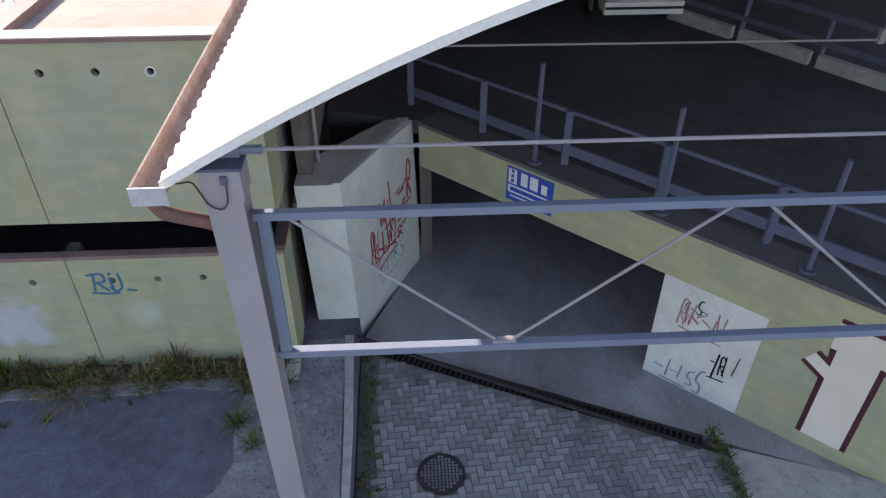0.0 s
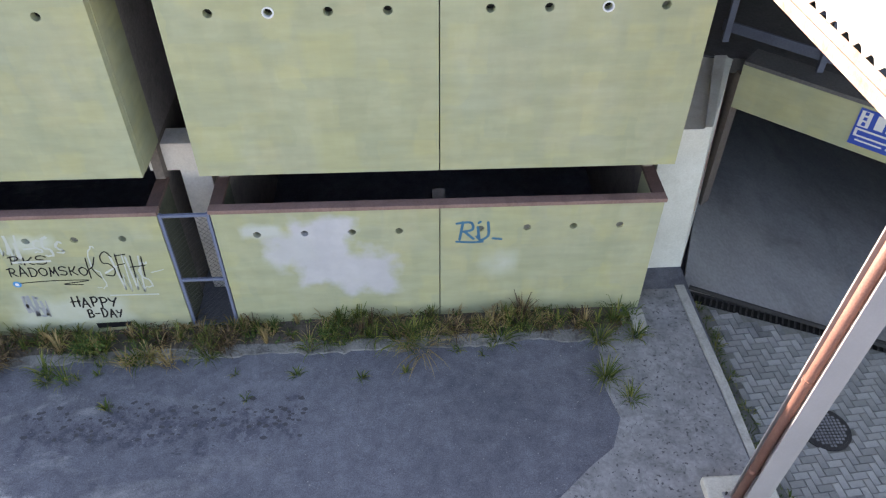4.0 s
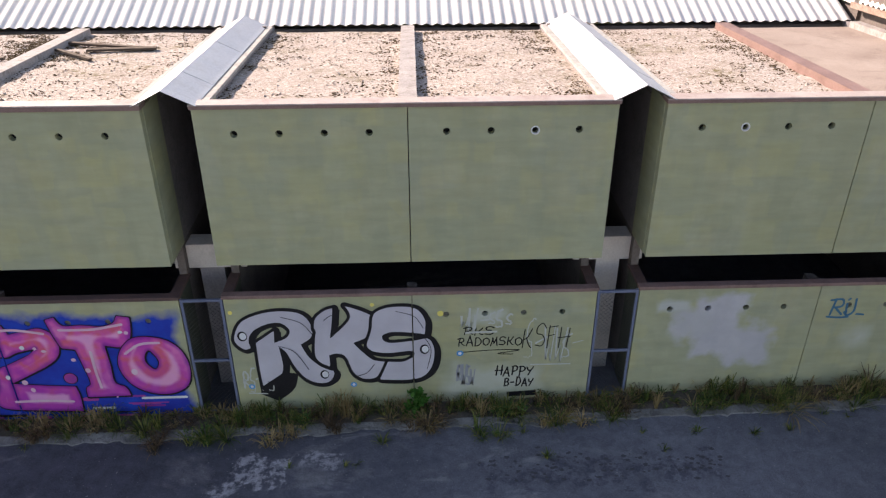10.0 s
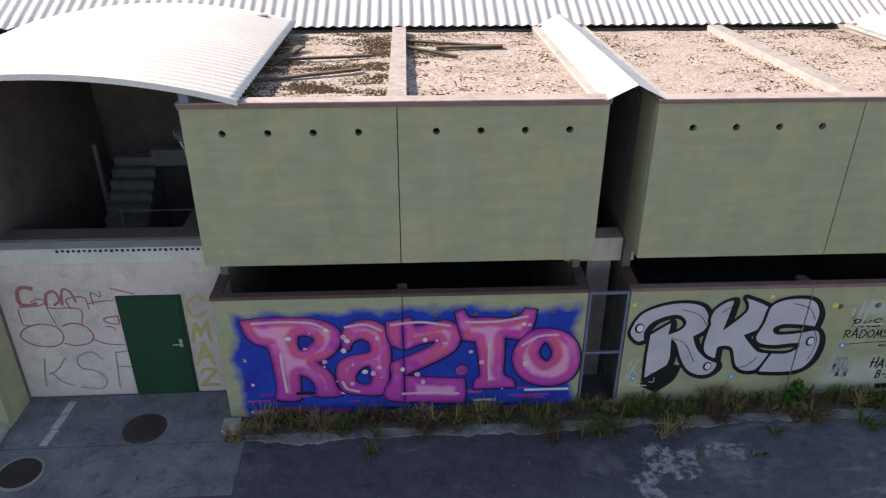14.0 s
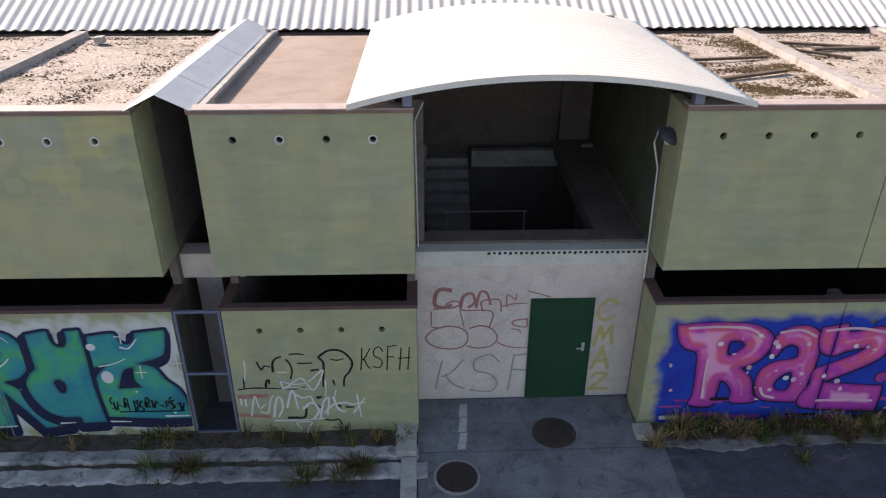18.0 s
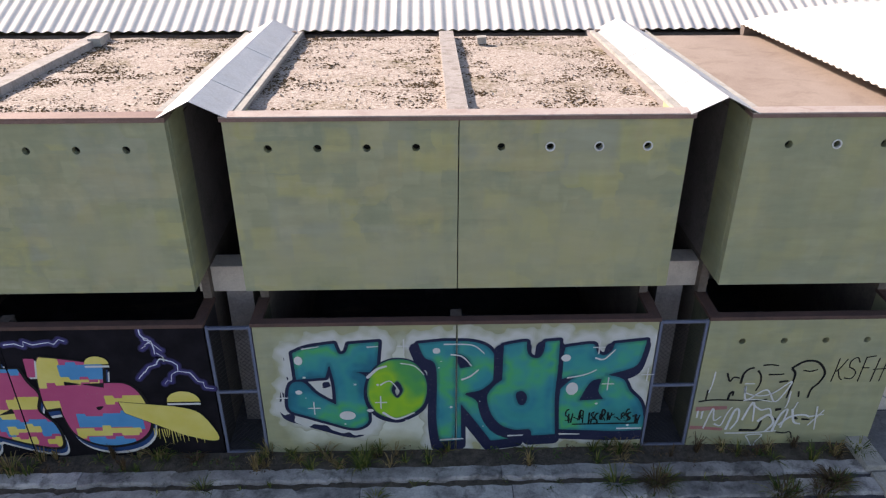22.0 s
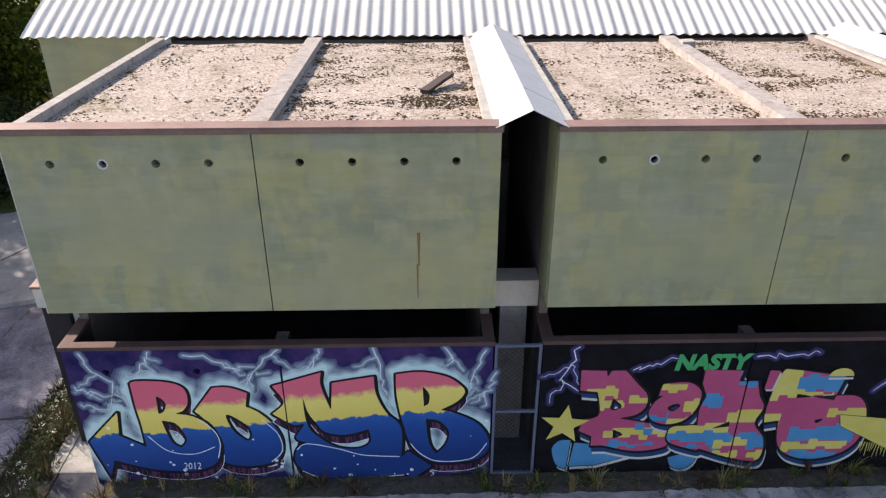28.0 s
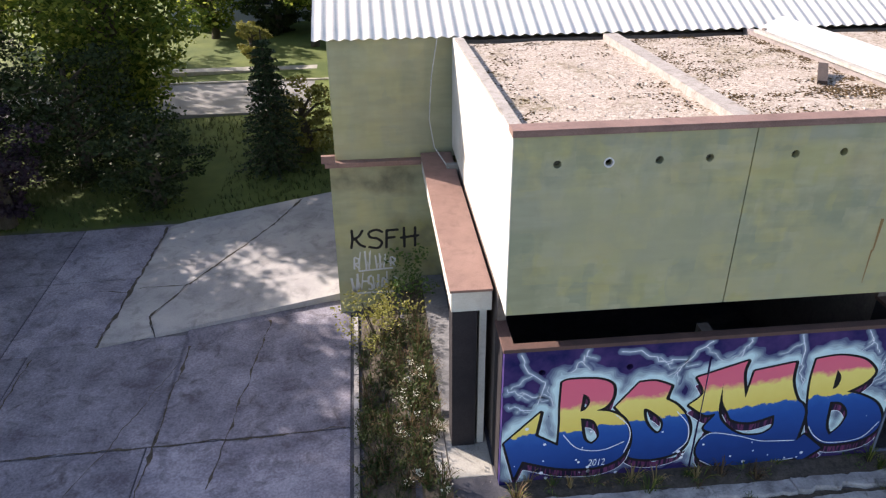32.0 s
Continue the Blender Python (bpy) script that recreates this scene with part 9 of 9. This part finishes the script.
for p, q, w, top in (((-52.6, 5.5), (-47.8, 6.6), 0.10, 0.02), ((-51.6, 5.66), (-51.85, 6.35), 0.06, None), ((-51.85, 6.35), (-51.25, 7.6), 0.06, None), ((-51.25, 7.6), (-50.35, 9), 0.06, None), ((-50.35, 9), (-49.5, 10.4), 0.06, None), ((-49.5, 10.4), (-48.9, 11.7), 0.06, None), ((-52.4, 7.65), (-51.3, 7.6), 0.03, None), ((-52.72, 5.4), (-52.35, 10.8), 0.10, None), ((-53.3, 7.7), (-52.5, 7.5), 0.05, 0.022), ((-54.2, -3.4), (-53.9, 5.2), 0.07, 0.022), ((-51.0, -3.4), (-50.8, 5.2), 0.06, 0.022), ((-58, -0.58), (-47.6, -0.58), 0.05, 0.022), ((-58, 2.3), (-47.6, 2.32), 0.05, 0.022), ((-52.4, 0.2), (-50.9, 4.6), 0.03, 0.022), ((-49.8, 1.2), (-49.2, 5.9), 0.04, 0.022), ((-56.5, 2.4), (-54.4, 5.0), 0.03, 0.022)):
    p, q = Vector(p), Vector(q)
    n = max(6, int((q - p).length / 0.12))
    side = Vector((-(q - p).y, (q - p).x)).normalized()
    prev = None
    for i in range(n + 1):
        c = p.lerp(q, i / n) + side * (crk.uniform(-0.02, 0.02) + 0.06 * noise.noise((i * 0.21, p.x, q.y)))
        h = w * crk.uniform(0.15, 0.8) * (0.3 + abs(noise.noise((i * 0.3, q.x, 2.0))) * 1.6)
        pair = [cracks.verts.new((e.x, e.y, (zs(e.x, e.y) if top is None else ground_z(e.x, e.y) + top) + 0.004)) for e in (c - side * h, c + side * h)]
        if prev:
            cracks.faces.new((prev[0], prev[1], pair[1], pair[0]))
        prev = pair
part("crack_fill", cracks, SOIL, plates, "dark soil in the cracks and joints")
kerb_w = thing("kerb_west", "thin concrete kerb beside the overgrown west bed", "kerb", kind="structure")
for k in range(8):
    y0 = -2.2 + 0.98 * k
    part("kerb_stone", prism([(-47.45, y0), (-47.36, y0), (-47.36, y0 + 0.95), (-47.45, y0 + 0.95)], zl, lambda px, py: ground_z(px, py) + 0.10), KERB, kerb_w)
bed_w = thing("bed_west", "overgrown bed between yard and beam", "bed", kind="structure")
part("soil", prism([(-47.35, -2.2), (-46.6, -2.2), (-46.0, -2.2), (-46.0, 5.9), (-46.6, 5.9), (-47.35, 5.9)], zl, lambda px, py: ground_z(px, py) + 0.02), SOIL, bed_w)
part("path", prism([(-45.99, 1.6), (-45.55, 1.6), (-45.55, 5.9), (-45.99, 5.9)], zl, lambda px, py: ground_z(px, py) + 0.08), STAINED, bed_w)
gb, wb, fb, db_ = bmesh.new(), bmesh.new(), bmesh.new(), bmesh.new()
for k in range(230):
    xx, yy = rp.uniform(-47.3, -46.1), rp.uniform(-2.1, 4.6)
    blades(gb, xx, yy, 16, rp.uniform(0.15, 0.45), rp.uniform(0.1, 0.3))
    if rp.random() < 0.7:
        leaves(wb, xx, yy, ground_z(xx, yy) + 0.2, 0.2, 30, 0.035, 0.8)
    if rp.random() < 0.45:
        blades(db_, xx, yy, 18, rp.uniform(0.2, 0.5), rp.uniform(0.15, 0.3))
for k in range(34):
    yy = rp.uniform(-1.8, 2.8)
    xx = rp.uniform(-46.9, -46.1)
    leaves(fb, xx, yy, ground_z(xx, yy) + rp.uniform(0.35, 0.6), 0.09, 12, 0.018, 0.5)
tagged(link("bed_grass", gb, BED_GRASS), "long grass in the west bed", "grass", kind="stuff")
tagged(link("dead_stalks", db_, DEAD), "rust-brown dead stalks in the west bed", "weeds", kind="stuff")
tagged(link("bed_weeds", wb, BED_GRASS), "leafy weeds in the west bed", "weeds", kind="stuff")
tagged(link("wild_flowers", fb, FLOWER), "white wild flower heads in the west bed", "flowers", kind="stuff")
bush = thing("bush", "yellow-green flowering bush beside the green wall", "bush")
bm = bmesh.new()
for k in range(34):
    xx, yy = -46.9 + rp.gauss(0, 0.38), 4.5 + rp.gauss(0, 0.45)
    leaves(bm, xx, yy, ground_z(xx, yy) + 0.35 + rp.random() * 0.75, 0.22, 34, 0.035)
part("foliage", bm, YELLOWISH, bush)
bm = bmesh.new()
for k in range(8):
    tube([(-46.9, 4.5, -0.9), (-46.9 + rp.uniform(-0.4, 0.4), 4.5 + rp.uniform(-0.4, 0.4), 0.1)], 0.012, 5, bm, False)
part("stem_cluster", bm, BARK, bush)
shrub = thing("bush", "dark green shrub against the foot of the wall", "bush")
bm = bmesh.new()
for k in range(22):
    xx, yy = -46.3 + rp.gauss(0, 0.3), 5.3 + rp.gauss(0, 0.25)
    leaves(bm, xx, yy, ground_z(xx, yy) + 0.2 + rp.random() * 0.9, 0.22, 30, 0.04)
part("foliage", bm, WEED, shrub)


def tree(x, y, height, spread, seed, n=46, per=150, leaf=0.10, material=None, low=0.22, label="broad green deciduous tree at the edge of the yard"):
    global rp
    rp = random.Random(seed)
    z = ground_z(x, y) - 0.1
    t = thing("tree", label, "tree", "yard trees")
    bm = tube([(x, y, z), (x + 0.1, y, z + height * 0.25), (x - 0.05, y + 0.1, z + height * 0.55), (x, y, z + height * 0.85)], [0.24, 0.18, 0.12, 0.04], 10)
    part("trunk", bm, BARK, t)
    lb, cb = bmesh.new(), bmesh.new()
    for k in range(n):
        f = low + (1 - low) * (k + rp.random()) / n
        a = k * 2.4 + rp.uniform(-0.4, 0.4)
        reach = spread * math.sin(math.pi * min(1, 0.18 + 0.80 * (1 - (f - low) / (1.02 - low)))) ** 0.7 * rp.uniform(0.45, 1.0)
        end = Vector((x + reach * math.cos(a), y + reach * math.sin(a), z + height * f + rp.uniform(-0.3, 0.3)))
        if k % 2 == 0:
            tube([(x, y, z + height * f * 0.75), tuple(Vector((x, y, z + height * f * 0.9)).lerp(end, 0.55)), tuple(end)], [0.06, 0.035, 0.01], 5, lb, False)
        r = spread * rp.uniform(0.17, 0.30)
        leaves(cb, end.x, end.y, end.z, r, per, leaf, 0.7)
        mid_p = Vector((x, y, end.z)).lerp(end, 0.6)
        leaves(cb, mid_p.x, mid_p.y, mid_p.z - 0.1, r, per // 2, leaf, 0.7)
    part("limb_framework", lb, BARK, t)
    part("crown", cb, material or LEAF, t)


tree(-55.2, 18.3, 11.0, 4.3, 1, 84, 200, 0.11, None, 0.12)
tree(-67.5, 14.0, 11.5, 4.4, 15, 44, 150, 0.13)
tree(-66.5, 28.0, 11.0, 4.2, 16, 40, 130, 0.14)
tree(-61.5, 9.5, 11.0, 4.0, 2, 66, 180, 0.12)
tree(-60.3, 11.0, 8.0, 2.8, 17, 44, 140, 0.10, None, 0.12)
tree(-65.5, 12.0, 10.0, 3.6, 18, 40, 130, 0.12)
tree(-59.0, 4.3, 10.0, 3.8, 19, 44, 130, 0.12)
tree(-60.0, 12.2, 9.0, 2.9, 3, 64, 190, 0.11)
tree(-57.0, 21.0, 9.0, 3.6, 36, 34, 130, 0.12)
tree(-58.2, 6.6, 9.0, 3.0, 37, 28, 110, 0.12)
tree(-64.0, 15.6, 10.0, 3.6, 38, 44, 150, 0.12)
tree(-64.5, 5.0, 9.5, 3.6, 4, 36, 120, 0.13)
tree(-60.5, 1.5, 8.5, 3.4, 5, 40, 130, 0.12)
tree(-49.3, 30.0, 9.0, 3.2, 6, 36, 130, 0.13)
tree(-46.5, 27.0, 8.0, 2.6, 7, 30, 120, 0.13)
tree(-62.0, 23.0, 11.0, 4.8, 8, 44, 140, 0.14)
tree(-65.5, 33.0, 10.0, 4.4, 43, 36, 120, 0.15)
tree(-56.8, 11.6, 3.2, 1.5, 9, 26, 110, 0.07, PURPLE, 0.12, "low dark purple-leaved bush tree by the lawn")
tree(-55.6, 14.6, 4.2, 2.5, 27, 44, 130, 0.08, HEDGE, 0.06, "dense green hedge bush under the tree, leaves darkened as shade")
tree(-58.3, 14.0, 4.4, 2.4, 28, 44, 130, 0.08, HEDGE, 0.06, "dense green hedge bush under the tree, leaves darkened as shade")
tree(-53.0, 12.4, 2.6, 1.7, 10, 28, 110, 0.07, HEDGE, 0.08, "dense green hedge bush under the tree, leaves darkened as shade")
tree(-49.0, 15.8, 2.2, 1.2, 12, 22, 100, 0.07, YELLOWISH, 0.08, "light green bush beside the building")
tree(-54.6, 33.0, 3.4, 2.0, 14, 24, 100, 0.12)
tree(-51.4, 33.6, 2.6, 1.9, 33, 24, 100, 0.12, HEDGE, 0.08, "dark green shrub before the apartment building")
tree(-48.6, 33.2, 2.8, 1.9, 34, 24, 100, 0.12, HEDGE, 0.08, "dark green shrub before the apartment building")
tree(-52.0, 27.6, 1.9, 0.9, 35, 20, 90, 0.08, YELLOWISH, 0.15, "small light green bush by the street")


def spruce(x, y, height, spread, seed):
    global rp
    rp = random.Random(seed)
    z = ground_z(x, y) - 0.1
    t = thing("spruce_tree", "dark young spruce beside the building", "tree")
    part("trunk", tube([(x, y, z), (x, y, z + height)], [0.11, 0.015], 8), BARK, t)
    lb, cb = bmesh.new(), bmesh.new()
    tiers = 17
    for k in range(tiers):
        f = 0.06 + 0.92 * k / tiers
        zz = z + height * f
        reach = spread * (1 - f) ** 0.85 + 0.08
        for j in range(9):
            a = math.tau * j / 9 + k * 0.7 + rp.uniform(-0.2, 0.2)
            q = reach * rp.uniform(0.7, 1.08)
            end = Vector((x + q * math.cos(a), y + q * math.sin(a), zz - 0.22 * q))
            tube([(x, y, zz), tuple(end)], 0.012, 4, lb, False)
            for s in range(7):
                p = Vector((x, y, zz)).lerp(end, 0.25 + 0.12 * s)
                leaves(cb, p.x, p.y, p.z - 0.03, 0.13, 9, 0.055, 0.5)
    part("branch_framework", lb, BARK, t)
    part("needle_crown", cb, NEEDLE, t)


spruce(-49.85, 14.36, 4.4, 1.15, 21)
tagged(bpy.data.objects["ground"], "old grey asphalt yard with worn patches, lawn beyond", "ground")
street = thing("road", "pale grey street beyond the lawn", "road", kind="structure")
ROAD = surface("pale_street_asphalt", (0.26, 0.255, 0.26), (0.21, 0.205, 0.215), 0.7, 40, 0.92)
part("carriageway", prism([(-120, 20.0), (-30, 20.0), (-30, 24.0), (-120, 24.0)], -2, lambda px, py: -1.0), ROAD, street)
part("footway", prism([(-120, 25.9), (-30, 25.9), (-30, 26.5), (-120, 26.5)], -2, lambda px, py: -1.0), PALE_CONC, street)
part("kerb", prism([(-120, 24.02), (-30, 24.02), (-30, 24.2), (-120, 24.2)], -2, lambda px, py: -0.95), PALE_CONC, street)
lawn_bm = bmesh.new()
rp = random.Random(31)
for k in range(2600):
    xx, yy = rp.uniform(-60, -47.8), rp.uniform(11.2, 19.8)
    if not (-53.2 < xx < -51.4 and 12 < yy < 16):
        blades(lawn_bm, xx, yy, 4, rp.uniform(0.08, 0.2), 0.1)
tagged(link("lawn_grass", lawn_bm, BED_GRASS), "rough lawn grass beyond the yard", "grass", kind="stuff")

block = thing("apartment_building", "pale blue-grey apartment building far beyond the street", "building")
FACADE = surface("pale_blue_render", (0.42, 0.47, 0.55), (0.36, 0.41, 0.50), 0.5, 20, 0.9)
part("wall", box(-57.5, -44, 36.0, 44, -2, 8), FACADE, block)
part("roof", box(-57.8, -43.7, 35.7, 44.3, 8.002, 8.3), CONCRETE, block)
GLASS = surface("dark_window_glass", (0.05, 0.055, 0.07), (0.035, 0.04, 0.05), 1, 20, 0.12, spec=0.6)
for fl in range(3):
    for k in range(4):
        xx, zz = -56.6 + 3.2 * k, -0.1 + 2.7 * fl
        w = part("window", box(xx, xx + 1.4, 35.94, 35.99, zz, zz + 1.4), GLASS, block)
        part("frame", box(xx - 0.06, xx + 1.46, 35.96, 35.995, zz - 0.08, zz - 0.001), WHITE, w)
        part("frame", box(xx + 0.67, xx + 0.73, 35.92, 35.938, zz, zz + 1.4), WHITE, w)

# ---- parked car on the upper deck ----
car = thing("car", "white hatchback parked on the dark upper deck, seen from behind", "car")
CAR = surface("white_car_paint", (0.62, 0.62, 0.62), (0.60, 0.60, 0.60), 1, 5, 0.3, relief=0.0, spec=0.5)
CX, CY, CZ = 4.85, 6.55, 2.5
sections = [(0.0, 0.40, 0.86, 0.74, 0.72), (0.12, 0.32, 0.98, 0.82, 0.76), (0.5, 0.28, 1.38, 0.84, 0.60), (1.2, 0.25, 1.46, 0.85, 0.58), (2.4, 0.25, 1.42, 0.85, 0.58), (3.0, 0.26, 0.98, 0.85, 0.74), (3.8, 0.28, 0.86, 0.82, 0.72), (4.05, 0.38, 0.66, 0.72, 0.66)]
bm = bmesh.new()
rings = []
for dy, zb, zt, wb2, wt in sections:
    zm = zb + (min(zt, 0.95) - zb) * 0.75
    rings.append([bm.verts.new((CX + px, CY + dy, CZ + pz)) for px, pz in ((-wb2 * 0.92, zb), (-wb2, zm), (-wt, zt - 0.03), (-wt * 0.8, zt), (wt * 0.8, zt), (wt, zt - 0.03), (wb2, zm), (wb2 * 0.92, zb))])
for a, b in zip(rings, rings[1:]):
    for k in range(8):
        bm.faces.new((a[k], a[(k + 1) % 8], b[(k + 1) % 8], b[k]))
bm.faces.new(rings[0])
bm.faces.new(rings[-1])
part("body", bm, CAR, car, "white painted body", True)
part("bumper", box(CX - 0.80, CX + 0.80, CY - 0.10, CY + 0.1, CZ + 0.34, CZ + 0.60, 0.04), CAR, car, "white bumper")
part("bumper_strip", box(CX - 0.78, CX + 0.78, CY - 0.115, CY - 0.10, CZ + 0.46, CZ + 0.51), BORE, car, "black rubber strip")
part("rear_window", bar((CX, CY + 0.16, CZ + 1.02), (CX, CY + 0.44, CZ + 1.36), 1.15, 0.02), GLASS, car)
part("plate", box(CX - 0.26, CX + 0.26, CY - 0.02, CY - 0.005, CZ + 0.66, CZ + 0.77), PIPE_WHITE, car)
for s in (-1, 1):
    part("tail_light", box(CX + s * 0.66 - 0.1, CX + s * 0.66 + 0.1, CY - 0.02, CY + 0.06, CZ + 0.64, CZ + 0.84, 0.02), paint("red_lens" if s < 0 else "red_lens_b", (0.35, 0.02, 0.02), (0.3, 0.015, 0.015)), car, "red tail light")
    for dy in (0.75, 3.2):
        bm = bmesh.new()
        bmesh.ops.create_cone(bm, cap_ends=True, segments=24, radius1=0.30, radius2=0.30, depth=0.2, matrix=pose(CX + s * 0.76, CY + dy, CZ + 0.30, 0, 90, 0))
        tyre = part("wheel", bm, BORE, car, "black tyre")
        bm = bmesh.new()
        bmesh.ops.create_cone(bm, cap_ends=True, segments=20, radius1=0.18, radius2=0.18, depth=0.02, matrix=pose(CX + s * 0.87, CY + dy, CZ + 0.30, 0, 90, 0))
        part("rim", bm, ZINC, tyre)

# ---- herringbone pavers of the forecourt ----
pav = thing("pavement_pavers", "grey concrete pavers laid in herringbone on the forecourt", "pavement", kind="structure")
L, W, J = 0.20, 0.10, 0.011


def paver_mesh(lx, ly):
    bm = box(-lx / 2 + J / 2, lx / 2 - J / 2, -ly / 2 + J / 2, ly / 2 - J / 2, -0.06, 0.0)
    top = [e for e in bm.edges if all(v.co.z > -0.01 for v in e.verts)]
    bmesh.ops.bevel(bm, geom=top, offset=0.005, segments=1, affect="EDGES")
    me = bpy.data.meshes.new("paver")
    bm.to_mesh(me)
    bm.free()
    me.materials.append(PAVER)
    return me


flat_me, tall_me = paver_mesh(L, W), paver_mesh(W, L)
spots = []
for row in range(-45, 45):
    for c in range(-30, 75):
        if (c - row) % 4 == 0:
            spots.append(((c + 1) * W, (row + 0.5) * W, 0))
        elif (c - row) % 4 == 2:
            spots.append(((c + 0.5) * W, row * W, 1))
ca, sa = math.cos(0.10), math.sin(0.10)
joined = bmesh.new()
made = 0
rv_ = random.Random(3)
for u, v, kind in spots:
    x, y = 0.5 + u * ca - v * sa, -2.2 + u * sa + v * ca
    past = (y - 0.43) + (x + 0.70) * 0.444
    if x < -0.45 or x > 4.12 or y < -4.8 or past > -0.18 or (x - 0.41) ** 2 + (y + 1.97) ** 2 < 0.115:
        continue
    z = ground_z(x, y) + 0.05 + rv_.uniform(-0.002, 0.002)
    if made < 300 and -0.5 < x < 2.1 and -2.9 < y < -0.4:
        ob = new("paver", tall_me if kind else flat_me)
        ob.matrix_basis = pose(x, y, z, rv_.uniform(-0.6, 0.6), rv_.uniform(-0.6, 0.6), math.degrees(0.10))
        ob.parent = pav
        made += 1
    else:
        lx, ly = (W, L) if kind else (L, W)
        c = [(x + a * (lx - J) / 2 * ca - b * (ly - J) / 2 * sa, y + a * (lx - J) / 2 * sa + b * (ly - J) / 2 * ca) for a, b in ((-1, -1), (1, -1), (1, 1), (-1, 1))]
        prism(c, z - 0.05, z, joined)
tagged(part("paver_rest", joined, PAVER, pav), "grey concrete pavers", kind="stuff")
part("joint_sand", paving([(-0.70, 0.33), (4.0, -1.75), (6.2, -2.7), (6.2, -4.85), (-0.70, -4.85)], 0.036), JOINT, pav)
